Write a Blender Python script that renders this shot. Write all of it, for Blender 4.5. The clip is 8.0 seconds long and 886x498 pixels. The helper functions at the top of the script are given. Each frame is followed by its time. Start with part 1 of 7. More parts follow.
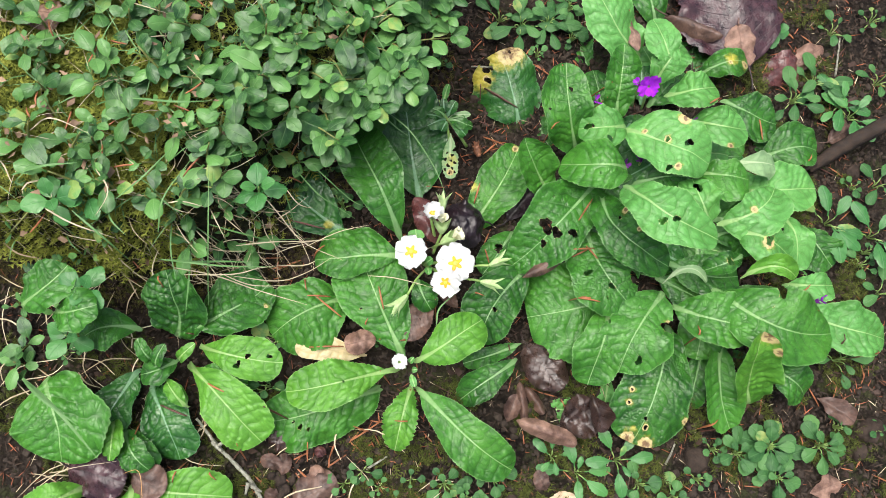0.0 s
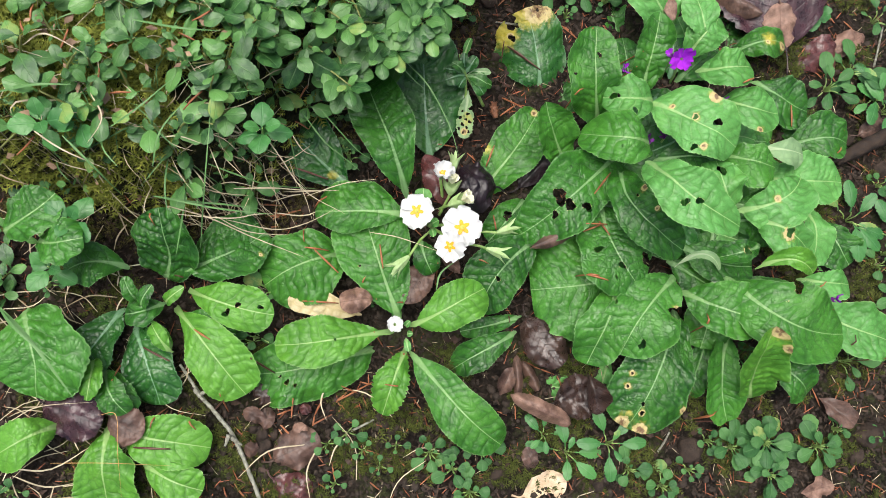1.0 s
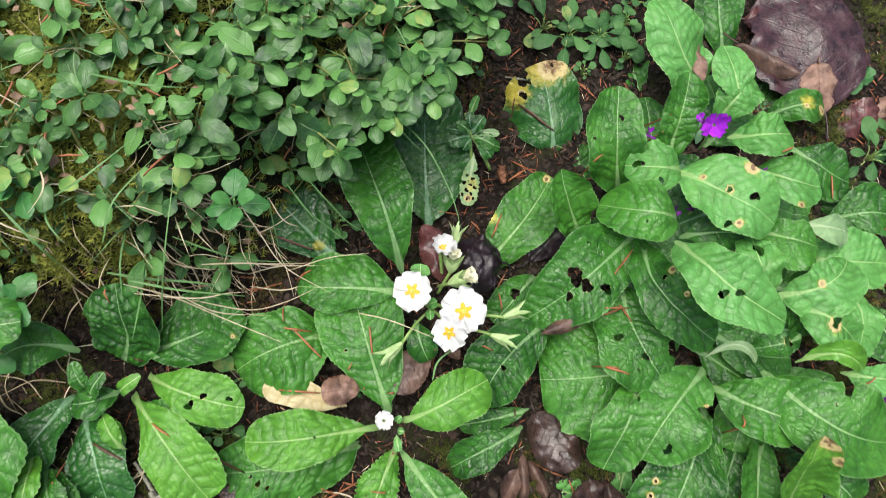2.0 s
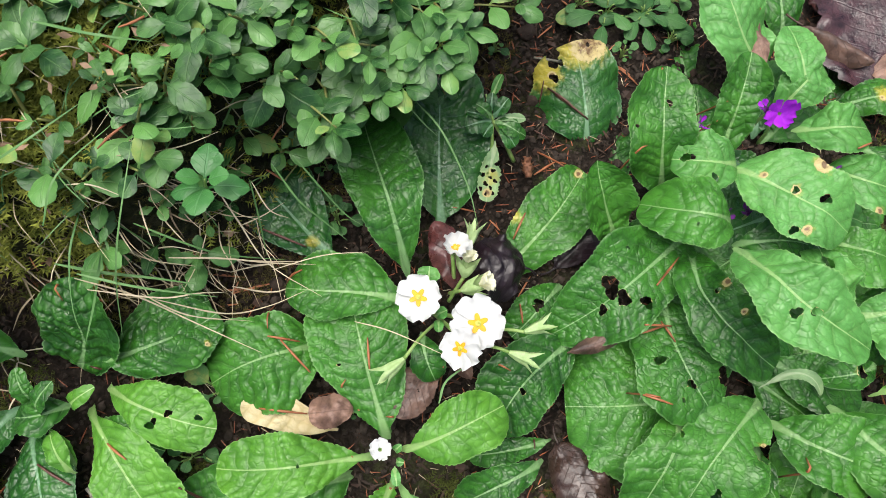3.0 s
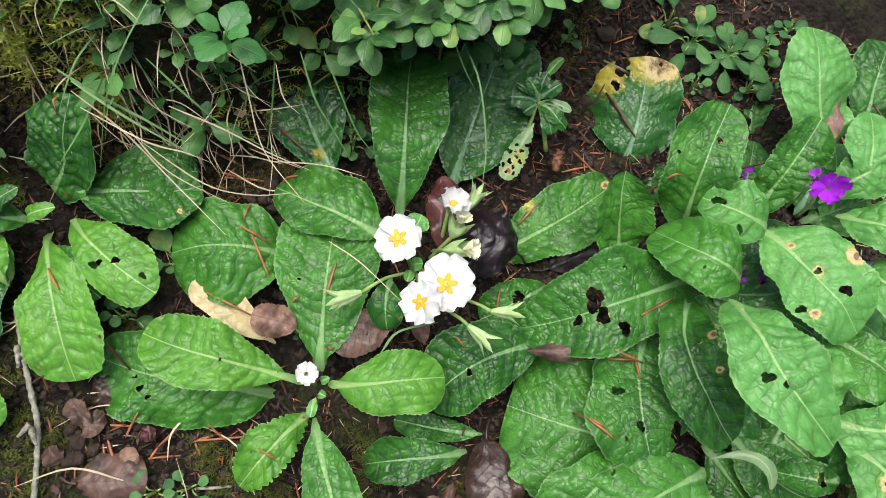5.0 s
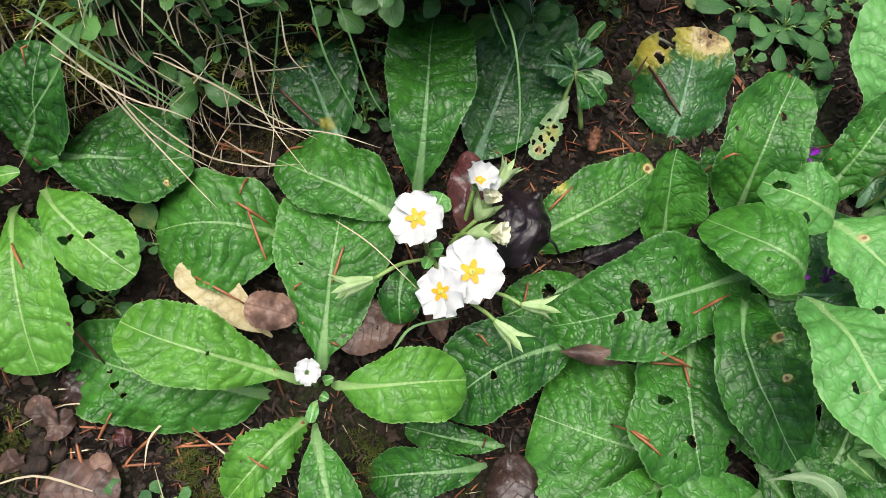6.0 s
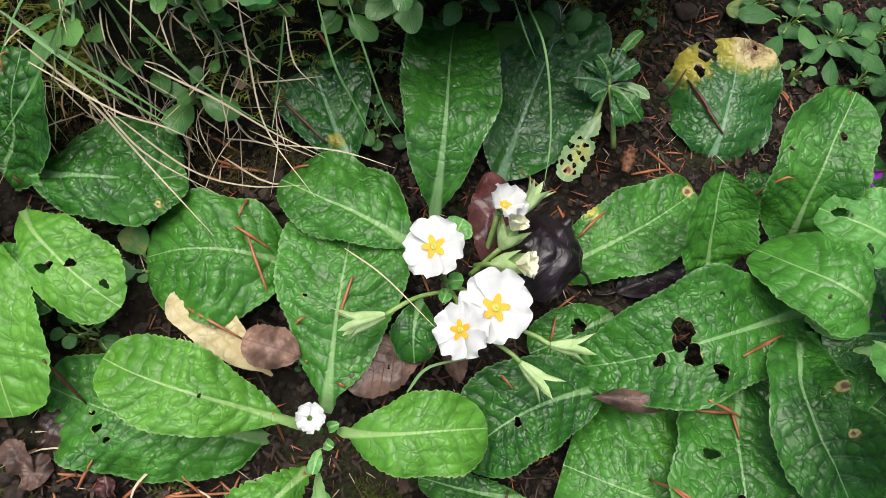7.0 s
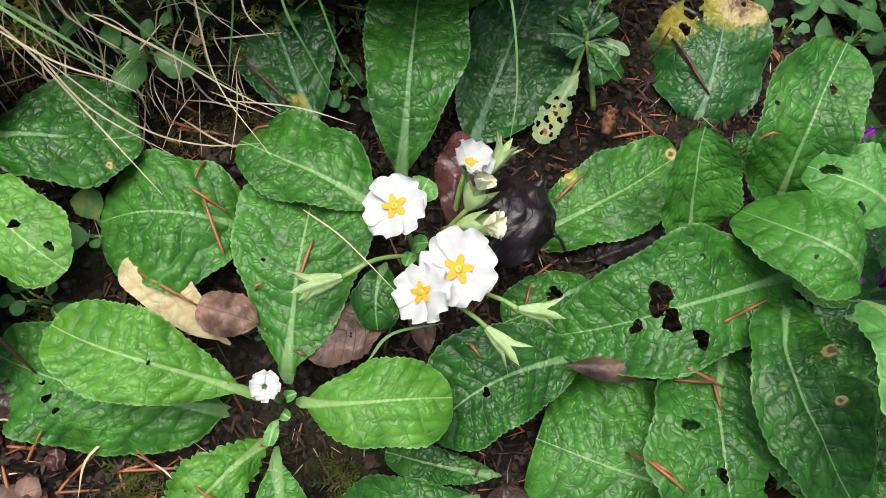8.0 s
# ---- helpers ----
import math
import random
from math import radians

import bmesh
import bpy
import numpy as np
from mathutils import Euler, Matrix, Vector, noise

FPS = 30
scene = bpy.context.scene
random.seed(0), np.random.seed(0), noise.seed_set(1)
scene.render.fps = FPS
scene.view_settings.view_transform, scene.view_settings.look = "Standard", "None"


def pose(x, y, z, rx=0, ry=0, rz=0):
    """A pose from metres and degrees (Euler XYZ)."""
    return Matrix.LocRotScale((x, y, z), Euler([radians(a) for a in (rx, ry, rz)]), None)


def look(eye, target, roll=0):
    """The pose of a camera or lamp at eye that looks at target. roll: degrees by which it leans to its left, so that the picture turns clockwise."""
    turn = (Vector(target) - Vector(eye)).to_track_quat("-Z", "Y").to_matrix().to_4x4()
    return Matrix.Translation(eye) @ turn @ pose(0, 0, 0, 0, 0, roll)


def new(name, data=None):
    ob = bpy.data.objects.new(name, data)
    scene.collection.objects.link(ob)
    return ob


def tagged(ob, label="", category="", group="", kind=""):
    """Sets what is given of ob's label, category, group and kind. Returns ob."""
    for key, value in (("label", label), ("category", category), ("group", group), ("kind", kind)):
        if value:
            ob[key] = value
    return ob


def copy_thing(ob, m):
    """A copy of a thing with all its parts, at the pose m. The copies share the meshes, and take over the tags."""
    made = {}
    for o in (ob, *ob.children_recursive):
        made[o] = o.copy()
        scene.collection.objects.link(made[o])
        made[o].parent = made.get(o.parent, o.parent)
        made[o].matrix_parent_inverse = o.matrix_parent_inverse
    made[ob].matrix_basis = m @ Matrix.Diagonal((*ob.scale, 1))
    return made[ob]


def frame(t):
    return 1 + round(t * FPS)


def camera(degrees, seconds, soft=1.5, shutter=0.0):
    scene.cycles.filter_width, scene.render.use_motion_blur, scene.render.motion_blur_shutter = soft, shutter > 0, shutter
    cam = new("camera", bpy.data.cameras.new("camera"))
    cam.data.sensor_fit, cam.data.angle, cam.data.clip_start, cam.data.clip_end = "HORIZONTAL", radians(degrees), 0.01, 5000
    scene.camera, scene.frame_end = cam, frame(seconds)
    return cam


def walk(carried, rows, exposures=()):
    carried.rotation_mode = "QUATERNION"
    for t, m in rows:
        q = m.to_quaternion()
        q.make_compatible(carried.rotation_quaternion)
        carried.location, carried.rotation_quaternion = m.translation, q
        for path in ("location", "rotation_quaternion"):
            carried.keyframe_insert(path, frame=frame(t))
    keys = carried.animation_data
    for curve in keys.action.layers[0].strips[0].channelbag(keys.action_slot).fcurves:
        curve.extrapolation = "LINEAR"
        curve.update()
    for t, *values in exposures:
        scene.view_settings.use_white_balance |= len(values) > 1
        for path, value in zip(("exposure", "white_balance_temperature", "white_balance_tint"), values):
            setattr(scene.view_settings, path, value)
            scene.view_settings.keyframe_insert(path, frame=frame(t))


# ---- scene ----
cam = camera(62.6, 8.0, soft=0.75, shutter=0.25)
# seconds, eye in metres, turn in degrees
PATH = [
    (0, 0.0000, 0.0000, 0.6200, 11.01, -0.00, -0.00),
    (0.5, -0.0082, -0.0045, 0.6180, 10.75, 0.19, 1.67),
    (1, -0.0077, 0.0040, 0.5935, 8.05, -1.15, 4.90),
    (1.5, -0.0090, 0.0287, 0.5637, 7.28, -1.26, 5.71),
    (2, -0.0087, 0.0479, 0.5294, 10.83, -1.22, 6.20),
    (2.2, -0.0089, 0.0525, 0.5125, 11.64, -1.21, 6.53),
    (3.3, -0.0032, 0.0568, 0.4481, 11.50, 0.59, 8.46),
    (3.5, -0.0021, 0.0552, 0.4526, 10.95, 1.32, 8.17),
    (4, 0.0028, 0.0443, 0.4648, 10.86, 1.86, 15.47),
    (4.5, 0.0282, 0.0345, 0.4692, 11.10, -0.00, 24.17),
    (4.7, 0.0357, 0.0350, 0.4554, 12.09, -0.85, 26.31),
    (5.8, 0.0215, 0.0281, 0.3823, 13.50, -1.80, 29.46),
    (6, 0.0233, 0.0289, 0.3737, 13.48, -1.80, 29.47),
    (6.5, 0.0188, 0.0326, 0.3533, 14.39, -1.68, 29.94),
    (7, 0.0127, 0.0416, 0.3395, 14.56, -1.09, 30.23),
    (7.5, 0.0285, 0.0452, 0.3321, 14.44, -0.43, 30.09),
    (8, 0.0375, 0.0428, 0.3196, 14.45, 0.05, 30.26),
]
walk(cam, [(t, pose(x, y, z, rx, ry, rz)) for t, x, y, z, rx, ry, rz in PATH], ((0.0, 1.66), (1.0, 1.46), (2.0, 1.46), (4.5, 1.44), (6.0, 1.36), (8.0, 1.3)))

# ---- light: an overcast garden sky ----
sky_world = bpy.data.worlds.new("overcast_sky")
scene.world = sky_world
sky_world.use_nodes = True
wn = sky_world.node_tree
sky = wn.nodes.new("ShaderNodeTexSky")
sky.sky_type, sky.sun_disc = "NISHITA", False
sky.sun_elevation, sky.sun_rotation = radians(80), radians(-50)
sky.air_density, sky.dust_density, sky.ozone_density = 1.0, 6.0, 1.0
wn.links.new(sky.outputs[0], wn.nodes["Background"].inputs[0])
wn.nodes["Background"].inputs[1].default_value = 0.055
sun_data = bpy.data.lights.new("sun", "SUN")
sun_data.energy, sun_data.angle, sun_data.color = 1.5, radians(48), (1.0, 0.98, 0.94)
sun = new("sun", sun_data)
sun.matrix_world = look((-0.35, 0.3, 2.6), (0, 0, 0))

# ---- materials ----


class Nodes:
    """A small wrapper to write node materials in few lines."""

    def __init__(self, name):
        self.mat = bpy.data.materials.new(name)
        self.mat.use_nodes = True
        self.tree = self.mat.node_tree
        self.bsdf = self.tree.nodes["Principled BSDF"]
        self.out = self.tree.nodes["Material Output"]

    def put(self, node, values, **props):
        for key, value in values.items():
            self.wire(value, node.inputs[key])
        return node

    def wire(self, value, socket):
        if isinstance(value, bpy.types.NodeSocket):
            self.tree.links.new(value, socket)
        elif isinstance(value, tuple) and len(value) == 3 and socket.type == "RGBA":
            socket.default_value = (*value, 1)
        else:
            socket.default_value = value

    def math(self, op, a, b=0.0, c=0.0):
        n = self.tree.nodes.new("ShaderNodeMath")
        n.operation = op
        for i, v in enumerate((a, b, c)):
            self.wire(v, n.inputs[i])
        return n.outputs[0]

    def ramp(self, value, low, high, to_low=0.0, to_high=1.0):
        n = self.tree.nodes.new("ShaderNodeMapRange")
        n.interpolation_type = "SMOOTHSTEP"
        for i, v in enumerate((value, low, high, to_low, to_high)):
            self.wire(v, n.inputs[i])
        return n.outputs[0]

    def mix(self, factor, a, b):
        n = self.tree.nodes.new("ShaderNodeMix")
        n.data_type = "RGBA"
        self.wire(factor, n.inputs[0])
        self.wire(a, n.inputs[6])
        self.wire(b, n.inputs[7])
        return n.outputs[2]

    def noise(self, where, scale, detail=4.0, rough=0.6):
        n = self.tree.nodes.new("ShaderNodeTexNoise")
        self.wire(where, n.inputs["Vector"])
        n.inputs["Scale"].default_value, n.inputs["Detail"].default_value, n.inputs["Roughness"].default_value = scale, detail, rough
        return n.outputs[0]

    def cells(self, where, scale, feature="DISTANCE_TO_EDGE"):
        n = self.tree.nodes.new("ShaderNodeTexVoronoi")
        n.feature = feature
        self.wire(where, n.inputs["Vector"])
        n.inputs["Scale"].default_value = scale
        return n.outputs[0]

    def coords(self, which="Object"):
        return self.tree.nodes.new("ShaderNodeTexCoord").outputs[which]

    def random(self):
        return self.tree.nodes.new("ShaderNodeObjectInfo").outputs["Random"]

    def island(self):
        return self.tree.nodes.new("ShaderNodeNewGeometry").outputs["Random Per Island"]

    def attribute(self, name, out="Fac"):
        n = self.tree.nodes.new("ShaderNodeAttribute")
        n.attribute_name = name
        return n.outputs[out]

    def split(self, vector):
        n = self.tree.nodes.new("ShaderNodeSeparateXYZ")
        self.wire(vector, n.inputs[0])
        return n.outputs

    def bump(self, height, distance, strength=1.0, below=None):
        n = self.tree.nodes.new("ShaderNodeBump")
        self.wire(height, n.inputs["Height"])
        n.inputs["Distance"].default_value, n.inputs["Strength"].default_value = distance, strength
        if below:
            self.wire(below, n.inputs["Normal"])
        return n.outputs[0]

    def done(self, colour, roughness, normal=None, thin=0.0, gloss=0.5, coat=0.0):
        b = self.bsdf
        self.wire(colour, b.inputs["Base Color"])
        self.wire(roughness, b.inputs["Roughness"])
        b.inputs["Specular IOR Level"].default_value = gloss
        self.wire(coat, b.inputs["Coat Weight"])
        b.inputs["Coat Roughness"].default_value = 0.22
        if normal:
            self.wire(normal, b.inputs["Normal"])
            self.wire(normal, b.inputs["Coat Normal"])
        if thin:
            glow = self.tree.nodes.new("ShaderNodeBsdfTranslucent")
            self.wire(colour, glow.inputs[0])
            both = self.tree.nodes.new("ShaderNodeMixShader")
            both.inputs[0].default_value = thin
            self.tree.links.new(b.outputs[0], both.inputs[1])
            self.tree.links.new(glow.outputs[0], both.inputs[2])
            self.tree.links.new(both.outputs[0], self.out.inputs[0])
        return self.mat


def primrose_leaf(name, deep, light, vein, sheen, wet, relief=0.7):
    """Wrinkled leaf: pale midrib, sunken side ribs, a net of small veins with crease shade painted in, domes coloured
    lighter as if lit, yellowed and dried patches.
    """
    n = Nodes(name)
    uv = n.coords("UV")
    s, v, across = n.split(n.attribute("leaf_place", "Vector"))[:3]
    lat, cross, dome = n.split(n.attribute("veins", "Vector"))[:3]
    away = n.math("ABSOLUTE", across)
    wide = n.math("MULTIPLY_ADD", n.math("POWER", n.math("SUBTRACT", 1.0, s), 1.6), 0.0016, 0.00035)
    wide = n.math("MULTIPLY_ADD", n.math("POWER", n.math("SUBTRACT", 1.0, s), 7.0), 0.003, wide)
    rib = n.ramp(n.math("DIVIDE", away, wide), 0.45, 1.0, 1.0, 0.0)
    fade = n.ramp(n.math("ABSOLUTE", v), 0.2, 0.85, 1.0, 0.1)
    line = n.math("ABSOLUTE", n.math("SUBTRACT", n.math("FRACT", n.math("ADD", lat, 0.5)), 0.5))
    side_rib = n.math("MULTIPLY", n.ramp(line, 0.0, 0.09, 1.0, 0.0), fade)
    link = n.math("ABSOLUTE", n.math("SUBTRACT", n.math("FRACT", n.math("ADD", cross, 0.5)), 0.5))
    link_rib = n.ramp(link, 0.0, 0.1, 0.45, 0.0)
    wander = n.tree.nodes.new("ShaderNodeVectorMath")
    wander.operation = "MULTIPLY_ADD"
    swirl = n.tree.nodes.new("ShaderNodeTexNoise")
    n.wire(uv, swirl.inputs["Vector"])
    swirl.inputs["Scale"].default_value = 150
    n.wire(swirl.outputs[1], wander.inputs[0])
    wander.inputs[1].default_value = (0.004, 0.004, 0.0)
    n.wire(uv, wander.inputs[2])
    small = n.cells(wander.outputs[0], 270)
    grain = n.noise(uv, 1300, 3)
    patch = n.noise(uv, 42, 5)
    # random patches, plus painted shading: domes lighter, the valleys between them deeper
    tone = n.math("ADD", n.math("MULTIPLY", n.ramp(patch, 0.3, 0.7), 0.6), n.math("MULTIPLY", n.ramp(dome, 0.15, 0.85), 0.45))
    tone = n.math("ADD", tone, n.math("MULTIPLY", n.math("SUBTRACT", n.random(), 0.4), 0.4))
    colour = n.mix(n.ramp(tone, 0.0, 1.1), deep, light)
    colour = n.mix(n.ramp(n.noise(uv, 21, 3), 0.5, 0.75, 0.0, 0.35), colour, tuple(a * b for a, b in zip(light, (1.25, 1.06, 0.75))))
    # occlusion painted into the creases of the small vein net
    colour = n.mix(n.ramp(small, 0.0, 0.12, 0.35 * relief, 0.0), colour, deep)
    colour = n.mix(n.math("MULTIPLY", n.math("MAXIMUM", side_rib, n.math("MULTIPLY", link_rib, 0.3)), 0.15), colour, vein)
    colour = n.mix(n.math("MULTIPLY", rib, 0.7), colour, vein)
    colour = n.mix(n.ramp(n.math("ABSOLUTE", v), 0.95, 1.0, 0.0, 0.35), colour, vein)
    yellow = n.ramp(n.math("MULTIPLY_ADD", n.math("SUBTRACT", n.noise(uv, 200, 4), 0.5), 1.3, n.attribute("yellowed")), 0.2, 1.0)
    colour = n.mix(n.math("MULTIPLY", yellow, 0.8), colour, (0.6, 0.49, 0.07))
    edge = n.math("MULTIPLY_ADD", n.math("SUBTRACT", n.noise(uv, 300, 4), 0.5), 1.1, n.attribute("dried"))
    colour = n.mix(n.ramp(edge, 0.25, 0.5), colour, (0.55, 0.45, 0.2))
    colour = n.mix(n.ramp(edge, 0.72, 1.0), colour, (0.2, 0.12, 0.06))
    specks = n.ramp(n.noise(uv, 210, 2), 0.745, 0.79)
    colour = n.mix(n.math("MULTIPLY", specks, 0.6), colour, (0.2, 0.13, 0.05))
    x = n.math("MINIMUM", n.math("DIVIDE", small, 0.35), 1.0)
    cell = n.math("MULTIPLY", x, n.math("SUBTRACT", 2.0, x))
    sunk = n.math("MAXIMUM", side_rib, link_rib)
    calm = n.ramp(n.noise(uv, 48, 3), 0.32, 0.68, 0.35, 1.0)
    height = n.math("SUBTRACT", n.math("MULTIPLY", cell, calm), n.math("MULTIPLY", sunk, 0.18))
    height = n.math("ADD", height, n.math("MULTIPLY", n.noise(uv, 190, 4), 0.9))
    normal = n.bump(grain, 0.00012, 0.5, n.bump(height, 0.0006, relief))
    rough = n.ramp(n.noise(uv, 130, 4), 0.3, 0.7, sheen, sheen + 0.22)
    return n.done(colour, rough, normal, 0.2, 0.45, n.ramp(n.noise(uv, 90, 4), 0.35, 0.75, 0.0, wet))


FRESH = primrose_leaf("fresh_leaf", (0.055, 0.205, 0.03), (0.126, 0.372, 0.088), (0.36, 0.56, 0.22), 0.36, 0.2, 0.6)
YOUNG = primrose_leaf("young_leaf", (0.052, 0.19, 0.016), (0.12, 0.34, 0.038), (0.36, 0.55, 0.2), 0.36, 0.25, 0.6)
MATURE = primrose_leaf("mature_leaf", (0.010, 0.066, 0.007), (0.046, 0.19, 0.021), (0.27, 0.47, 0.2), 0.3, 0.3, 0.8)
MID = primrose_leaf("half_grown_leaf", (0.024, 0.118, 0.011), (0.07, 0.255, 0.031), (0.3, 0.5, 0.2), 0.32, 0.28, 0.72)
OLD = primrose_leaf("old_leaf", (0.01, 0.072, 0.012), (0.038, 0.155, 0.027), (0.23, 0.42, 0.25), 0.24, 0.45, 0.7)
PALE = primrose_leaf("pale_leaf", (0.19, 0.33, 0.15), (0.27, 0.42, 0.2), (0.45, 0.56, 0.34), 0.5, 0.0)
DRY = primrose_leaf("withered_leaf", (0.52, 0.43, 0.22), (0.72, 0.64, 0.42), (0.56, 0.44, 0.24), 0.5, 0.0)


def small_leaf(name, deep, light, vein, dull=0.29):
    n = Nodes(name)
    uv = n.coords("UV")
    s, v, across = n.split(n.attribute("leaf_place", "Vector"))[:3]
    rib = n.ramp(n.math("ABSOLUTE", v), 0.02, 0.09, 1.0, 0.0)
    phase = n.math("MULTIPLY_ADD", n.math("ABSOLUTE", v), -1.4, n.math("MULTIPLY", s, 5.0))
    lateral = n.ramp(n.math("ABSOLUTE", n.math("SUBTRACT", n.math("FRACT", phase), 0.5)), 0.0, 0.1, 1.0, 0.0)
    colour = n.mix(n.math("POWER", n.random(), 1.5), deep, light)
    colour = n.mix(n.ramp(n.noise(uv, 160, 3), 0.35, 0.7, 0.0, 0.35), colour, light)
    colour = n.mix(n.math("MULTIPLY", n.math("MAXIMUM", rib, n.math("MULTIPLY", lateral, 0.25)), 0.2), colour, vein)
    sick = n.math("MULTIPLY", n.ramp(n.random(), 0.94, 0.97), n.ramp(n.noise(uv, 110, 3), 0.4, 0.6))
    colour = n.mix(n.math("MULTIPLY", sick, 0.5), colour, (0.36, 0.37, 0.1))
    tip = n.math("MULTIPLY", n.ramp(s, 0.6, 0.95), n.ramp(n.noise(n.coords("Object"), 40, 2), 0.62, 0.7))
    colour = n.mix(n.math("MULTIPLY", tip, 0.6), colour, (0.2, 0.11, 0.08))
    height = n.math("SUBTRACT", n.noise(uv, 420, 3), n.math("ADD", n.math("MULTIPLY", rib, 0.6), n.math("MULTIPLY", lateral, 0.25)))
    rough = n.ramp(n.noise(uv, 200, 3), 0.3, 0.7, dull, dull + 0.22)
    return n.done(colour, rough, n.bump(height, 0.0004, 0.8), 0.15, 0.45 if dull < 0.4 else 0.28)


LAWN_LEAF = small_leaf("lawn_leaf", (0.012, 0.062, 0.015), (0.13, 0.31, 0.075), (0.25, 0.42, 0.17))
GREY_LEAF = small_leaf("grey_green_leaf", (0.035, 0.15, 0.036), (0.08, 0.25, 0.06), (0.2, 0.4, 0.2))
WEED_LEAF = small_leaf("weed_leaf", (0.026, 0.095, 0.026), (0.085, 0.215, 0.06), (0.17, 0.35, 0.14), 0.42)


def plain(name, dark, pale, scale, rough=0.7, relief=0.0006, thin=0.0, gloss=0.4, rnd=0.5, stretch=None):
    """Mottled natural surface."""
    n = Nodes(name)
    at = n.coords("Object")
    base = n.noise(at, scale, 5, 0.65)
    colour = n.mix(n.ramp(base, 0.3, 0.72), dark, pale)
    colour = n.mix(n.math("MULTIPLY", n.random(), rnd), colour, pale)
    colour = n.mix(n.ramp(n.noise(at, scale * 6, 3), 0.6, 0.8, 0.0, 0.45), colour, dark)
    wet = n.ramp(n.noise(at, scale * 2, 3), 0.35, 0.65, rough - 0.12, rough + 0.1)
    return n.done(colour, wet, n.bump(n.noise(at, scale * 5, 5), relief, 0.8), thin, gloss)


def blades(name, dark, pale, rough=0.55, thin=0.1):
    """Grass, moss and straw: each blade its own tint."""
    n = Nodes(name)
    colour = n.mix(n.island(), dark, pale)
    colour = n.mix(n.math("MULTIPLY", n.random(), 0.5), colour, pale)
    colour = n.mix(n.ramp(n.noise(n.coords("Object"), 55, 3), 0.45, 0.7, 0.0, 0.4), colour, dark)
    return n.done(colour, rough, None, thin, 0.25)


def soil_material():
    n = Nodes("soil")
    at = n.coords("Object")
    crumb = n.cells(at, 260, "F1")
    big = n.noise(at, 14, 5)
    fine = n.noise(at, 160, 6, 0.7)
    colour = n.mix(n.ramp(fine, 0.3, 0.7), (0.005, 0.004, 0.0032), (0.032, 0.024, 0.018))
    colour = n.mix(n.ramp(big, 0.45, 0.65, 0.0, 0.4), colour, (0.055, 0.041, 0.031))
    colour = n.mix(n.ramp(n.noise(at, 420, 3), 0.66, 0.74), colour, (0.09, 0.05, 0.03))
    moss = n.math("MULTIPLY", n.ramp(n.noise(at, 24, 5), 0.5, 0.62), n.ramp(fine, 0.35, 0.6))
    colour = n.mix(n.math("MULTIPLY", moss, 0.6), colour, (0.05, 0.065, 0.02))
    turf = n.attribute("turf")
    sod = n.mix(n.ramp(fine, 0.3, 0.7), (0.009, 0.011, 0.005), (0.036, 0.038, 0.013))
    colour = n.mix(turf, colour, sod)
    height = n.math("ADD", n.math("MULTIPLY", crumb, -0.8), n.math("MULTIPLY", fine, 1.5))
    rough = n.ramp(n.noise(at, 70, 4), 0.3, 0.7, 0.5, 0.9)
    return n.done(colour, rough, n.bump(height, 0.005, 1.0), 0.0, 0.16)


SOIL = soil_material()
CRUMB = plain("soil_crumb", (0.004, 0.003, 0.0024), (0.062, 0.048, 0.038), 150, 0.8, 0.001, 0.0, 0.16)
STALK = plain("stalk", (0.14, 0.26, 0.05), (0.3, 0.42, 0.14), 120, 0.5, 0.0003, 0.0)
RED_STALK = plain("runner", (0.12, 0.1, 0.03), (0.2, 0.24, 0.07), 120, 0.5, 0.0003)
CALYX = plain("calyx", (0.27, 0.42, 0.14), (0.46, 0.6, 0.3), 160, 0.5, 0.0003, 0.15)
PETAL = plain("white_petal", (0.58, 0.595, 0.585), (0.68, 0.685, 0.675), 120, 0.5, 0.0003, 0.2, 0.3, 0.3)
CREAM = plain("cream_bud", (0.72, 0.72, 0.42), (0.85, 0.84, 0.68), 160, 0.5, 0.0003, 0.2, 0.3)
EYE_YELLOW = plain("petal_eye", (0.8, 0.3, 0.008), (0.86, 0.42, 0.015), 300, 0.5, 0.0002, 0.1, 0.3)
THROAT = plain("throat", (0.3, 0.38, 0.05), (0.6, 0.5, 0.1), 400, 0.5, 0.0002)
VIOLET = plain("violet_petal", (0.22, 0.012, 0.42), (0.42, 0.03, 0.66), 150, 0.5, 0.0003, 0.2, 0.3)
DARK_VIOLET = plain("withered_violet", (0.06, 0.008, 0.1), (0.2, 0.02, 0.3), 200, 0.6, 0.0004)
NEEDLE = plain("needle", (0.15, 0.052, 0.024), (0.4, 0.15, 0.065), 60, 0.45, 0.0002, 0.0, 0.4, 0.6)
DARK_NEEDLE = plain("dark_needle", (0.04, 0.018, 0.014), (0.12, 0.05, 0.035), 90, 0.4, 0.0002)
BARK = plain("twig_bark", (0.08, 0.07, 0.05), (0.42, 0.42, 0.34), 330, 0.85, 0.0015)
DARK_BARK = plain("branch_bark", (0.012, 0.008, 0.006), (0.05, 0.033, 0.023), 110, 0.85, 0.0015)
CONE = plain("cone_scale", (0.1, 0.04, 0.02), (0.25, 0.11, 0.06), 200, 0.6, 0.0006)
GREEN_GRASS = blades("green_grass", (0.04, 0.14, 0.035), (0.15, 0.28, 0.1), 0.45)
STRAW = blades("straw", (0.28, 0.22, 0.13), (0.62, 0.54, 0.38), 0.6)
STRAW_DARK = blades("old_straw", (0.1, 0.07, 0.045), (0.34, 0.26, 0.17), 0.7)
MOSS = blades("moss", (0.045, 0.07, 0.01), (0.36, 0.39, 0.07), 0.75, 0.15)
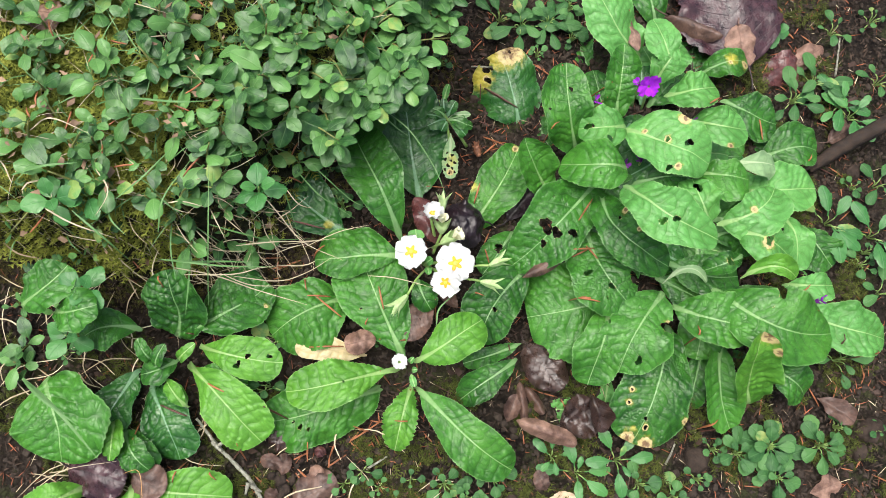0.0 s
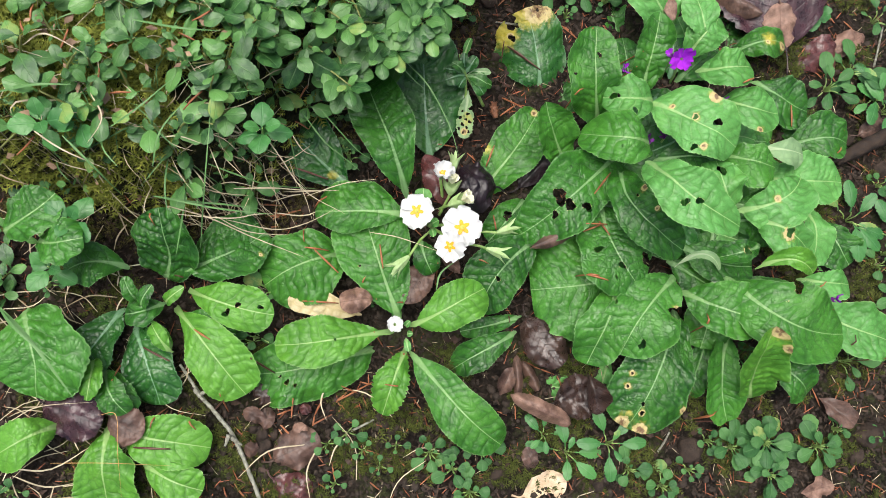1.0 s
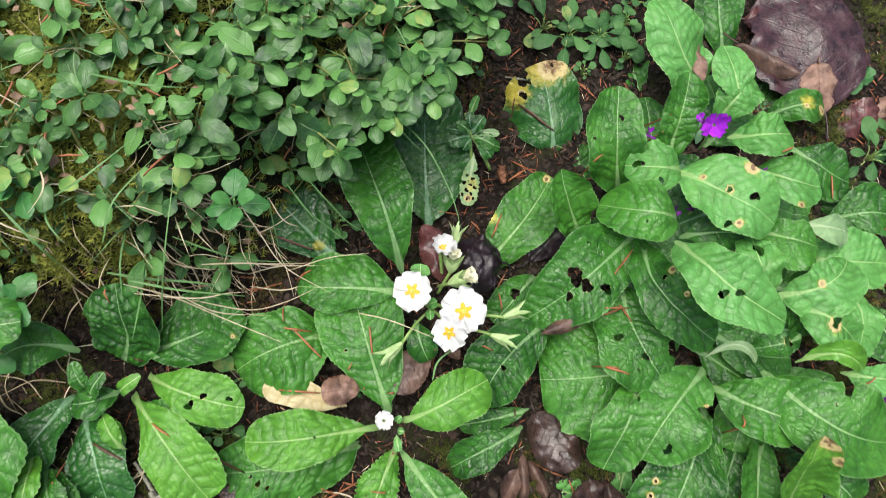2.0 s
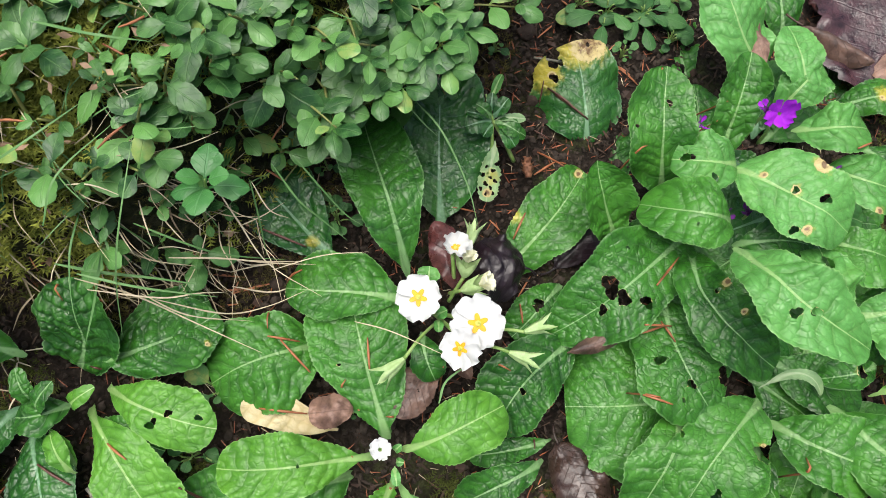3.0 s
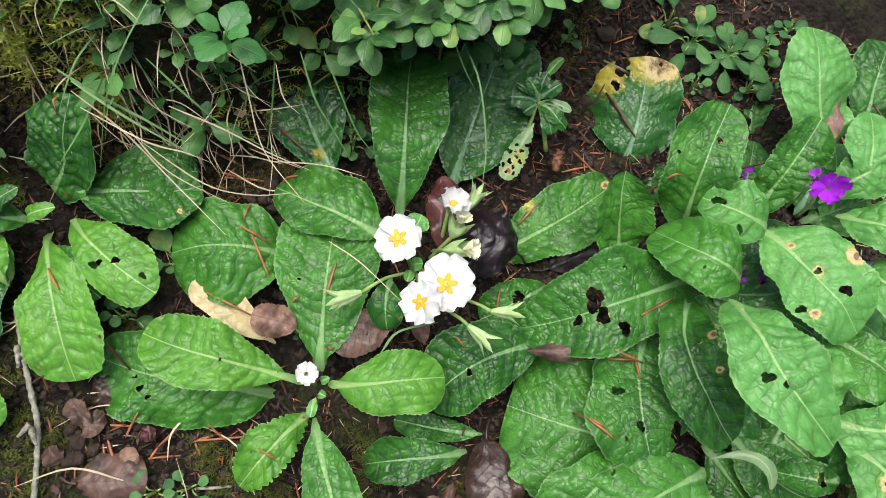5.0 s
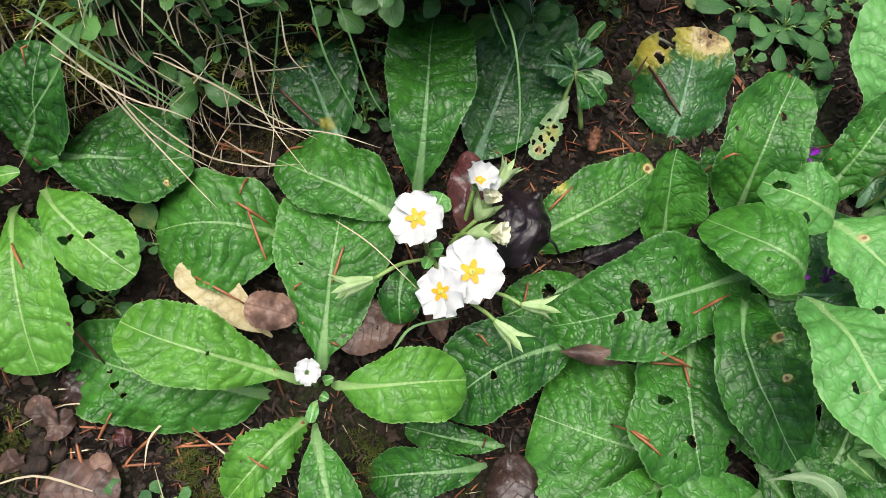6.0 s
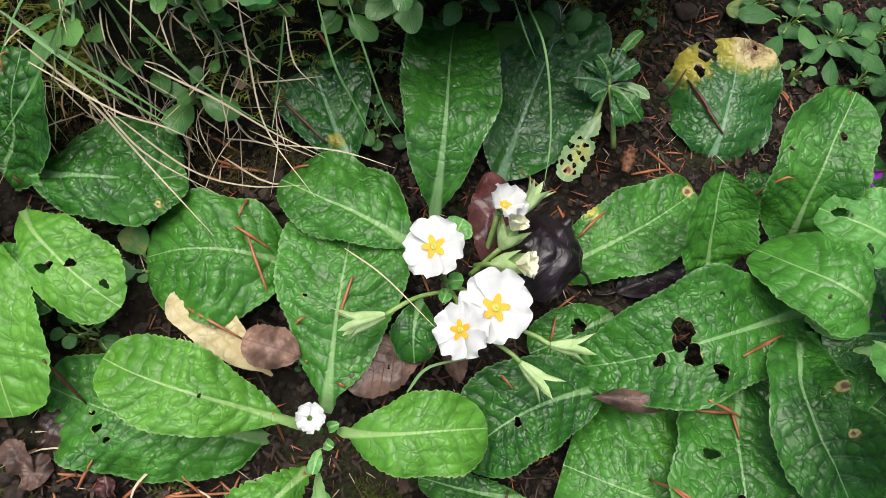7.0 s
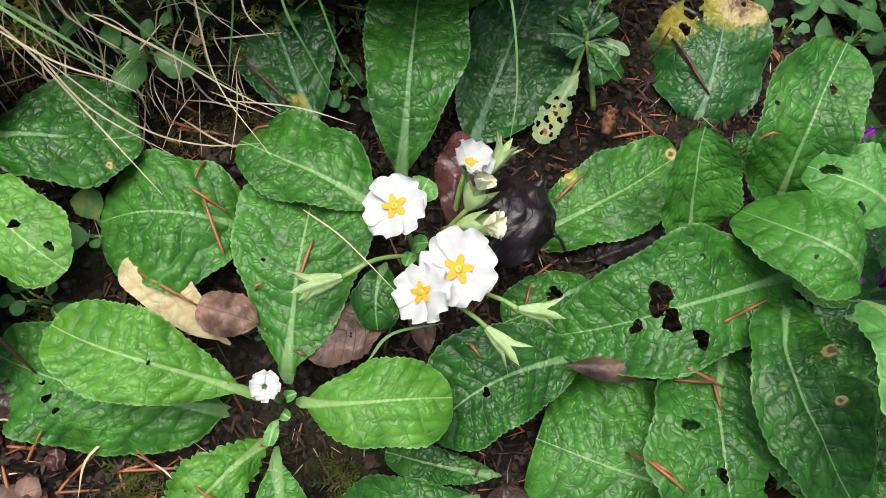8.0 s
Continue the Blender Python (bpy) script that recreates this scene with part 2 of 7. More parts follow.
NEEDLE_BITS = blades("needle_bits", (0.05, 0.02, 0.012), (0.3, 0.1, 0.045), 0.5, 0.0)
LITTER = blades("rotted_bits", (0.016, 0.011, 0.008), (0.085, 0.056, 0.038), 0.7)
FLAKE = blades("leaf_flakes", (0.014, 0.009, 0.007), (0.07, 0.044, 0.034), 0.6, 0.0)
MOSS_SOIL = blades("soil_moss", (0.014, 0.022, 0.005), (0.11, 0.13, 0.026), 0.8, 0.1)
MOSS_BROWN = blades("brown_moss", (0.03, 0.025, 0.01), (0.13, 0.115, 0.034), 0.8, 0.1)


def dead_leaf_material(name, dark, pale, rough):
    n = Nodes(name)
    uv = n.coords("UV")
    s, v, across = n.split(n.attribute("leaf_place", "Vector"))[:3]
    rib = n.ramp(n.math("ABSOLUTE", v), 0.015, 0.06, 1.0, 0.0)
    phase = n.math("MULTIPLY_ADD", n.math("ABSOLUTE", v), -2.0, n.math("MULTIPLY", s, 8.0))
    lateral = n.ramp(n.math("ABSOLUTE", n.math("SUBTRACT", n.math("FRACT", phase), 0.5)), 0.0, 0.06, 1.0, 0.0)
    colour = n.mix(n.ramp(n.noise(uv, 90, 5, 0.65), 0.32, 0.68), dark, pale)
    colour = n.mix(n.ramp(n.noise(uv, 500, 3), 0.55, 0.8, 0.0, 0.5), colour, dark)
    colour = n.mix(n.math("MULTIPLY", n.math("MAXIMUM", rib, n.math("MULTIPLY", lateral, 0.6)), 0.6), colour, dark)
    height = n.math("ADD", n.math("MULTIPLY", n.cells(uv, 300), 0.35), n.math("SUBTRACT", n.math("MULTIPLY", n.noise(uv, 150, 5), 2.0), n.math("MULTIPLY", lateral, 0.35)))
    r = n.ramp(n.noise(uv, 120, 3), 0.35, 0.65, rough - 0.1, rough + 0.12)
    blotch = n.ramp(n.noise(uv, 38, 5, 0.7), 0.45, 0.62)
    colour = n.mix(n.math("MULTIPLY", blotch, 0.4), colour, pale)
    return n.done(colour, r, n.bump(height, 0.0006, 0.8), 0.06, 0.5)


DEAD_BROWN = dead_leaf_material("brown_dead_leaf", (0.04, 0.022, 0.017), (0.15, 0.088, 0.066), 0.5)
DEAD_PURPLE = dead_leaf_material("purple_dead_leaf", (0.012, 0.006, 0.009), (0.07, 0.032, 0.038), 0.3)
DEAD_BLACK = dead_leaf_material("black_wet_leaf", (0.006, 0.003, 0.005), (0.016, 0.008, 0.012), 0.4)
DEAD_RED = dead_leaf_material("red_brown_leaf", (0.035, 0.012, 0.012), (0.13, 0.045, 0.042), 0.32)
DEAD_DARK = dead_leaf_material("dark_brown_dead_leaf", (0.014, 0.008, 0.006), (0.064, 0.037, 0.029), 0.3)
DEAD_PINK = dead_leaf_material("pale_dead_leaf", (0.1, 0.053, 0.038), (0.3, 0.18, 0.13), 0.6)
DEAD_TAN = dead_leaf_material("tan_dead_leaf", (0.5, 0.36, 0.22), (0.72, 0.58, 0.4), 0.6)
CLOD = plain("soil_clod", (0.008, 0.006, 0.005), (0.06, 0.043, 0.033), 120, 0.85, 0.0015, 0.0, 0.2)

# ---- helpers for shapes ----


def link_mesh(name, verts, faces, material, parent=None, label="", smooth=True):
    me = bpy.data.meshes.new(name)
    me.from_pydata([tuple(v) for v in verts], [], faces)
    if smooth:
        me.polygons.foreach_set("use_smooth", [True] * len(me.polygons))
    me.materials.append(material)
    ob = new(name, me)
    if parent:
        ob.parent = parent
    if label:
        ob["label"] = label
    return ob


def thing(name, place, label, category, group=""):
    """An empty at the base of a thing that has parts."""
    ob = new(name)
    ob.empty_display_size = 0.01
    ob.location = place
    bpy.context.view_layer.update()
    return tagged(ob, label, category, group)


def curve_points(points, steps):
    """A smooth line through the points (Catmull-Rom)."""
    p = [Vector(q) for q in points]
    p = [2 * p[0] - p[1], *p, 2 * p[-1] - p[-2]]
    out = []
    for i in range(1, len(p) - 2):
        for k in range(steps):
            t = k / steps
            a, b, c, d = p[i - 1], p[i], p[i + 1], p[i + 2]
            out.append(0.5 * (2 * b + (c - a) * t + (2 * a - 5 * b + 4 * c - d) * t * t + (3 * b - a - 3 * c + d) * t ** 3))
    return out + [p[-2]]


def tube_data(points, radii, sides=6, steps=4, lumps=0.0, rng=random):
    """Vertices and faces of a round rod along a smooth line."""
    line = curve_points(points, steps)
    verts, faces = [], []
    side = None
    for i, c in enumerate(line):
        along = (line[min(i + 1, len(line) - 1)] - line[max(i - 1, 0)]).normalized()
        if side is None:
            side = along.orthogonal().normalized()
        side = (side - along * side.dot(along)).normalized()
        up = along.cross(side)
        u = i / (len(line) - 1) * (len(radii) - 1)
        k = min(int(u), len(radii) - 2) if len(radii) > 1 else 0
        r = radii[k] + (radii[min(k + 1, len(radii) - 1)] - radii[k]) * (u - k)
        for j in range(sides):
            a = 2 * math.pi * j / sides
            verts.append(c + (side * math.cos(a) + up * math.sin(a)) * r * (1 + lumps * (rng.random() - 0.5)))
    for i in range(len(line) - 1):
        for j in range(sides):
            a, b = i * sides + j, i * sides + (j + 1) % sides
            faces.append((a, b, b + sides, a + sides))
    n = len(line)
    faces += [tuple(range(sides))[::-1], tuple(range((n - 1) * sides, n * sides))]
    return verts, faces


def tube(name, points, radii, material, parent=None, sides=6, steps=4, lumps=0.0, label=""):
    verts, faces = tube_data(points, radii, sides, steps, lumps)
    return link_mesh(name, verts, faces, material, parent, label)


def ribbon_data(points, width, steps=5, fold=0.3):
    """A grass blade: a tapered, folded strip along a smooth line."""
    line = curve_points(points, steps)
    verts, faces = [], []
    for i, c in enumerate(line):
        along = (line[min(i + 1, len(line) - 1)] - line[max(i - 1, 0)]).normalized()
        side = along.cross(Vector((0, 0, 1)))
        side = side.normalized() if side.length > 1e-4 else Vector((1, 0, 0))
        up = side.cross(along)
        u = i / (len(line) - 1)
        w = width * 0.5 * min(1.0, 0.45 + 3 * u) * (1 - u ** 3 * 0.85)
        verts += [c - side * w + up * w * fold, c, c + side * w + up * w * fold]
    for i in range(len(line) - 1):
        a = 3 * i
        faces += [(a, a + 1, a + 4, a + 3), (a + 1, a + 2, a + 5, a + 4)]
    return verts, faces


# ---- the lie of the land ----
EDGE = [(-0.60, 0.118), (-0.312, 0.110), (-0.252, 0.100), (-0.2, 0.106), (-0.16, 0.118), (-0.140, 0.138), (-0.128, 0.175), (-0.092, 0.222), (-0.058, 0.245), (-0.033, 0.268), (-0.024, 0.31), (-0.022, 0.60)]


def bank_distance(x, y):
    """How far a place lies inside the raised turf (outside: minus)."""
    best = 9.0
    for (ax, ay), (bx, by) in zip(EDGE, EDGE[1:]):
        dx, dy = bx - ax, by - ay
        t = min(1.0, max(0.0, ((x - ax) * dx + (y - ay) * dy) / (dx * dx + dy * dy)))
        ex, ey = x - ax - t * dx, y - ay - t * dy
        d = math.hypot(ex, ey)
        if d < abs(best):
            best = d if dx * ey - dy * ex > 0 else -d
    return best


def smooth(u):
    u = min(1.0, max(0.0, u))
    return u * u * (3 - 2 * u)


def bed_height(x, y):
    z = -0.032 - 0.125 * max(0.0, min(x, 0.6) - 0.09) + 0.2 * max(0.0, -max(x, -0.5) - 0.02)
    return z - 0.02 * max(-0.3, min(y, 0.5))


def land(x, y):
    """Height of the ground, and how much of it is turf."""
    far = smooth((math.hypot(x, y - 0.1) - 0.6) / 3.0)
    d = bank_distance(x, y) + 0.012 * (noise.noise((x * 28, y * 28, 1.7)))
    up = smooth((d + 0.012) / 0.042)
    top = 0.075 + 0.22 * max(0.0, -max(x, -0.4) - 0.05) + 0.006 * noise.noise((x * 35, y * 35, 4.0))
    bed = bed_height(x, y)
    bed += 0.004 * noise.noise((x * 40, y * 40, 0.3)) + 0.0022 * noise.noise((x * 130, y * 130, 2.0)) + 0.001 * noise.noise((x * 320, y * 320, 5.0))
    z = bed + (top - bed) * up if top > bed else bed
    return z * (1 - far), max(up, far)


def axis(low, high, step, reach):
    inner = list(np.arange(low, high + step / 2, step))
    grow, s, a, b = [], step * 2, low, high
    left, right = [], []
    while b < reach:
        a, b, s = a - s, b + s, s * 1.45
        left.append(a)
        right.append(b)
    return [float(v) for v in left[::-1] + inner + right]


def build_ground():
    xs, ys = axis(-0.46, 0.5, 0.0036, 900.0), axis(-0.2, 0.46, 0.0036, 900.0)
    verts, turf = [], []
    for y in ys:
        for x in xs:
            z, g = land(x, y)
            verts.append((x, y, z))
            turf.append(g)
    n = len(xs)
    faces = [(j * n + i, j * n + i + 1, (j + 1) * n + i + 1, (j + 1) * n + i) for j in range(len(ys) - 1) for i in range(n - 1)]
    ob = link_mesh("ground", verts, faces, SOIL)
    ob.data.attributes.new("turf", "FLOAT", "POINT").data.foreach_set("value", turf)
    return tagged(ob, "dark damp garden soil rising to a mossy turf bank", "ground", kind="structure")


ground = build_ground()

# ---- leaves ----


def grain_noise(x, y, seed=0.0):
    """Smooth value noise from -1 to 1 over arrays of places."""
    x, y = x + 17.3 * seed, y - 9.1 * seed
    xi, yi = np.floor(x), np.floor(y)
    fx, fy = x - xi, y - yi
    fx, fy = fx * fx * (3 - 2 * fx), fy * fy * (3 - 2 * fy)

    def corner(a, b):
        h = np.sin(a * 127.1 + b * 311.7 + seed * 13.7) * 43758.5453
        return (h - np.floor(h)) * 2 - 1

    low = corner(xi, yi) * (1 - fx) + corner(xi + 1, yi) * fx
    high = corner(xi, yi + 1) * (1 - fx) + corner(xi + 1, yi + 1) * fx
    return low * (1 - fy) + high * fy


def leaf_mesh(name, length, width, material, arch=0.0, cup=0.0, puck=1.0, wave=1.0, bend=0.0, petiole=0.05, crenate=1.0, holes=(), spots=(), droop=0.0, seed=0, nu=104, nv=44, shape=(0.78, 0.4), thick=1.0, crumple=0.0, split=0.5, fold=(0.0, 0.0)):
    """A leaf along +x from its base at the origin: petiole, blade with a toothed margin, ribs, and domes between the veins. split: the share of the width on its left; fold: degrees by which its left and right halves rise."""
    rng = random.Random(seed)
    ph = [rng.uniform(0, 6.28) for _ in range(8)]
    p, q = shape
    top = (p / (p + q)) ** p * (q / (p + q)) ** q
    s = np.linspace(0, 1, nu + 1)
    s = (1 - (1 - s) ** 1.25)[:, None]
    v = np.linspace(-1, 1, nv + 1)
    v = (np.sign(v) * np.abs(v) ** 0.9)[None, :]
    a, left = np.abs(v), v > 0
    t = np.clip((s - petiole) / (1 - petiole), 0, 1)
    blade = t ** p * (1 - t) ** q / top
    stem = np.where(s < 0.97, 0.06 + 0.075 * (1 - s) ** 2, 0.0)
    half = width * np.maximum(stem * 0.5, blade * np.where(left, split, 1 - split))
    side = np.where(left, ph[4], ph[5])
    half = half * (1 + 0.05 * np.sin(9 * s + np.where(left, ph[0], ph[3])) + 0.035 * np.sin(17 * s + side))
    if length > 0.03:
        half = half * np.minimum(1.0, 0.4 + 12 * s)
    cx = s * length + 0 * v
    cy = bend * length * 4 * s * (1 - s) + 0.012 * length * np.sin(5 * s + ph[1]) + 0 * v
    slope = np.arctan(bend * 4 * (1 - 2 * s))
    cz = 4 * arch * s * (1 - s) - droop * length * np.maximum(0, s - 0.6) ** 2 - min(0.05 * length, 0.005) * np.maximum(0, 1 - s / 0.14) ** 2 + 0 * v
    if nu > 40:
        pitch = 0.0034
        u = s * length / pitch + 0.35 * grain_noise(s * 30, side, ph[2])
        teeth = (np.abs(np.sin(np.pi * u)) ** 0.7 - 0.6) * 0.0011 * (0.6 + 0.6 * np.abs(grain_noise(s * 23, side, ph[3])))
        teeth = teeth * np.minimum(1.0, half / 0.008) * crenate
        rim = np.clip((a - 0.86) / 0.14, 0, 1)
    else:
        teeth = half * crenate * (0.028 * np.sin(52 * s + ph[2]) + 0.022 * np.sin(97 * s + ph[3]))
        rim = (a > 0.93) * 1.0
    d = a * half + rim * teeth
    tilt = np.radians(np.where(left, fold[0], fold[1])) * np.clip(t * 3, 0, 1)
    z = cz + cup * half * a ** 1.6 + np.tan(tilt) * d * a ** 0.7
    out = d * np.cos(tilt) * np.sign(v)
    x = cx - np.sin(slope) * out
    y = cy + np.cos(slope) * out
    if nu <= 40:
        x = x - 0.03 * d * a * (s > 0.5)
    # veins: side ribs run forward from the midrib, cross veins join them, the blade domes between
    warp = grain_noise(cx * 60, d * 60 + side * 3, ph[0])
    fine = grain_noise(cx * 150, d * 150 + side, ph[1])
    lat = (cx - 0.5 * d - 3.0 * d * d) / 0.0086 + 0.5 * warp + 0.25 * fine + side
    cross = d / 0.0062 + 0.6 * grain_noise(cx * 70, d * 70, side[0, 0] + 2.0) + 0.3 * fine
    dome = np.abs(np.sin(np.pi * lat)) ** 0.6 * (0.35 + 0.65 * np.abs(np.sin(np.pi * cross)) ** 0.7)
    room = np.minimum(1.0, half / 0.014) * np.minimum(1.0, a * 6) * (1 - 0.35 * a ** 4)
    if puck > 0.3:
        uneven = 0.75 + 0.55 * grain_noise(cx * 45, y * 45, ph[1])
        z = z + puck * room * uneven * (0.0017 * (dome - 0.5) + 0.0003 * grain_noise(cx * 260, y * 260, ph[2]))
    z = z - 0.0009 * thick * np.exp(-(d / 0.0016) ** 2) * (1 - 0.6 * s)
    ripple = np.sin(15 * s + ph[2] + np.where(left, 1.9, 0)) * 0.5 + 1.1 * grain_noise(cx * 90, y * 90, ph[0])
    z = z + wave * 0.0036 * a * a * np.minimum(1.0, half / 0.01) * ripple
    z = z + wave * np.minimum(1.0, s * 3) * (0.0045 * grain_noise(cx * 30 + seed, y * 30, ph[1]) * min(1.0, length / 0.05) + 0.0012 * grain_noise(cx * 75, y * 75 + seed, ph[3]))
    if crumple:
        z = z + crumple * (np.abs(grain_noise(cx * 130 + y * 60, y * 150 - cx * 50, seed)) * 0.0032 + np.abs(grain_noise(cx * 330 - y * 140, y * 330 + cx * 120, seed + 3)) * 0.0018)
    verts = np.stack([x, y, z], -1).reshape(-1, 3)
    place = np.stack([s + 0 * v, v + 0 * s, d * np.sign(v)], -1).reshape(-1, 3)
    veins = np.stack([lat, cross, dome], -1).reshape(-1, 3)
    n = nv + 1
    first = (np.arange(nu)[:, None] * n + np.arange(nv)[None, :]).reshape(-1)
    faces = np.stack([first, first + n, first + n + 1, first + 1], -1)
    rims = set()
    for hs, hv, hr in holes:
        hc = verts[np.argmin((place[:, 0] - hs) ** 2 * 4 + (place[:, 1] - hv) ** 2)].copy()

        def edge_at(px, py):
            ang = np.arctan2(py - hc[1], px - hc[0])
            return hr * (1 + 0.24 * np.sin(2 * ang + hs * 9) + 0.17 * np.sin(3 * ang + hv * 7) + 0.08 * np.sin(7 * ang + hs * 31))

        mid = verts[faces].mean(1)
        gone = np.hypot(mid[:, 0] - hc[0], mid[:, 1] - hc[1]) < edge_at(mid[:, 0], mid[:, 1])
        if not gone.any():
            continue
        rim_set = set(faces[gone].ravel().tolist()) & set(faces[~gone].ravel().tolist())
        for k in rim_set:
            dx, dy = verts[k, 0] - hc[0], verts[k, 1] - hc[1]
            far = math.hypot(dx, dy) or 1e-6
            e = float(edge_at(verts[k, 0], verts[k, 1]))
            verts[k, 0], verts[k, 1] = hc[0] + dx / far * e, hc[1] + dy / far * e
        rims |= rim_set
        faces = faces[~gone]
    yellow, dried = np.zeros(len(verts)), np.zeros(len(verts))
    for ss, sv, sr, kind in spots:
        kc = verts[np.argmin((place[:, 0] - ss) ** 2 * 4 + (place[:, 1] - sv) ** 2)]
        far = np.hypot(verts[:, 0] - kc[0], verts[:, 1] - kc[1])
        f = np.maximum(0, 1 - (far / (0.95 * sr)) ** 2)
        if kind == "dry":
            dried = np.maximum(dried, f)
            yellow = np.maximum(yellow, np.maximum(0, 1 - (far / (1.6 * sr)) ** 2) * 0.5)
        else:
            f = np.maximum(0, 1 - (far / (1.3 * sr)) ** 2)
            yellow = np.maximum(yellow, f * min(1.0, 0.3 + sr / 0.013))
    for k in rims:
        dried[k] = max(dried[k], 0.3)
    used = np.unique(faces)
    index = np.full(len(verts), -1)
    index[used] = np.arange(len(used))
    faces = index[faces]
    me = bpy.data.meshes.new(name)
    me.from_pydata(verts[used].tolist(), [], faces.tolist())
    me.polygons.foreach_set("use_smooth", [True] * len(me.polygons))
    me.materials.append(material)
    me.attributes.new("leaf_place", "FLOAT_VECTOR", "POINT").data.foreach_set("vector", place[used].ravel())
    me.attributes.new("veins", "FLOAT_VECTOR", "POINT").data.foreach_set("vector", veins[used].ravel())
    me.attributes.new("yellowed", "FLOAT", "POINT").data.foreach_set("value", yellow[used])
    me.attributes.new("dried", "FLOAT", "POINT").data.foreach_set("value", dried[used])
    uv = me.uv_layers.new(name="UVMap")
    flat = np.stack([cx, d * np.sign(v)], -1).reshape(-1, 2)[used] + rng.uniform(0, 3)
    loops = np.zeros(len(me.loops), dtype=np.int32)
    me.loops.foreach_get("vertex_index", loops)
    uv.data.foreach_set("uv", flat[loops].ravel())
    return me


def leaf_frame(base, tip, roll=0.0):
    """The pose of a leaf whose base and tip are given; its upper side looks up, rolled by degrees about its length."""
    b, t = Vector(base), Vector(tip)
    x = (t - b).normalized()
    y = Vector((0, 0, 1)).cross(x).normalized()
    z = x.cross(y)
    m = Matrix((x, y, z)).transposed().to_4x4()
    return Matrix.Translation(b) @ m @ pose(0, 0, 0, roll, 0, 0)


LEAVES = []


def leaf(plant, base, tip, width, arch, material, roll=0.0, label="", **shape):
    me = leaf_mesh("leaf", (Vector(tip) - Vector(base)).length, width, material, arch=arch, seed=len(LEAVES) + 3, **shape)
    ob = new("leaf", me)
    ob.matrix_world = leaf_frame(base, tip, roll)
    ob.parent = plant
    ob.matrix_parent_inverse = plant.matrix_world.inverted()
    if label:
        ob["label"] = label
    LEAVES.append(ob)
    return ob


violet_primrose = thing("primrose_plant", (0.18, 0.14, land(0.18, 0.14)[0]), "large leafy primrose clump with violet flowers and slug-eaten leaves", "primrose")
white_primrose = thing("primrose_plant", (-0.03, 0.05, land(-0.03, 0.05)[0]), "flowering primrose with white yellow-eyed flowers and wrinkled leaves", "primrose")
young_primrose = thing("primrose_plant", (-0.2, 0.035, land(-0.2, 0.035)[0]), "primrose rosette without flowers at the foot of the turf bank", "primrose")
fallen_primrose = thing("primrose_plant", (-0.23, -0.065, land(-0.23, -0.065)[0]), "small primrose with broad light green leaves beside dead leaves", "primrose")
round_leaved_plant = thing("turf_plant", (-0.3, 0.06, land(-0.3, 0.06)[0]), "low plant with round light green leaves at the bank's edge", "plant")
leaf(violet_primrose, (0.140, 0.185, 0.000), (0.056, 0.106, -0.008), 0.057, 0.018, MATURE, bend=0.04, split=0.47, fold=(8, 16), puck=1.3, shape=(0.5, 0.55), holes=((0.6, -0.2, 0.0058), (0.58, 0.16, 0.0042), (0.5, 0.56, 0.0036), (0.7, 0.12, 0.0027), (0.4, -0.6, 0.0013)))
leaf(violet_primrose, (0.125, 0.141, -0.008), (0.158, 0.072, 0.006), 0.060, 0.013, MATURE, bend=-0.10, split=0.48, fold=(-6, -6), shape=(0.55, 0.36), holes=((0.52, -0.45, 0.003), (0.76, -0.05, 0.0026), (0.85, 0.75, 0.0045), (0.82, -0.4, 0.0012)))
leaf(violet_primrose, (0.159, 0.079, -0.020), (0.074, 0.063, -0.020), 0.093, 0.016, MID, split=0.52, fold=(-14, -14), puck=1.5, shape=(0.5, 0.36))
leaf(violet_primrose, (0.143, 0.070, -0.004), (0.123, 0.005, -0.004), 0.042, 0.014, MID, bend=-0.02, split=0.49, fold=(-4, 6), shape=(0.6, 0.36))
leaf(violet_primrose, (0.191, 0.085, -0.004), (0.147, 0.015, 0.002), 0.058, 0.015, MID, bend=-0.07, split=0.55, fold=(4, -4), shape=(0.6, 0.36), holes=((0.34, 0.85, 0.006), (0.84, 0.45, 0.003), (0.62, -0.92, 0.002)), spots=((0.3, 0.8, 0.004, "dry"),))
leaf(violet_primrose, (0.196, 0.072, -0.004), (0.260, 0.055, 0.000), 0.047, 0.017, MID, bend=-0.09, split=0.54, shape=(0.62, 0.4))
leaf(violet_primrose, (0.232, 0.086, 0.000), (0.325, 0.046, 0.006), 0.063, 0.024, MID, bend=-0.15, split=0.56, fold=(6, -6), shape=(0.62, 0.4), holes=((0.44, 0.85, 0.0045), (0.42, 0.4, 0.001)))
leaf(violet_primrose, (0.313, 0.068, -0.034), (0.392, 0.044, -0.030), 0.046, 0.015, FRESH, bend=-0.02, split=0.52, shape=(0.62, 0.45))
leaf(violet_primrose, (0.269, -0.015, -0.040), (0.255, 0.043, 0.047), 0.038, 0.006, YOUNG, bend=0.08, split=0.39, fold=(0, 20), shape=(0.6, 0.4), spots=((0.97, -0.5, 0.009, "dry"), (0.86, -0.92, 0.006, "dry")))
leaf(violet_primrose, (0.280, 0.025, -0.030), (0.317, -0.004, -0.035), 0.036, 0.013, MATURE, split=0.50)
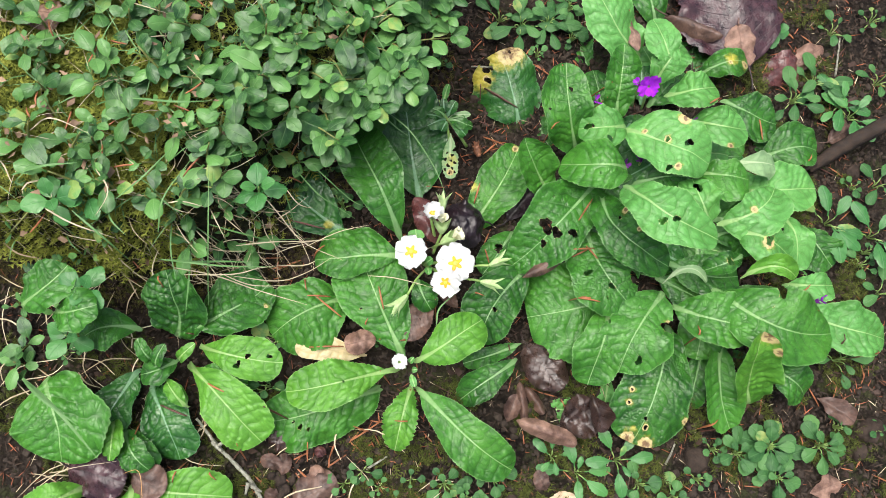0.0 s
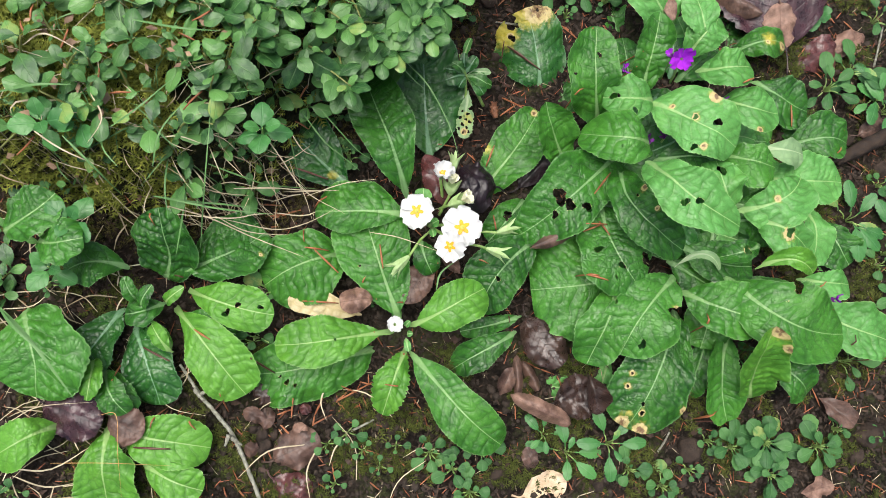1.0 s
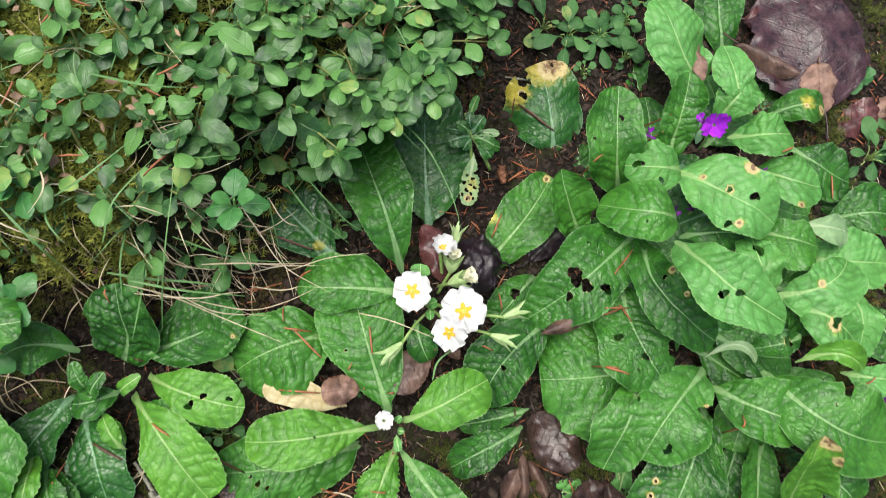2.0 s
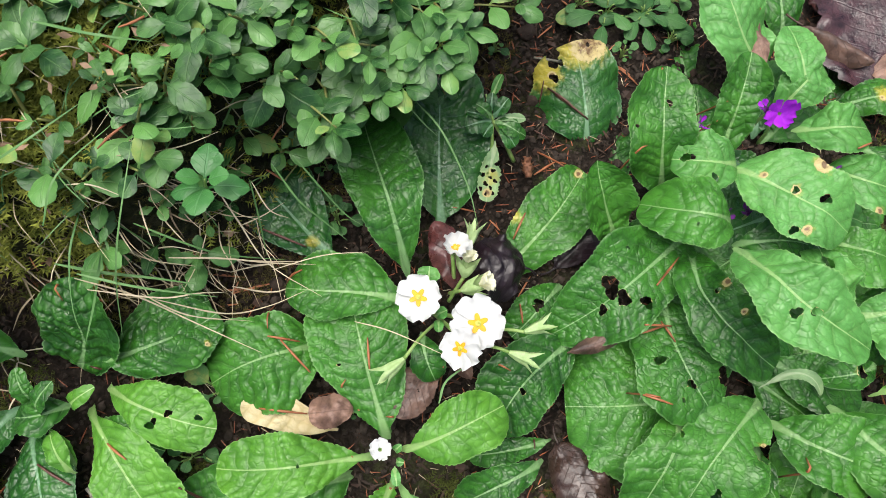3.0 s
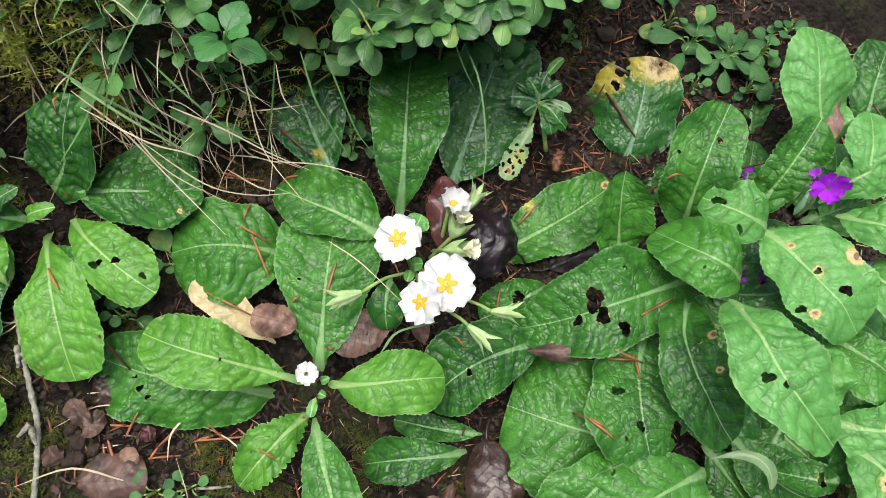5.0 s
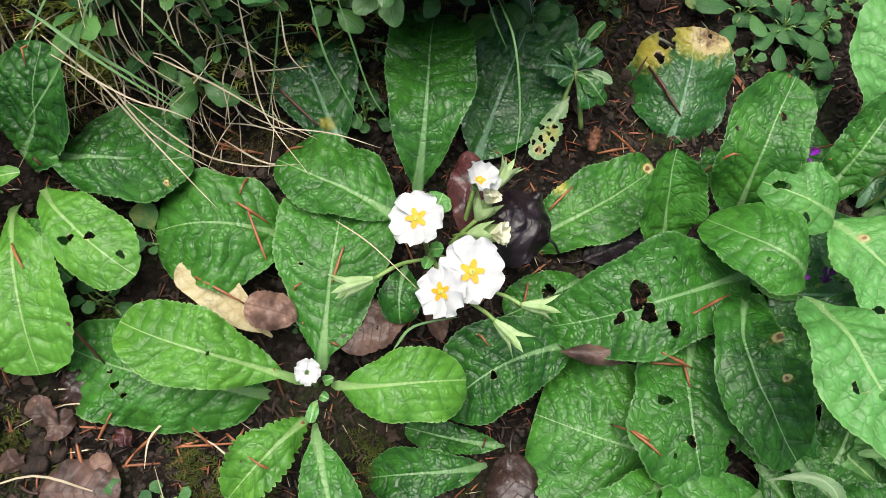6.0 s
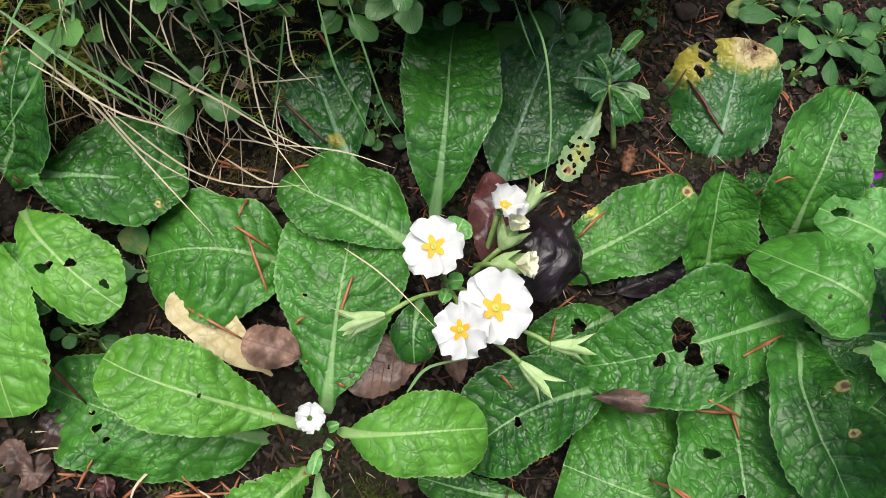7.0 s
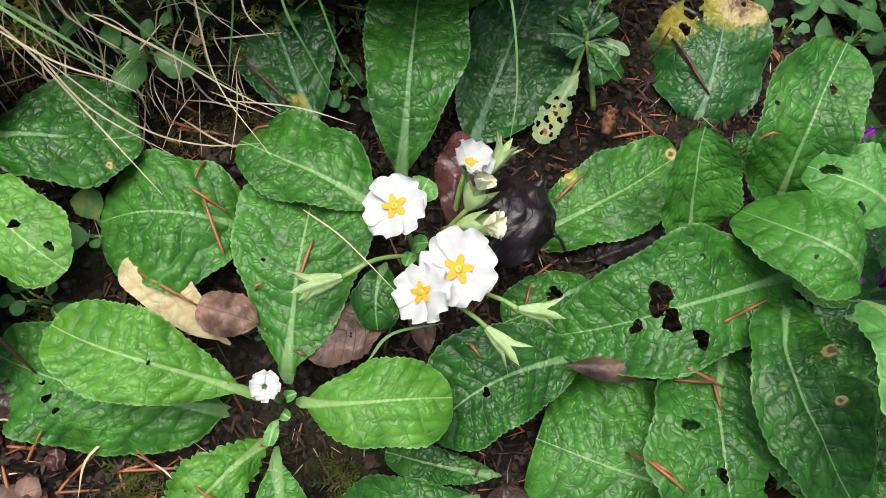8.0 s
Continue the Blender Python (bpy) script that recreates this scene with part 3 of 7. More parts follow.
leaf(violet_primrose, (0.203, 0.058, -0.030), (0.160, -0.044, -0.022), 0.065, 0.022, MATURE, split=0.49, fold=(-6, 4), puck=1.2, shape=(0.62, 0.34), spots=((0.64, -0.62, 0.0032, "dry"), (0.73, -0.55, 0.0034, "dry"), (0.86, 0.12, 0.0036, "dry"), (0.97, 0.62, 0.008, "dry"), (0.985, -0.35, 0.008, "dry"), (0.7, 0.95, 0.004, "dry"), (0.9, -0.2, 0.004, "yellow")), holes=((0.64, -0.62, 0.0011), (0.73, -0.55, 0.0013), (0.86, 0.12, 0.0017), (0.8, 0.0, 0.0016)))
leaf(violet_primrose, (0.248, 0.044, -0.030), (0.253, -0.032, -0.046), 0.037, 0.010, MID, bend=-0.12, split=0.47, fold=(28, 28), shape=(0.5, 0.3))
leaf(violet_primrose, (0.236, 0.046, -0.045), (0.221, -0.016, -0.047), 0.024, 0.006, MATURE, bend=-0.04, split=0.48, fold=(20, 0))
leaf(violet_primrose, (0.144, 0.163, 0.060), (0.205, 0.110, 0.085), 0.039, 0.028, FRESH, bend=-0.15, split=0.49, fold=(14, 0), shape=(0.55, 0.4), holes=((0.58, -0.3, 0.0028), (0.66, 0.0, 0.0024)))
leaf(violet_primrose, (0.232, 0.140, 0.000), (0.217, 0.182, 0.004), 0.039, 0.012, FRESH, bend=0.07, split=0.52, shape=(0.5, 0.4), holes=((0.8, -0.1, 0.0036),))
leaf(violet_primrose, (0.142, 0.179, -0.004), (0.190, 0.102, 0.012), 0.038, 0.026, MATURE, bend=-0.24, split=0.51, fold=(40, -8), shape=(0.6, 0.36), holes=((0.42, 0.55, 0.0014),), spots=((0.66, 0.6, 0.0022, "dry"), (0.4, 0.9, 0.003, "dry")))
leaf(violet_primrose, (0.163, 0.190, 0.006), (0.103, 0.194, 0.012), 0.047, 0.024, MID, bend=0.08, split=0.47, fold=(-6, -10), shape=(0.62, 0.4), holes=((0.55, 0.35, 0.001),))
leaf(violet_primrose, (0.122, 0.211, -0.020), (0.108, 0.279, 0.030), 0.046, 0.018, MID, bend=0.06, split=0.57, fold=(16, 16), shape=(0.6, 0.4), holes=((0.77, -0.18, 0.0017), (0.62, 0.75, 0.0012)))
leaf(violet_primrose, (0.163, 0.228, 0.010), (0.118, 0.224, 0.016), 0.039, 0.011, FRESH, bend=0.06, split=0.49, fold=(-8, 10), shape=(0.6, 0.4), holes=((0.5, 0.62, 0.0028), (0.84, -0.1, 0.003)))
leaf(violet_primrose, (0.157, 0.238, -0.006), (0.157, 0.293, 0.036), 0.031, 0.009, MID, bend=0.03, split=0.50, fold=(14, 22), shape=(0.6, 0.42))
leaf(violet_primrose, (0.188, 0.307, -0.020), (0.135, 0.360, 0.018), 0.051, 0.012, FRESH, bend=0.12, split=0.48, fold=(4, -4), shape=(0.5, 0.45))
leaf(violet_primrose, (0.215, 0.352, -0.055), (0.204, 0.427, -0.045), 0.044, 0.006, MATURE, bend=0.04, split=0.48, spots=((0.82, -0.6, 0.005, "dry"),))
leaf(violet_primrose, (0.214, 0.288, -0.020), (0.195, 0.337, 0.000), 0.030, 0.016, FRESH, bend=0.03, split=0.50, fold=(0, 8))
leaf(violet_primrose, (0.157, 0.227, 0.006), (0.230, 0.192, 0.014), 0.056, 0.018, FRESH, bend=-0.02, split=0.55, fold=(-4, -4), shape=(0.55, 0.4), holes=((0.72, 0.28, 0.0034), (0.5, 0.12, 0.0022), (0.62, -0.8, 0.0026)), spots=((0.58, 0.92, 0.007, "dry"), (0.5, 0.12, 0.004, "dry"), (0.24, 0.1, 0.003, "dry"), (0.7, -0.72, 0.004, "dry")))
leaf(violet_primrose, (0.200, 0.263, 0.000), (0.244, 0.265, 0.008), 0.035, 0.013, FRESH, bend=-0.11, split=0.53, fold=(-6, -6), shape=(0.55, 0.42))
leaf(violet_primrose, (0.222, 0.241, -0.010), (0.272, 0.230, -0.002), 0.040, 0.015, FRESH, bend=-0.13, split=0.54, fold=(-6, -6), shape=(0.55, 0.42), spots=((0.68, -0.9, 0.004, "dry"),))
leaf(violet_primrose, (0.245, 0.298, -0.050), (0.296, 0.311, -0.042), 0.030, 0.019, MATURE, bend=0.06, split=0.51, fold=(-6, -6), spots=((0.66, 0.1, 0.007, "yellow"), (0.62, -0.1, 0.003, "dry"), (0.92, -0.3, 0.005, "dry")))
leaf(violet_primrose, (0.272, 0.279, -0.052), (0.325, 0.255, -0.052), 0.049, 0.008, MATURE, bend=-0.08, split=0.50)
leaf(violet_primrose, (0.196, 0.276, -0.022), (0.223, 0.318, -0.012), 0.035, 0.014, FRESH, bend=0.04, split=0.50)
leaf(violet_primrose, (0.228, 0.192, -0.012), (0.272, 0.184, -0.004), 0.040, 0.014, MID, bend=-0.04, split=0.39, shape=(0.55, 0.4))
leaf(violet_primrose, (0.264, 0.203, -0.012), (0.301, 0.200, -0.014), 0.025, 0.009, PALE, bend=-0.02, split=0.41, fold=(-6, -6), puck=0.35, crenate=0.4)
leaf(violet_primrose, (0.275, 0.182, -0.034), (0.344, 0.183, -0.030), 0.048, 0.013, FRESH, bend=-0.04, split=0.55, fold=(-4, -4), shape=(0.55, 0.4))
leaf(violet_primrose, (0.301, 0.219, -0.052), (0.358, 0.226, -0.050), 0.044, 0.012, MATURE, bend=0.04, split=0.57)
leaf(violet_primrose, (0.240, 0.143, 0.000), (0.290, 0.175, 0.004), 0.041, 0.011, FRESH, bend=-0.15, split=0.39, fold=(0, -4), shape=(0.55, 0.4), spots=((0.5, 0.1, 0.004, "dry"),))
leaf(violet_primrose, (0.253, 0.135, 0.000), (0.302, 0.116, -0.006), 0.038, 0.013, FRESH, bend=0.04, split=0.38, fold=(0, -4), shape=(0.55, 0.4), holes=((0.5, 0.0, 0.0042),), spots=((0.5, -0.1, 0.0075, "dry"),))
leaf(violet_primrose, (0.315, 0.163, -0.044), (0.324, 0.109, -0.042), 0.031, 0.009, FRESH, bend=0.09, split=0.52)
leaf(violet_primrose, (0.343, 0.156, -0.060), (0.368, 0.115, -0.060), 0.039, 0.008, MATURE, bend=-0.05, split=0.48)
leaf(violet_primrose, (0.237, 0.132, -0.024), (0.277, 0.120, -0.020), 0.036, 0.012, MATURE, bend=0.27, split=0.49)
leaf(violet_primrose, (0.263, 0.118, -0.006), (0.225, 0.102, -0.004), 0.020, 0.011, MATURE, bend=0.06, split=0.46, fold=(20, 0), holes=((0.5, 0.0, 0.0034),), spots=((0.5, 0.0, 0.004, "dry"),))
leaf(violet_primrose, (0.259, 0.096, -0.006), (0.304, 0.096, -0.002), 0.018, 0.017, YOUNG, bend=0.16, split=0.63, fold=(30, 0))
leaf(violet_primrose, (0.308, 0.095, -0.034), (0.351, 0.093, -0.030), 0.027, 0.009, FRESH, bend=-0.05, split=0.42)
leaf(violet_primrose, (0.169, 0.181, -0.008), (0.215, 0.186, 0.000), 0.029, 0.011, MATURE, bend=0.02, split=0.54)
leaf(violet_primrose, (0.095, 0.176, -0.020), (0.071, 0.212, 0.028), 0.040, 0.005, MID, bend=0.05, split=0.50, fold=(26, 26), shape=(0.55, 0.4))
leaf(violet_primrose, (0.199, 0.113, -0.022), (0.264, 0.100, -0.022), 0.042, 0.008, MATURE, bend=-0.09, split=0.52)
leaf(violet_primrose, (0.191, 0.099, -0.026), (0.239, 0.073, -0.028), 0.038, 0.007, MATURE, bend=0.02, split=0.51)
leaf(violet_primrose, (0.241, 0.152, -0.020), (0.293, 0.155, -0.020), 0.036, 0.008, MATURE, bend=-0.08, split=0.52)
leaf(violet_primrose, (0.191, 0.091, -0.006), (0.229, 0.092, -0.006), 0.008, 0.012, PALE, bend=0.31, split=0.44, fold=(20, 20), puck=0.4)
leaf(white_primrose, (0.024, 0.143, -0.034), (0.071, 0.222, -0.024), 0.045, 0.008, MID, bend=-0.02, split=0.49, shape=(0.55, 0.4), spots=((0.4, 0.95, 0.006, "yellow"), (0.96, 0.2, 0.004, "dry")))
leaf(white_primrose, (0.066, 0.145, -0.034), (0.035, 0.103, -0.028), 0.030, 0.007, MATURE, bend=0.02, split=0.47, holes=((0.48, -0.15, 0.003), (0.55, -0.1, 0.0022)))
leaf(white_primrose, (0.076, 0.107, -0.016), (0.032, 0.039, -0.016), 0.047, 0.019, MATURE, bend=-0.10, split=0.47, fold=(-4, -6), puck=1.2, shape=(0.62, 0.4), holes=((0.62, 0.1, 0.0019),))
leaf(white_primrose, (0.072, 0.243, -0.038), (0.052, 0.315, -0.018), 0.069, 0.002, OLD, bend=-0.05, split=0.57, fold=(-22, -18), crenate=1.1, puck=1.3, wave=1.3, shape=(0.5, 0.36), holes=((0.7, 0.6, 0.003), (0.9, 0.62, 0.0055), (0.84, 0.42, 0.002), (0.93, -0.5, 0.0016)), spots=((0.78, 0.8, 0.014, "yellow"), (0.97, -0.05, 0.018, "yellow"), (0.93, -0.5, 0.017, "dry"), (0.74, 0.62, 0.004, "dry")))
leaf(white_primrose, (-0.082, 0.133, 0.002), (-0.160, 0.189, 0.004), 0.055, 0.001, OLD, split=0.48, spots=((0.2, 0.1, 0.005, "yellow"),))
leaf(white_primrose, (-0.021, 0.168, -0.020), (-0.039, 0.276, -0.002), 0.059, -0.005, OLD, bend=-0.01, split=0.41, shape=(0.6, 0.4))
leaf(white_primrose, (-0.037, 0.129, 0.000), (-0.082, 0.233, 0.002), 0.049, 0.029, MATURE, split=0.49, fold=(-4, -4), puck=0.8, shape=(0.66, 0.4))
leaf(white_primrose, (-0.051, 0.003, -0.022), (-0.151, -0.025, -0.004), 0.056, 0.008, MID, bend=0.04, split=0.52, fold=(-10, -4), puck=1.8, wave=1.8, shape=(0.5, 0.36), holes=((0.72, 0.3, 0.002), (0.66, 0.45, 0.0015), (0.76, 0.1, 0.0012)))
leaf(white_primrose, (-0.084, 0.080, -0.008), (-0.144, 0.046, 0.004), 0.064, 0.019, MID, bend=-0.02, split=0.54, fold=(-12, -10), puck=1.5, shape=(0.5, 0.38))
leaf(white_primrose, (-0.034, 0.027, -0.004), (-0.076, 0.119, 0.004), 0.062, 0.009, MID, bend=-0.02, split=0.50, puck=1.5, shape=(0.8, 0.36), holes=((0.52, 0.55, 0.001),))
leaf(white_primrose, (-0.036, 0.112, 0.012), (-0.109, 0.110, 0.004), 0.044, 0.010, MID, split=0.38, fold=(-8, -10), puck=1.1, shape=(0.62, 0.42))
leaf(white_primrose, (-0.036, 0.018, -0.002), (-0.128, -0.000, 0.016), 0.039, 0.015, YOUNG, bend=0.02, split=0.50, fold=(-4, -4), puck=1.2, petiole=0.12, shape=(0.85, 0.42), holes=((0.52, 0.02, 0.001),))
leaf(white_primrose, (-0.023, 0.002, 0.000), (0.057, -0.064, -0.008), 0.040, 0.022, MID, bend=-0.02, split=0.47, shape=(0.7, 0.4))
leaf(white_primrose, (-0.027, 0.007, -0.006), (-0.040, -0.048, 0.002), 0.027, 0.012, YOUNG, bend=0.02, split=0.46, crenate=2.6, wave=1.5, shape=(0.8, 0.45))
leaf(white_primrose, (-0.025, 0.024, 0.006), (0.033, 0.058, 0.010), 0.037, 0.012, YOUNG, bend=-0.03, split=0.47, fold=(-4, -4), petiole=0.1, shape=(0.7, 0.42))
leaf(white_primrose, (-0.023, 0.095, 0.005), (-0.010, 0.067, 0.004), 0.021, 0.008, MATURE, bend=-0.03, split=0.52)
leaf(young_primrose, (-0.221, 0.041, 0.012), (-0.215, 0.093, 0.060), 0.050, 0.008, MATURE, bend=-0.09, split=0.51, fold=(4, 4), puck=1.6, shape=(0.55, 0.4))
leaf(young_primrose, (-0.203, 0.052, 0.030), (-0.145, 0.088, 0.020), 0.042, 0.005, MATURE, bend=-0.10, split=0.52, fold=(-4, -4), puck=1.3, shape=(0.6, 0.4), spots=((0.8, -0.7, 0.002, "dry"),))
leaf(young_primrose, (-0.203, 0.038, 0.014), (-0.128, 0.023, 0.030), 0.036, 0.014, YOUNG, bend=-0.05, split=0.53, fold=(-6, -6), petiole=0.08, shape=(1.15, 0.5), holes=((0.6, -0.42, 0.0028), (0.68, 0.12, 0.002), (0.88, 0.25, 0.0018)))
leaf(young_primrose, (-0.214, 0.023, 0.008), (-0.145, -0.040, 0.016), 0.048, 0.022, YOUNG, bend=0.05, split=0.52, fold=(10, -6), puck=1.2, petiole=0.1, shape=(1.05, 0.36))
leaf(young_primrose, (-0.240, 0.005, 0.016), (-0.210, -0.054, 0.018), 0.043, 0.013, OLD, bend=0.09, split=0.47, fold=(-4, -6), puck=1.2, shape=(0.6, 0.36))
leaf(young_primrose, (-0.307, 0.010, 0.050), (-0.288, -0.053, 0.050), 0.072, 0.015, MID, bend=0.14, split=0.50, fold=(-4, -4), puck=2.2, shape=(0.5, 0.4))
leaf(young_primrose, (-0.246, 0.018, 0.020), (-0.273, -0.035, 0.028), 0.036, 0.008, OLD, bend=0.02, split=0.49)
leaf(young_primrose, (-0.260, -0.022, 0.030), (-0.252, -0.053, 0.048), 0.021, 0.010, YOUNG, bend=0.15, split=0.47)
leaf(young_primrose, (-0.254, -0.029, 0.028), (-0.226, -0.060, 0.034), 0.024, 0.005, MATURE, bend=0.06, split=0.47)
leaf(young_primrose, (-0.212, 0.025, 0.028), (-0.239, 0.013, 0.036), 0.022, 0.008, MATURE, bend=0.11, split=0.50)
leaf(young_primrose, (-0.237, 0.047, 0.045), (-0.279, 0.039, 0.055), 0.033, 0.011, MATURE, bend=-0.12, split=0.52)
leaf(young_primrose, (-0.205, -0.013, 0.022), (-0.219, 0.009, 0.034), 0.007, 0.003, YOUNG, bend=-0.15, split=0.44, fold=(20, 20))
leaf(round_leaved_plant, (-0.311, 0.059, 0.086), (-0.274, 0.090, 0.098), 0.037, 0.007, MID, bend=-0.08, split=0.53)
leaf(round_leaved_plant, (-0.287, 0.059, 0.086), (-0.247, 0.060, 0.100), 0.032, 0.008, MID, bend=-0.09, split=0.52)
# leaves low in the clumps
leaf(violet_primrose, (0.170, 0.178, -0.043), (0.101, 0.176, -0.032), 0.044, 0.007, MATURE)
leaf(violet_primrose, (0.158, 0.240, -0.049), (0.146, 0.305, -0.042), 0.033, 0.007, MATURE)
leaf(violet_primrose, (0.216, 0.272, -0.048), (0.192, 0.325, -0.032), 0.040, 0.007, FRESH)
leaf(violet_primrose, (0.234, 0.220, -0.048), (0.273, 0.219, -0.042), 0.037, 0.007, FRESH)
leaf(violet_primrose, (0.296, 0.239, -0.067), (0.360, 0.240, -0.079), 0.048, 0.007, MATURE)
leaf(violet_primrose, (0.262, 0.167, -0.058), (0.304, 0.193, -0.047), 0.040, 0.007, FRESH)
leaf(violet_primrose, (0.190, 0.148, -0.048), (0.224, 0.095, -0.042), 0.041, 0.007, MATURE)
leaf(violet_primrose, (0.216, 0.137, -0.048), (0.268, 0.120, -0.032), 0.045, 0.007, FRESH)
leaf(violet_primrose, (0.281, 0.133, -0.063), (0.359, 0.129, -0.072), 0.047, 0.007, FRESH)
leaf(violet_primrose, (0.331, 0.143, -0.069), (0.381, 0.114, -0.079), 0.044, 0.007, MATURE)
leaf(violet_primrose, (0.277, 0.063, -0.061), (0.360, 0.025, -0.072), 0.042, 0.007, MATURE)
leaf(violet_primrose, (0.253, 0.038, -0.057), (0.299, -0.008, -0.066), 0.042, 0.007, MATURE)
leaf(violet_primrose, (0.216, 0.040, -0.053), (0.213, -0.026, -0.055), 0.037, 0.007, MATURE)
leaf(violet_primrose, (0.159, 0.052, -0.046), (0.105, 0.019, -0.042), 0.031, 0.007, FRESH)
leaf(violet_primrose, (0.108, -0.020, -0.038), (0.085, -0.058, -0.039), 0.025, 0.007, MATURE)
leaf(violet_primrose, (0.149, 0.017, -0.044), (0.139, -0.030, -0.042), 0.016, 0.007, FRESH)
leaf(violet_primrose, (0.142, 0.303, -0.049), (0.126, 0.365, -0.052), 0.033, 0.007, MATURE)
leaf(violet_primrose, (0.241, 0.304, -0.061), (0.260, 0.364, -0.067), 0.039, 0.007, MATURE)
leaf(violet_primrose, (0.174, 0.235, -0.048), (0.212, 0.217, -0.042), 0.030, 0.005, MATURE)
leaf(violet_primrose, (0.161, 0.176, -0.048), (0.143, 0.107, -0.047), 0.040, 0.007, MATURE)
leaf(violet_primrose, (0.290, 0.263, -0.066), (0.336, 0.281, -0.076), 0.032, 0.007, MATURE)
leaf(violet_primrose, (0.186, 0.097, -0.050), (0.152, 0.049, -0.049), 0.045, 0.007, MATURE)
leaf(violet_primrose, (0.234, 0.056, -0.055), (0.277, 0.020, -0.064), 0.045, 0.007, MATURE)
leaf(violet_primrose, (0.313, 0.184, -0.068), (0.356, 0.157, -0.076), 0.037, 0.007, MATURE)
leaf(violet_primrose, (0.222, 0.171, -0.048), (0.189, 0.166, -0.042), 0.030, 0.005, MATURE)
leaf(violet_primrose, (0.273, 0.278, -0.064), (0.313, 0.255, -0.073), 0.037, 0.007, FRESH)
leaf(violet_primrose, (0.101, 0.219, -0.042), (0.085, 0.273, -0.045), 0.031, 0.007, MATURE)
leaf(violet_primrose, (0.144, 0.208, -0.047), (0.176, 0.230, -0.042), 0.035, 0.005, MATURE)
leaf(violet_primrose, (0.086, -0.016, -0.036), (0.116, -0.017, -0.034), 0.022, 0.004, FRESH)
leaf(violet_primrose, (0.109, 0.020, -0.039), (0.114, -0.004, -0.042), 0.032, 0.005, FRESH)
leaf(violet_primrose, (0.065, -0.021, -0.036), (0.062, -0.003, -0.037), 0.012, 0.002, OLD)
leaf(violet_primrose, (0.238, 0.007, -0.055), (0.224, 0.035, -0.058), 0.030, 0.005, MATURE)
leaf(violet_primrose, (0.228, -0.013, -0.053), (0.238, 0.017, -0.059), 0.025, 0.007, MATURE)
leaf(white_primrose, (0.070, 0.041, -0.029), (0.018, 0.023, -0.025), 0.017, 0.005, MATURE)
leaf(white_primrose, (0.066, 0.029, -0.029), (0.014, -0.009, -0.028), 0.027, 0.011, MATURE)
leaf(white_primrose, (-0.064, 0.030, -0.001), (-0.124, 0.038, 0.004), 0.023, 0.004, DRY, crenate=0.3, wave=0.6)
leaf(young_primrose, (-0.201, 0.055, 0.020), (-0.152, 0.094, 0.020), 0.035, 0.010, MATURE, puck=1.2)
leaf(young_primrose, (-0.198, 0.018, 0.020), (-0.158, 0.005, 0.020), 0.023, 0.008, MATURE)
leaf(young_primrose, (-0.251, -0.029, 0.030), (-0.226, -0.060, 0.035), 0.022, 0.012, MATURE)
leaf(young_primrose, (-0.201, -0.013, 0.030), (-0.218, 0.007, 0.035), 0.013, 0.007, YOUNG)
leaf(young_primrose, (-0.209, 0.023, 0.030), (-0.193, 0.036, 0.050), 0.010, 0.010, YOUNG)
leaf(young_primrose, (-0.225, 0.019, 0.030), (-0.216, 0.036, 0.050), 0.011, 0.010, MATURE)
leaf(young_primrose, (-0.231, 0.027, 0.030), (-0.238, 0.041, 0.050), 0.011, 0.010, MATURE)
leaf(fallen_primrose, (-0.242, -0.071, 0.030), (-0.234, -0.134, 0.020), 0.049, 0.010, YOUNG)
leaf(fallen_primrose, (-0.272, -0.072, 0.035), (-0.312, -0.097, 0.050), 0.035, 0.017, YOUNG)
leaf(fallen_primrose, (-0.217, -0.098, 0.020), (-0.168, -0.114, 0.020), 0.032, 0.005, YOUNG)
leaf(fallen_primrose, (-0.241, -0.073, 0.018), (-0.167, -0.083, 0.016), 0.041, 0.014, YOUNG)
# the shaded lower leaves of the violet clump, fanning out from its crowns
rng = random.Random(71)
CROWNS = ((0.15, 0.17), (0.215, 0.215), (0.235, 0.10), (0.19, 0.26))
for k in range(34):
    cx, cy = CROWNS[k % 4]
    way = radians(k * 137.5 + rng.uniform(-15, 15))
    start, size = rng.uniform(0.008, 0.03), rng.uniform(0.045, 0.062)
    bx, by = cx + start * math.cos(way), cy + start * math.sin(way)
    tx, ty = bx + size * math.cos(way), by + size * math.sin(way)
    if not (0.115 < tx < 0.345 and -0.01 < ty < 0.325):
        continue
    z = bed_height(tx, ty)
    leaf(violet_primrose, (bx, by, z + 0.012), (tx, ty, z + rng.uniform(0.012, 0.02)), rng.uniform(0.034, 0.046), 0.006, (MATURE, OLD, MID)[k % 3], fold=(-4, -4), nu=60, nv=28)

# ---- white flowers of the primrose ----


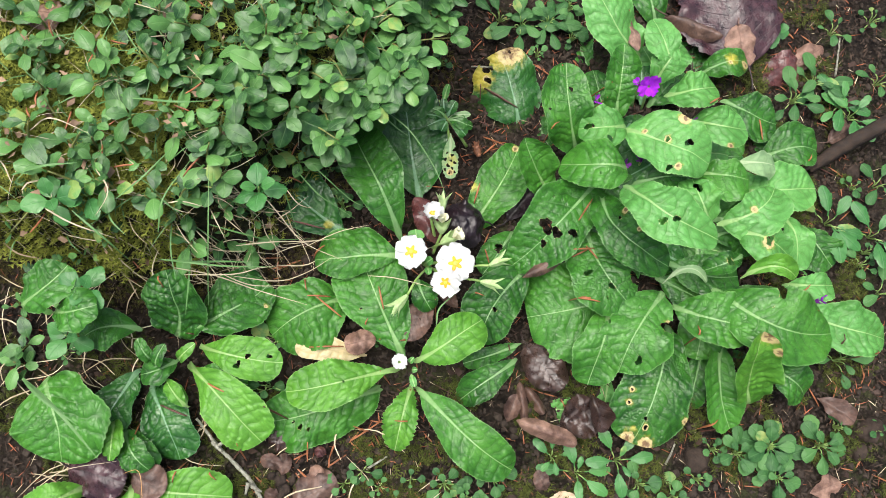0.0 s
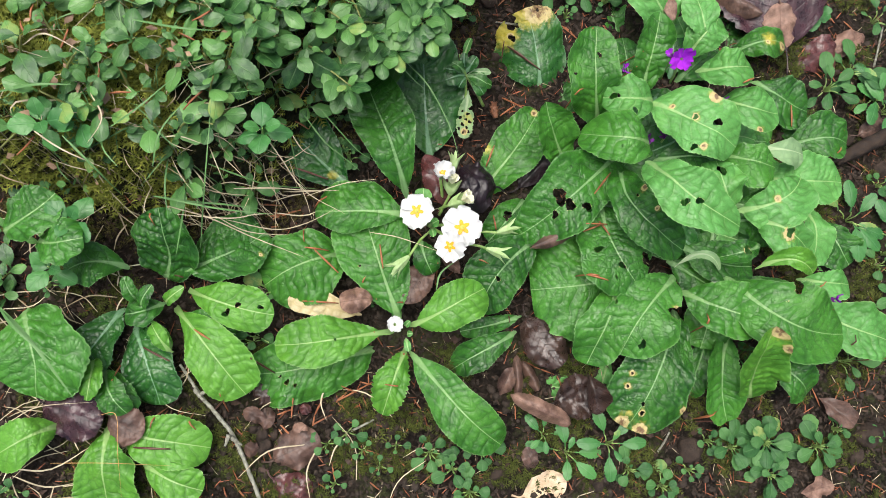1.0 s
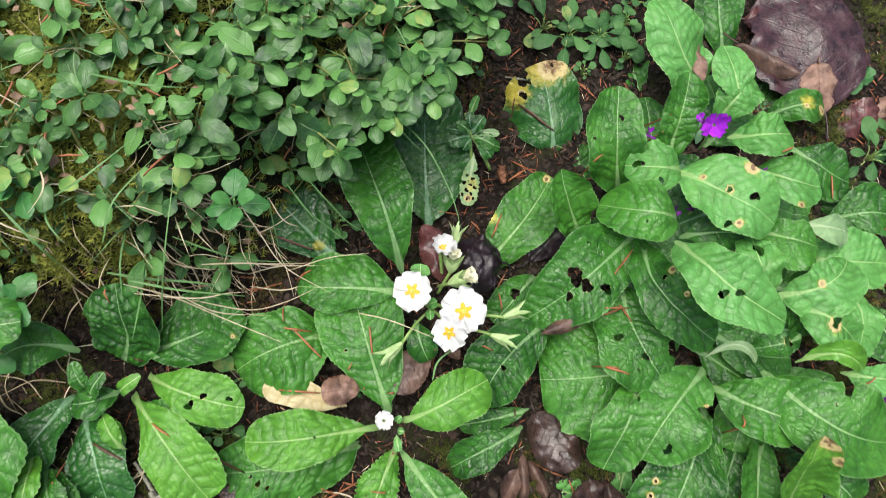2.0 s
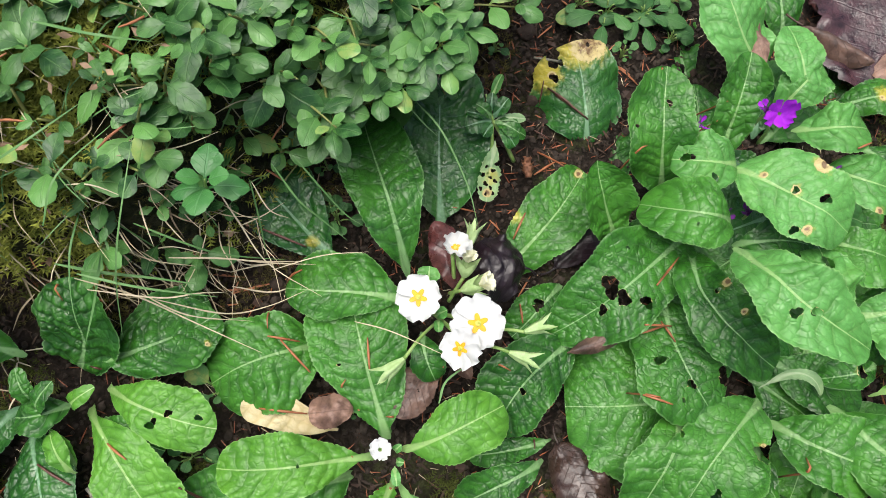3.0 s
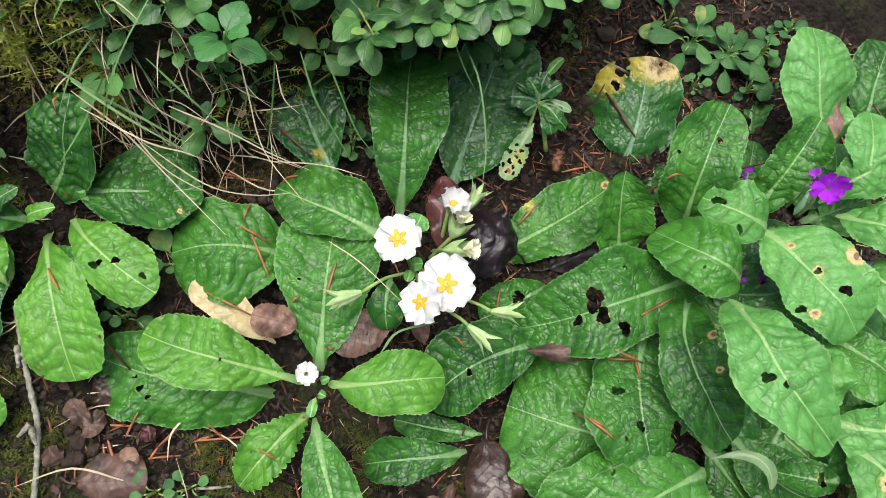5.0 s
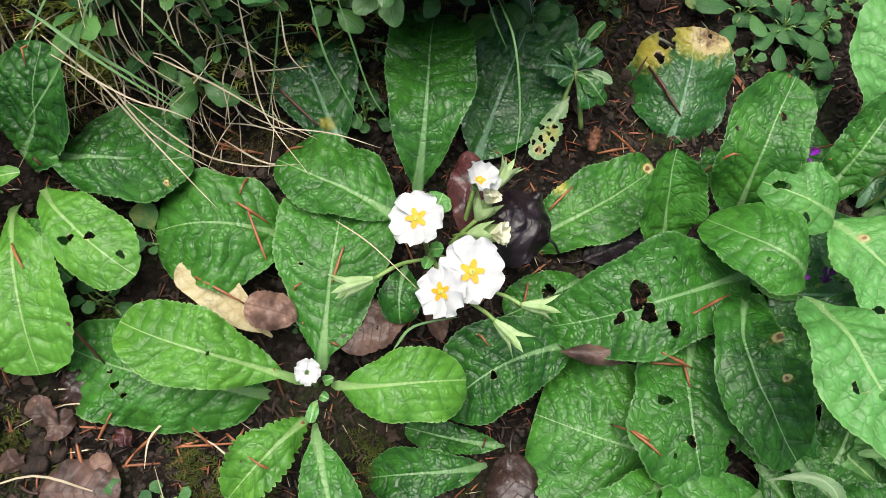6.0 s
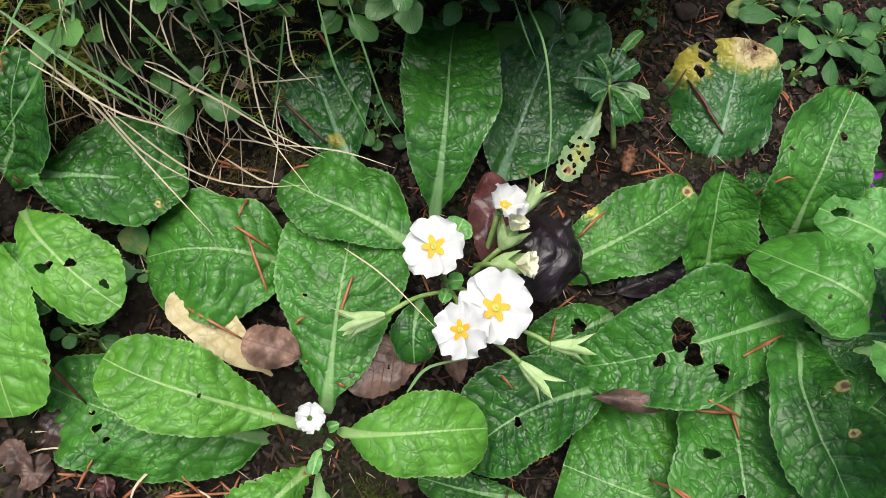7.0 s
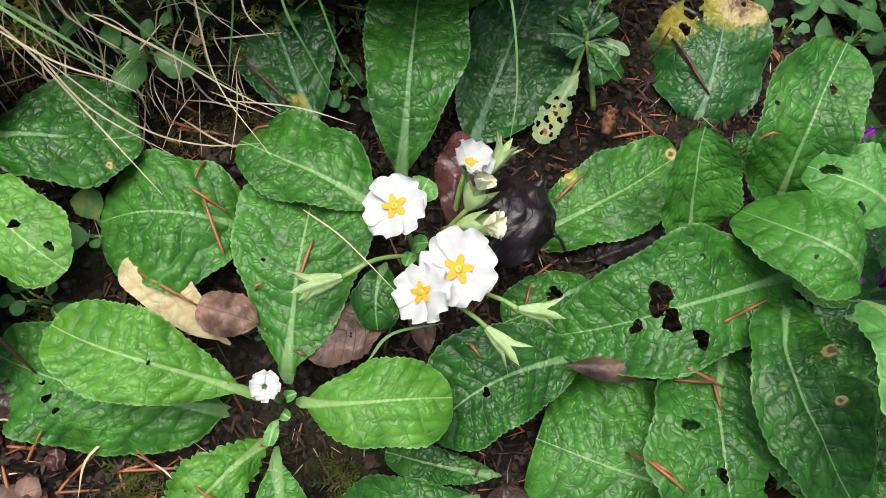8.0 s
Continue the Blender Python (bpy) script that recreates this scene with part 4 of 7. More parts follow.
def petal_mesh(name, radius, width, material, seed, notch=0.15, lift=0.12, nu=12, nv=10):
    """A heart-shaped petal along +x, starting at the flower's eye."""
    rng = random.Random(seed)
    a0, a1 = rng.uniform(0, 6), rng.uniform(0, 6)
    verts = []
    for i in range(nu + 1):
        s = i / nu
        half = width / 2 * (0.22 + 0.78 * math.sin(min(1.0, s * 1.25) * math.pi / 2) ** 1.2) * (1 - 0.5 * (max(0.0, s - 0.66) / 0.34) ** 1.6) ** 0.8
        for j in range(nv + 1):
            v = 2 * j / nv - 1
            reach = radius * (1 - notch * math.exp(-(v / 0.3) ** 2) * s ** 3 - 0.10 * abs(v) ** 3 * s)
            x = reach * s + 0.0012
            z = lift * radius * s * s + radius * 0.12 * math.sin(5 * v + a0) * s * s + radius * 0.05 * noise.noise((x * 300, v * 2, a1)) * s + 0.03 * radius * (abs(v) - 0.4) * s
            verts.append((x, v * half * (1 + 0.03 * math.sin(21 * s + a1)), z))
    n = nv + 1
    faces = [(i * n + j, (i + 1) * n + j, (i + 1) * n + j + 1, i * n + j + 1) for i in range(nu) for j in range(nv)]
    me = bpy.data.meshes.new(name)
    me.from_pydata(verts, [], faces)
    me.polygons.foreach_set("use_smooth", [True] * len(me.polygons))
    me.materials.append(material)
    return me


def attach(ob, parent, m):
    """Sets ob in the world at m, as a child of parent."""
    ob.parent = parent
    bpy.context.view_layer.update()
    ob.matrix_parent_inverse = parent.matrix_world.inverted()
    ob.matrix_basis = m
    return ob


def face_up(centre, facing, spin=0.0):
    z = Vector(facing).normalized()
    x = z.orthogonal().normalized()
    return Matrix.Translation(centre) @ Matrix((x, z.cross(x), z)).transposed().to_4x4() @ pose(0, 0, 0, 0, 0, spin)


def calyx_data(length, radius, teeth=5, open_by=0.5, ribs=0.12):
    """A ribbed cup along +z with pointed teeth."""
    sides, rings = teeth * 4, 8
    verts, faces = [], []
    for i in range(rings + 1):
        u = i / rings
        for j in range(sides):
            a = 2 * math.pi * j / sides
            tooth = 0.5 + 0.5 * math.cos(a * teeth)
            body = min(u, 0.62) / 0.62
            r = radius * (0.32 + 0.68 * math.sin(body * 1.45)) * (1 + ribs * math.cos(a * teeth))
            z = length * 0.62 * body
            if u > 0.62:
                k = (u - 0.62) / 0.38
                z += length * 0.4 * k * tooth ** 1.2
                r *= 1 + open_by * k * tooth
            verts.append((r * math.cos(a), r * math.sin(a), z))
    for i in range(rings):
        for j in range(sides):
            b = i * sides + (j + 1) % sides
            faces.append((i * sides + j, b, b + sides, i * sides + j + sides))
    return verts, faces


def stalk(plant, points, r0, r1, material=None):
    ob = tube("stalk", points, (r0, (r0 + r1) / 2, r1), material or STALK, None, 8, 5)
    ob.parent = plant
    ob.matrix_parent_inverse = plant.matrix_world.inverted()
    return ob


def flower(plant, centre, facing, radius, root, spin=0.0, lift=0.1, seed=1, half_open=0.0, petals=5, material=None):
    """Corolla tube and calyx with five petals, an orange eye and a green throat."""
    m = face_up(centre, facing, spin)
    z = Vector(facing).normalized()
    verts, faces = calyx_data(radius * 1.0, radius * 0.3, open_by=0.3)
    cup = link_mesh("flower", verts, faces, CALYX)
    back = Matrix.Translation(Vector(centre) - z * radius * 1.05) @ m.to_3x3().to_4x4()
    attach(cup, plant, back)
    rng = random.Random(seed * 31)
    for k in range(petals):
        grow = rng.uniform(1.0, 1.16)
        me = petal_mesh("petal", radius * grow, radius * 1.34 * grow, material or PETAL, seed * 7 + k, lift=lift)
        ob = new("petal", me)
        attach(ob, cup, m @ pose(0, 0, 0.0004 * (k % 2), 0, -half_open * (0.75 + 0.1 * (k % 3)) + rng.uniform(-9, 7), 72 * k + rng.uniform(-6, 6)) @ pose(0, 0, 0, rng.uniform(2, 16), 0, 0))
    if material is None:
        verts, faces = [(0, 0, 0.0011)], []
        for k in range(40):
            a = 2 * math.pi * k / 40
            spike = radius * (0.2 + 0.24 * max(0.0, 0.5 + 0.5 * math.cos(5 * a)) ** 0.9)
            verts.append((spike * math.cos(a), spike * math.sin(a), 0.0013 + lift * spike * spike / radius))
        faces = [(0, 1 + k, 1 + (k + 1) % 40) for k in range(40)]
        attach(link_mesh("eye", verts, faces, EYE_YELLOW, label="orange-yellow star-shaped eye"), cup, m)
        verts, faces = tube_data([(0, 0, -0.0006), (0, 0, 0.0016), (0, 0, 0.0018)], (radius * 0.13, radius * 0.13, radius * 0.05), 10, 2)
        attach(link_mesh("throat", verts, faces, THROAT), cup, m)
    low = Vector(centre) - z * radius * 1.0
    stalk(plant, (root, (Vector(root) + low) / 2 + Vector((0, 0, 0.006)), low), 0.0014, 0.0012)
    return cup


def spent_calyx(plant, points, tip, size):
    """A pale green calyx that has lost its flower, on its stalk."""
    stalk(plant, points, 0.0009, 0.0011)
    verts, faces = calyx_data(size, size * 0.2, open_by=0.9, ribs=0.2)
    ob = link_mesh("calyx", verts, faces, CALYX, label="pale green empty calyx")
    end = Vector(points[-1])
    return attach(ob, plant, face_up(end, Vector(tip) - end))


def bud(plant, root, base, tip, radius):
    """A cream bud half out of its calyx."""
    base, tip = Vector(base), Vector(tip)
    size = (tip - base).length
    verts, faces = calyx_data(size * 0.8, radius * 0.85, open_by=0.2, ribs=0.15)
    cup = link_mesh("flower", verts, faces, CALYX, label="cream flower bud in a green calyx")
    m = face_up(base, tip - base)
    attach(cup, plant, m)
    for k in range(5):
        me = petal_mesh("petal", size * 0.5, radius * 1.5, CREAM, k + int(size * 9999), notch=0.1, lift=-0.25)
        attach(new("petal", me), cup, m @ Matrix.Translation((0, 0, size * 0.55)) @ pose(0, 0, 0, 0, 0, 72 * k) @ pose(0, 0, 0, 0, -74, 0))
    stalk(plant, (root, (Vector(root) + base) / 2, base), 0.0013, 0.0012)


CROWN = (-0.0176, 0.1092, -0.0100)
flower(white_primrose, (-0.0261, 0.1120, 0.0330), (-0.12, -0.05, 1.0), 0.0128, CROWN, 20, 0.05, 1)
flower(white_primrose, (0.0101, 0.1015, 0.0370), (0.03, -0.12, 1.0), 0.0142, CROWN, 62, 0.04, 2)
flower(white_primrose, (0.0022, 0.0865, 0.0345), (-0.3, -0.35, 1.0), 0.0108, CROWN, 10, 0.12, 3)
flower(white_primrose, (-0.0090, 0.1443, 0.0320), (0.15, 0.2, 1.0), 0.0086, (-0.0065, 0.1265, 0.0000), 0, 0.3, 4, half_open=34)
bud(white_primrose, (-0.0086, 0.1168, 0.0000), (-0.0013, 0.1305, 0.0200), (-0.0005, 0.1430, 0.0300), 0.0072)
bud(white_primrose, (-0.0088, 0.1218, 0.0000), (-0.0014, 0.1220, 0.0180), (0.0146, 0.1284, 0.0280), 0.0062)
spent_calyx(white_primrose, ((-0.0044, 0.1364, 0.0050), (-0.0016, 0.1428, 0.0200), (-0.0007, 0.1473, 0.0250)), (0.0007, 0.1607, 0.0320), 0.017)
spent_calyx(white_primrose, ((-0.0135, 0.1024, 0.0100), (-0.0218, 0.0893, 0.0300), (-0.0289, 0.0758, 0.0340)), (-0.0426, 0.0620, 0.0340), 0.020)
spent_calyx(white_primrose, ((0.0198, 0.1011, 0.0200), (0.0306, 0.1019, 0.0250), (0.0382, 0.1018, 0.0250)), (0.0540, 0.1098, 0.0220), 0.018)
spent_calyx(white_primrose, ((0.0162, 0.0914, 0.0200), (0.0254, 0.0901, 0.0240), (0.0308, 0.0888, 0.0240)), (0.0488, 0.0853, 0.0220), 0.019)
flower(white_primrose, (-0.0357, 0.0230, 0.0160), (0.0, 0.1, 1.0), 0.0054, (-0.0324, 0.0196, -0.0100), 0, 0.25, 8, half_open=18, material=PETAL)
flower(white_primrose, (-0.0357, 0.0230, 0.0176), (0.0, 0.1, 1.0), 0.0042, (-0.0324, 0.0196, -0.0100), 36, -0.1, 9, half_open=8, material=PETAL)
for k, (c, e, w) in enumerate((((-0.0266, 0.0143, 0.0040), (-0.0234, 0.0031, 0.0080), 0.006), ((-0.0282, 0.0222, 0.0060), (-0.0243, 0.0271, 0.0120), 0.005), ((-0.0266, 0.0172, 0.0060), (-0.0214, 0.0172, 0.0100), 0.005), ((-0.0156, 0.1050, 0.0100), (-0.0088, 0.1088, 0.0200), 0.008), ((-0.0135, 0.1040, 0.0120), (-0.0117, 0.0952, 0.0200), 0.006), ((-0.0226, 0.1223, 0.0150), (-0.0229, 0.1335, 0.0200), 0.014))):
    leaf(white_primrose, c, e, w, 0.002, FRESH, nu=14, nv=10, wave=0.3)

# violet flowers of the large clump
def violet_flower(centre, facing, radius, count, seed, material=None):
    root = Vector(centre) + Vector((0.004, -0.004, -0.04))
    rng = random.Random(seed)
    verts, faces = calyx_data(radius * 1.1, radius * 0.32)
    z = Vector(facing).normalized()
    cup = link_mesh("flower", verts, faces, CALYX if radius > 0.008 else DARK_VIOLET, label="violet primrose flower")
    m = face_up(centre, facing, rng.uniform(0, 90))
    attach(cup, violet_primrose, Matrix.Translation(-z * radius) @ m)
    for k in range(count):
        me = petal_mesh("petal", radius * rng.uniform(0.65, 1.2), radius * 0.8, material or VIOLET, seed + k, lift=0.3, nu=8, nv=8)
        attach(new("petal", me), cup, m @ pose(0, 0, 0, 0, -rng.uniform(0, 50), 360 / 5 * k + rng.uniform(-8, 8)))
    stalk(violet_primrose, (root, (root + Vector(centre)) / 2, Vector(centre) - z * radius), 0.0012, 0.001)


violet_flower((0.1677, 0.2584, 0.0340), (-0.5, 0.3, 0.8), 0.005, 3, 11)
violet_flower((0.1758, 0.2554, 0.0350), (0.1, -0.45, 0.8), 0.0128, 5, 14)
violet_flower((0.1356, 0.2518, 0.0120), (0.4, 0.3, 0.8), 0.005, 4, 17)
violet_flower((0.2159, 0.2289, 0.0220), (0.6, -0.4, 0.5), 0.006, 3, 21, DARK_VIOLET)
violet_flower((0.1651, 0.2011, -0.0100), (0.2, -0.1, 0.9), 0.005, 4, 23, DARK_VIOLET)
violet_flower((0.1786, 0.2053, -0.0100), (-0.2, 0.3, 0.9), 0.005, 3, 25, DARK_VIOLET)
violet_flower((0.3224, 0.0755, 0.0000), (0.5, 0.1, 0.6), 0.006, 3, 27)

# ---- turf on the bank: shoots with pairs of small leaves ----
TURF_SIZES = (0.008, 0.0105, 0.0135, 0.017, 0.02, 0.024)


def small_leaves(name, material, aspect, sizes, shape=(0.62, 0.5), crenate=0.8):
    return [leaf_mesh(name, L, L * aspect, material, arch=L * 0.09, cup=-0.25 + 0.15 * (k % 3), puck=0.29, wave=0.3, petiole=0.14, crenate=crenate, seed=90 + k, nu=18, nv=8, shape=shape, thick=0.3) for k, L in enumerate(sizes)]


TURF = small_leaves("leaf", LAWN_LEAF, 0.58, TURF_SIZES, shape=(0.7, 0.62), crenate=0.9)
TURF_SLIM = small_leaves("leaf", LAWN_LEAF, 0.52, TURF_SIZES, shape=(0.75, 0.72), crenate=1.2)
GREY = small_leaves("leaf", GREY_LEAF, 0.7, TURF_SIZES, crenate=2.2, shape=(0.55, 0.62))
WEED = small_leaves("leaf", WEED_LEAF, 0.5, (0.008, 0.012, 0.016, 0.02, 0.026, 0.032), shape=(0.8, 0.5))
WEED_BROAD = small_leaves("leaf", WEED_LEAF, 0.62, (0.01, 0.013, 0.016, 0.019, 0.022, 0.025), shape=(0.8, 0.45), crenate=2.5)
WEED_ROUND = small_leaves("leaf", WEED_LEAF, 0.8, (0.004, 0.006, 0.008, 0.011, 0.014, 0.018), shape=(0.7, 0.45))
WEED_TOOTHED = small_leaves("leaf", GREY_LEAF, 0.42, (0.012, 0.018, 0.024, 0.03, 0.036, 0.042), crenate=3.2)


def shoot(name, label, category, group, meshes, height, pairs, size, lean, seed, material=None):
    """A stem with opposite pairs of leaves, each pair turned a quarter from the last."""
    rng = random.Random(seed)
    ob = thing(name, (0, 0, 0), label, category, group)
    tip = Vector((lean * height, 0, height))
    verts, faces = tube_data([(0, 0, -0.012), (lean * height * 0.4, 0, height * 0.45), tip], (0.0009, 0.0008, 0.0005), 6, 3)
    link_mesh("stem", verts, faces, material or RED_STALK, ob)
    for k in range(pairs):
        u = (k + 1) / pairs
        at = Vector((lean * height * u * u, 0, height * u))
        for side in (0, 180):
            grade = size + (0 if k < pairs - 1 else -2) + rng.choice((-1, 0, 0, 1))
            me = meshes[max(0, min(len(meshes) - 1, grade))]
            o = new("leaf", me)
            o.parent = ob
            o.matrix_basis = Matrix.Translation(at) @ pose(0, 0, 0, 0, 0, side + 90 * k + rng.uniform(-18, 18)) @ pose(0.0008, 0, 0, rng.uniform(-14, 14), rng.uniform(-28, 14) - (14 if k == pairs - 1 else 0), 0)
    return ob


TURF_LABEL = "low turf shoot with pairs of small oval green leaves"
rng = random.Random(5)
shoots = [shoot("turf_shoot", TURF_LABEL, "plant", "turf shoots", TURF if k % 3 else TURF_SLIM, rng.uniform(0.016, 0.034), rng.choice((2, 3, 3, 4)), rng.choice((0, 2, 3, 4, 4)), rng.uniform(-0.5, 0.9), 40 + k) for k in range(12)]
spots_taken = []


def free_place(x, y, gap):
    if any((x - a) ** 2 + (y - b) ** 2 < gap * gap for a, b in spots_taken):
        return False
    spots_taken.append((x, y))
    return True


placed, tries = 0, 0
while tries < 9000 and placed < 215:
    tries += 1
    x, y = rng.uniform(-0.36, 0.015), rng.uniform(0.09, 0.43)
    d = bank_distance(x, y)
    if d < -0.004 or (x < -0.2 and rng.random() < 0.82) or (x < -0.25 and rng.random() < 0.6) or (d < 0.035 and x < -0.125 and rng.random() < 0.9):
        continue
    if not free_place(x, y, 0.0145):
        continue
    src = shoots[placed % 12]
    out = 26 if d < 0.02 else 10
    m = pose(x, y, land(x, y)[0] + rng.uniform(-0.004, 0.008), rng.uniform(-15, 15) + (out if x > -0.12 else 0), rng.uniform(-15, 15) + (out if x > -0.12 else 0), rng.uniform(0, 360)) @ Matrix.Scale(rng.uniform(0.85, 1.28), 4)
    if placed < 12:
        src.matrix_basis = m
    else:
        o = copy_thing(src, m)
        o.scale = m.to_scale()
    placed += 1

# thicker growth behind the edge
rng = random.Random(44)
thick = []
for k in range(3000):
    x, y = rng.uniform(-0.165, -0.05), rng.uniform(0.125, 0.27)
    if len(thick) > 44 or not 0.012 < bank_distance(x, y) < 0.06 or any((x - a) ** 2 + (y - b) ** 2 < 0.00013 for a, b in thick):
        continue
    m = pose(x, y, land(x, y)[0] + rng.uniform(0.0, 0.008), rng.uniform(-10, 22), rng.uniform(-10, 22), rng.uniform(0, 360)) @ Matrix.Scale(rng.uniform(0.9, 1.25), 4)
    o = copy_thing(shoots[k % 12], m)
    o.scale = m.to_scale()
    thick.append((x, y))

for k in range(600):
    x, y = rng.uniform(-0.31, -0.165), rng.uniform(0.1, 0.17)
    if len(thick) > 53 or not 0.002 < bank_distance(x, y) < 0.04 or any((x - a) ** 2 + (y - b) ** 2 < 0.0003 for a, b in thick):
        continue
    copy_thing(shoots[k % 12], pose(x, y, land(x, y)[0] - 0.004, rng.uniform(0, 25), rng.uniform(-10, 20), rng.uniform(0, 360)))
    thick.append((x, y))

# trailing shoots that reach out over the edge and hide the hollow below it


def trailing_shoot(meshes, length, size, seed):
    """A stem along +x with pairs of leaves that turn their faces up."""
    r = random.Random(seed)
    ob = thing("turf_shoot", (0, 0, 0), "trailing turf shoot reaching over the bank's edge", "plant", "turf shoots")
    line = curve_points([Vector((-0.014, 0, -0.018)), Vector((length * 0.3, 0, 0.004)), Vector((length, r.uniform(-0.006, 0.006), 0.004))], 6)
    verts, faces = tube_data(line, (0.0009, 0.0008, 0.0005), 6, 1)
    link_mesh("stem", verts, faces, RED_STALK, ob)
    pairs = 3
    for k in range(pairs):
        u = 0.25 + 0.75 * k / (pairs - 1)
        at = Vector((length * u, 0, 0.004 + 0.002 * k))
        for side in (-1, 1):
            grade = size + (0 if k < pairs - 1 else -1) + r.choice((-1, 0, 0, 1))
            o = new("leaf", meshes[max(0, min(len(meshes) - 1, grade))])
            o.parent = ob
            o.matrix_basis = Matrix.Translation(at) @ pose(0, 0, 0, 0, 0, side * r.uniform(35, 95) if k < pairs - 1 else side * 28) @ pose(0, 0, 0, r.uniform(-20, 20), r.uniform(-22, 16), 0)
    for side in (-1, 1):
        o = new("leaf", meshes[max(0, size - 3)])
        o.parent = ob
        o.matrix_basis = Matrix.Translation((length, 0, 0.011)) @ pose(0, 0, 0, 0, -25, side * 80)
    return ob


rng = random.Random(8)
long_shoots = [trailing_shoot(TURF if k % 2 else TURF_SLIM, rng.uniform(0.03, 0.052), rng.choice((4, 4, 5)), 140 + k) for k in range(8)]
trail = []
for k in range(4000):
    x, y = rng.uniform(-0.108, 0.006), rng.uniform(0.13, 0.42)
    if len(trail) > 38 or not 0.0 < bank_distance(x, y) < 0.03 or any((x - a) ** 2 + (y - b) ** 2 < 0.00013 for a, b in trail):
        continue
    turn = (-35 if y < 0.27 else -5) + rng.uniform(-40, 40)
    m = pose(x, y, max(land(x, y)[0], 0.062) + rng.uniform(0.006, 0.018), 0, 0, turn) @ pose(0, 0, 0, rng.uniform(-12, 12), rng.uniform(-14, 12), 0)
    src = long_shoots[len(trail) % 8]
    if len(trail) < 8:
        src.matrix_basis = m
    else:
        copy_thing(src, m)
    trail.append((x, y))

# low growth at the foot of the bank
for k, place in enumerate(((-0.3301, 0.0390, 0.0600), (-0.3144, 0.0541, 0.0600), (-0.3292, 0.0179, 0.0500), (-0.3313, 0.0703, 0.0700), (-0.3097, 0.0866, 0.0900))):
    copy_thing(shoots[k % 12], pose(place[0], place[1], land(place[0], place[1])[0], rng.uniform(-15, 15), rng.uniform(-15, 15), rng.uniform(0, 360)))

GREY_LABEL = "grey-green turf shoot with crossed scalloped leaves"
grey = shoot("turf_shoot", GREY_LABEL, "plant", "turf shoots", GREY, 0.014, 3, 4, 0.1, 77, STALK)
grey.matrix_basis = pose(*(-0.1334, 0.1394, 0.1080), -6, 8, 20)
for place, turn in (((-0.2489, 0.1342, 0.1200), 50), ((-0.2670, 0.1274, 0.1300), 120), ((0.3296, 0.3550, -0.0651), 10), ((-0.2615, 0.0722, 0.0850), 70), ((-0.2776, 0.0384, 0.0700), 160)):
    copy_thing(grey, pose(*place, 8, -6, turn))
for k in range(7):
    x, y = rng.uniform(-0.16, -0.01), rng.uniform(0.17, 0.33)
    if bank_distance(x, y) > -0.002:
        copy_thing(grey, pose(x, y, land(x, y)[0] + 0.004, rng.uniform(0, 25), rng.uniform(0, 25), rng.uniform(0, 360)))

# ---- weeds in the bed ----


def weed(place, label, meshes, count, size, rise, seed, spread=0.006, tilt=18, category="weed", group="small weeds"):
    """A rosette of stalked leaves round one point."""
    r = random.Random(seed)
    ob = thing("weed", place, label, category, group)
    for k in range(count):
        a = 360 * k / count * (1 if count < 6 else 2.62) + r.uniform(-20, 20)
        u = k / max(1, count - 1)
        reach = spread * (0.35 + 0.9 * (1 - u)) * r.uniform(0.8, 1.3)
        d = Vector((math.cos(radians(a)), math.sin(radians(a)), 0))
        z = 0.004 + rise * u
        verts, faces = tube_data([(0, 0, -0.004), d * reach * 0.5 + Vector((0, 0, z * 0.8)), d * reach + Vector((0, 0, z))], (0.0006, 0.0005), 5, 3)
        link_mesh("stem", verts, faces, STALK, ob)
        o = new("leaf", meshes[max(0, min(len(meshes) - 1, size + r.choice((-1, 0, 0, 1)) - (2 if u > 0.8 else 0)))])
        o.parent = ob
        o.matrix_basis = Matrix.Translation(d * reach + Vector((0, 0, z))) @ pose(0, 0, 0, 0, 0, a) @ pose(0, 0, 0, r.uniform(-12, 12), -tilt * u + r.uniform(-8, 12), 0)
    return ob


def on_soil(p, above=0.0):
    return (p[0], p[1], land(p[0], p[1])[0] + above)


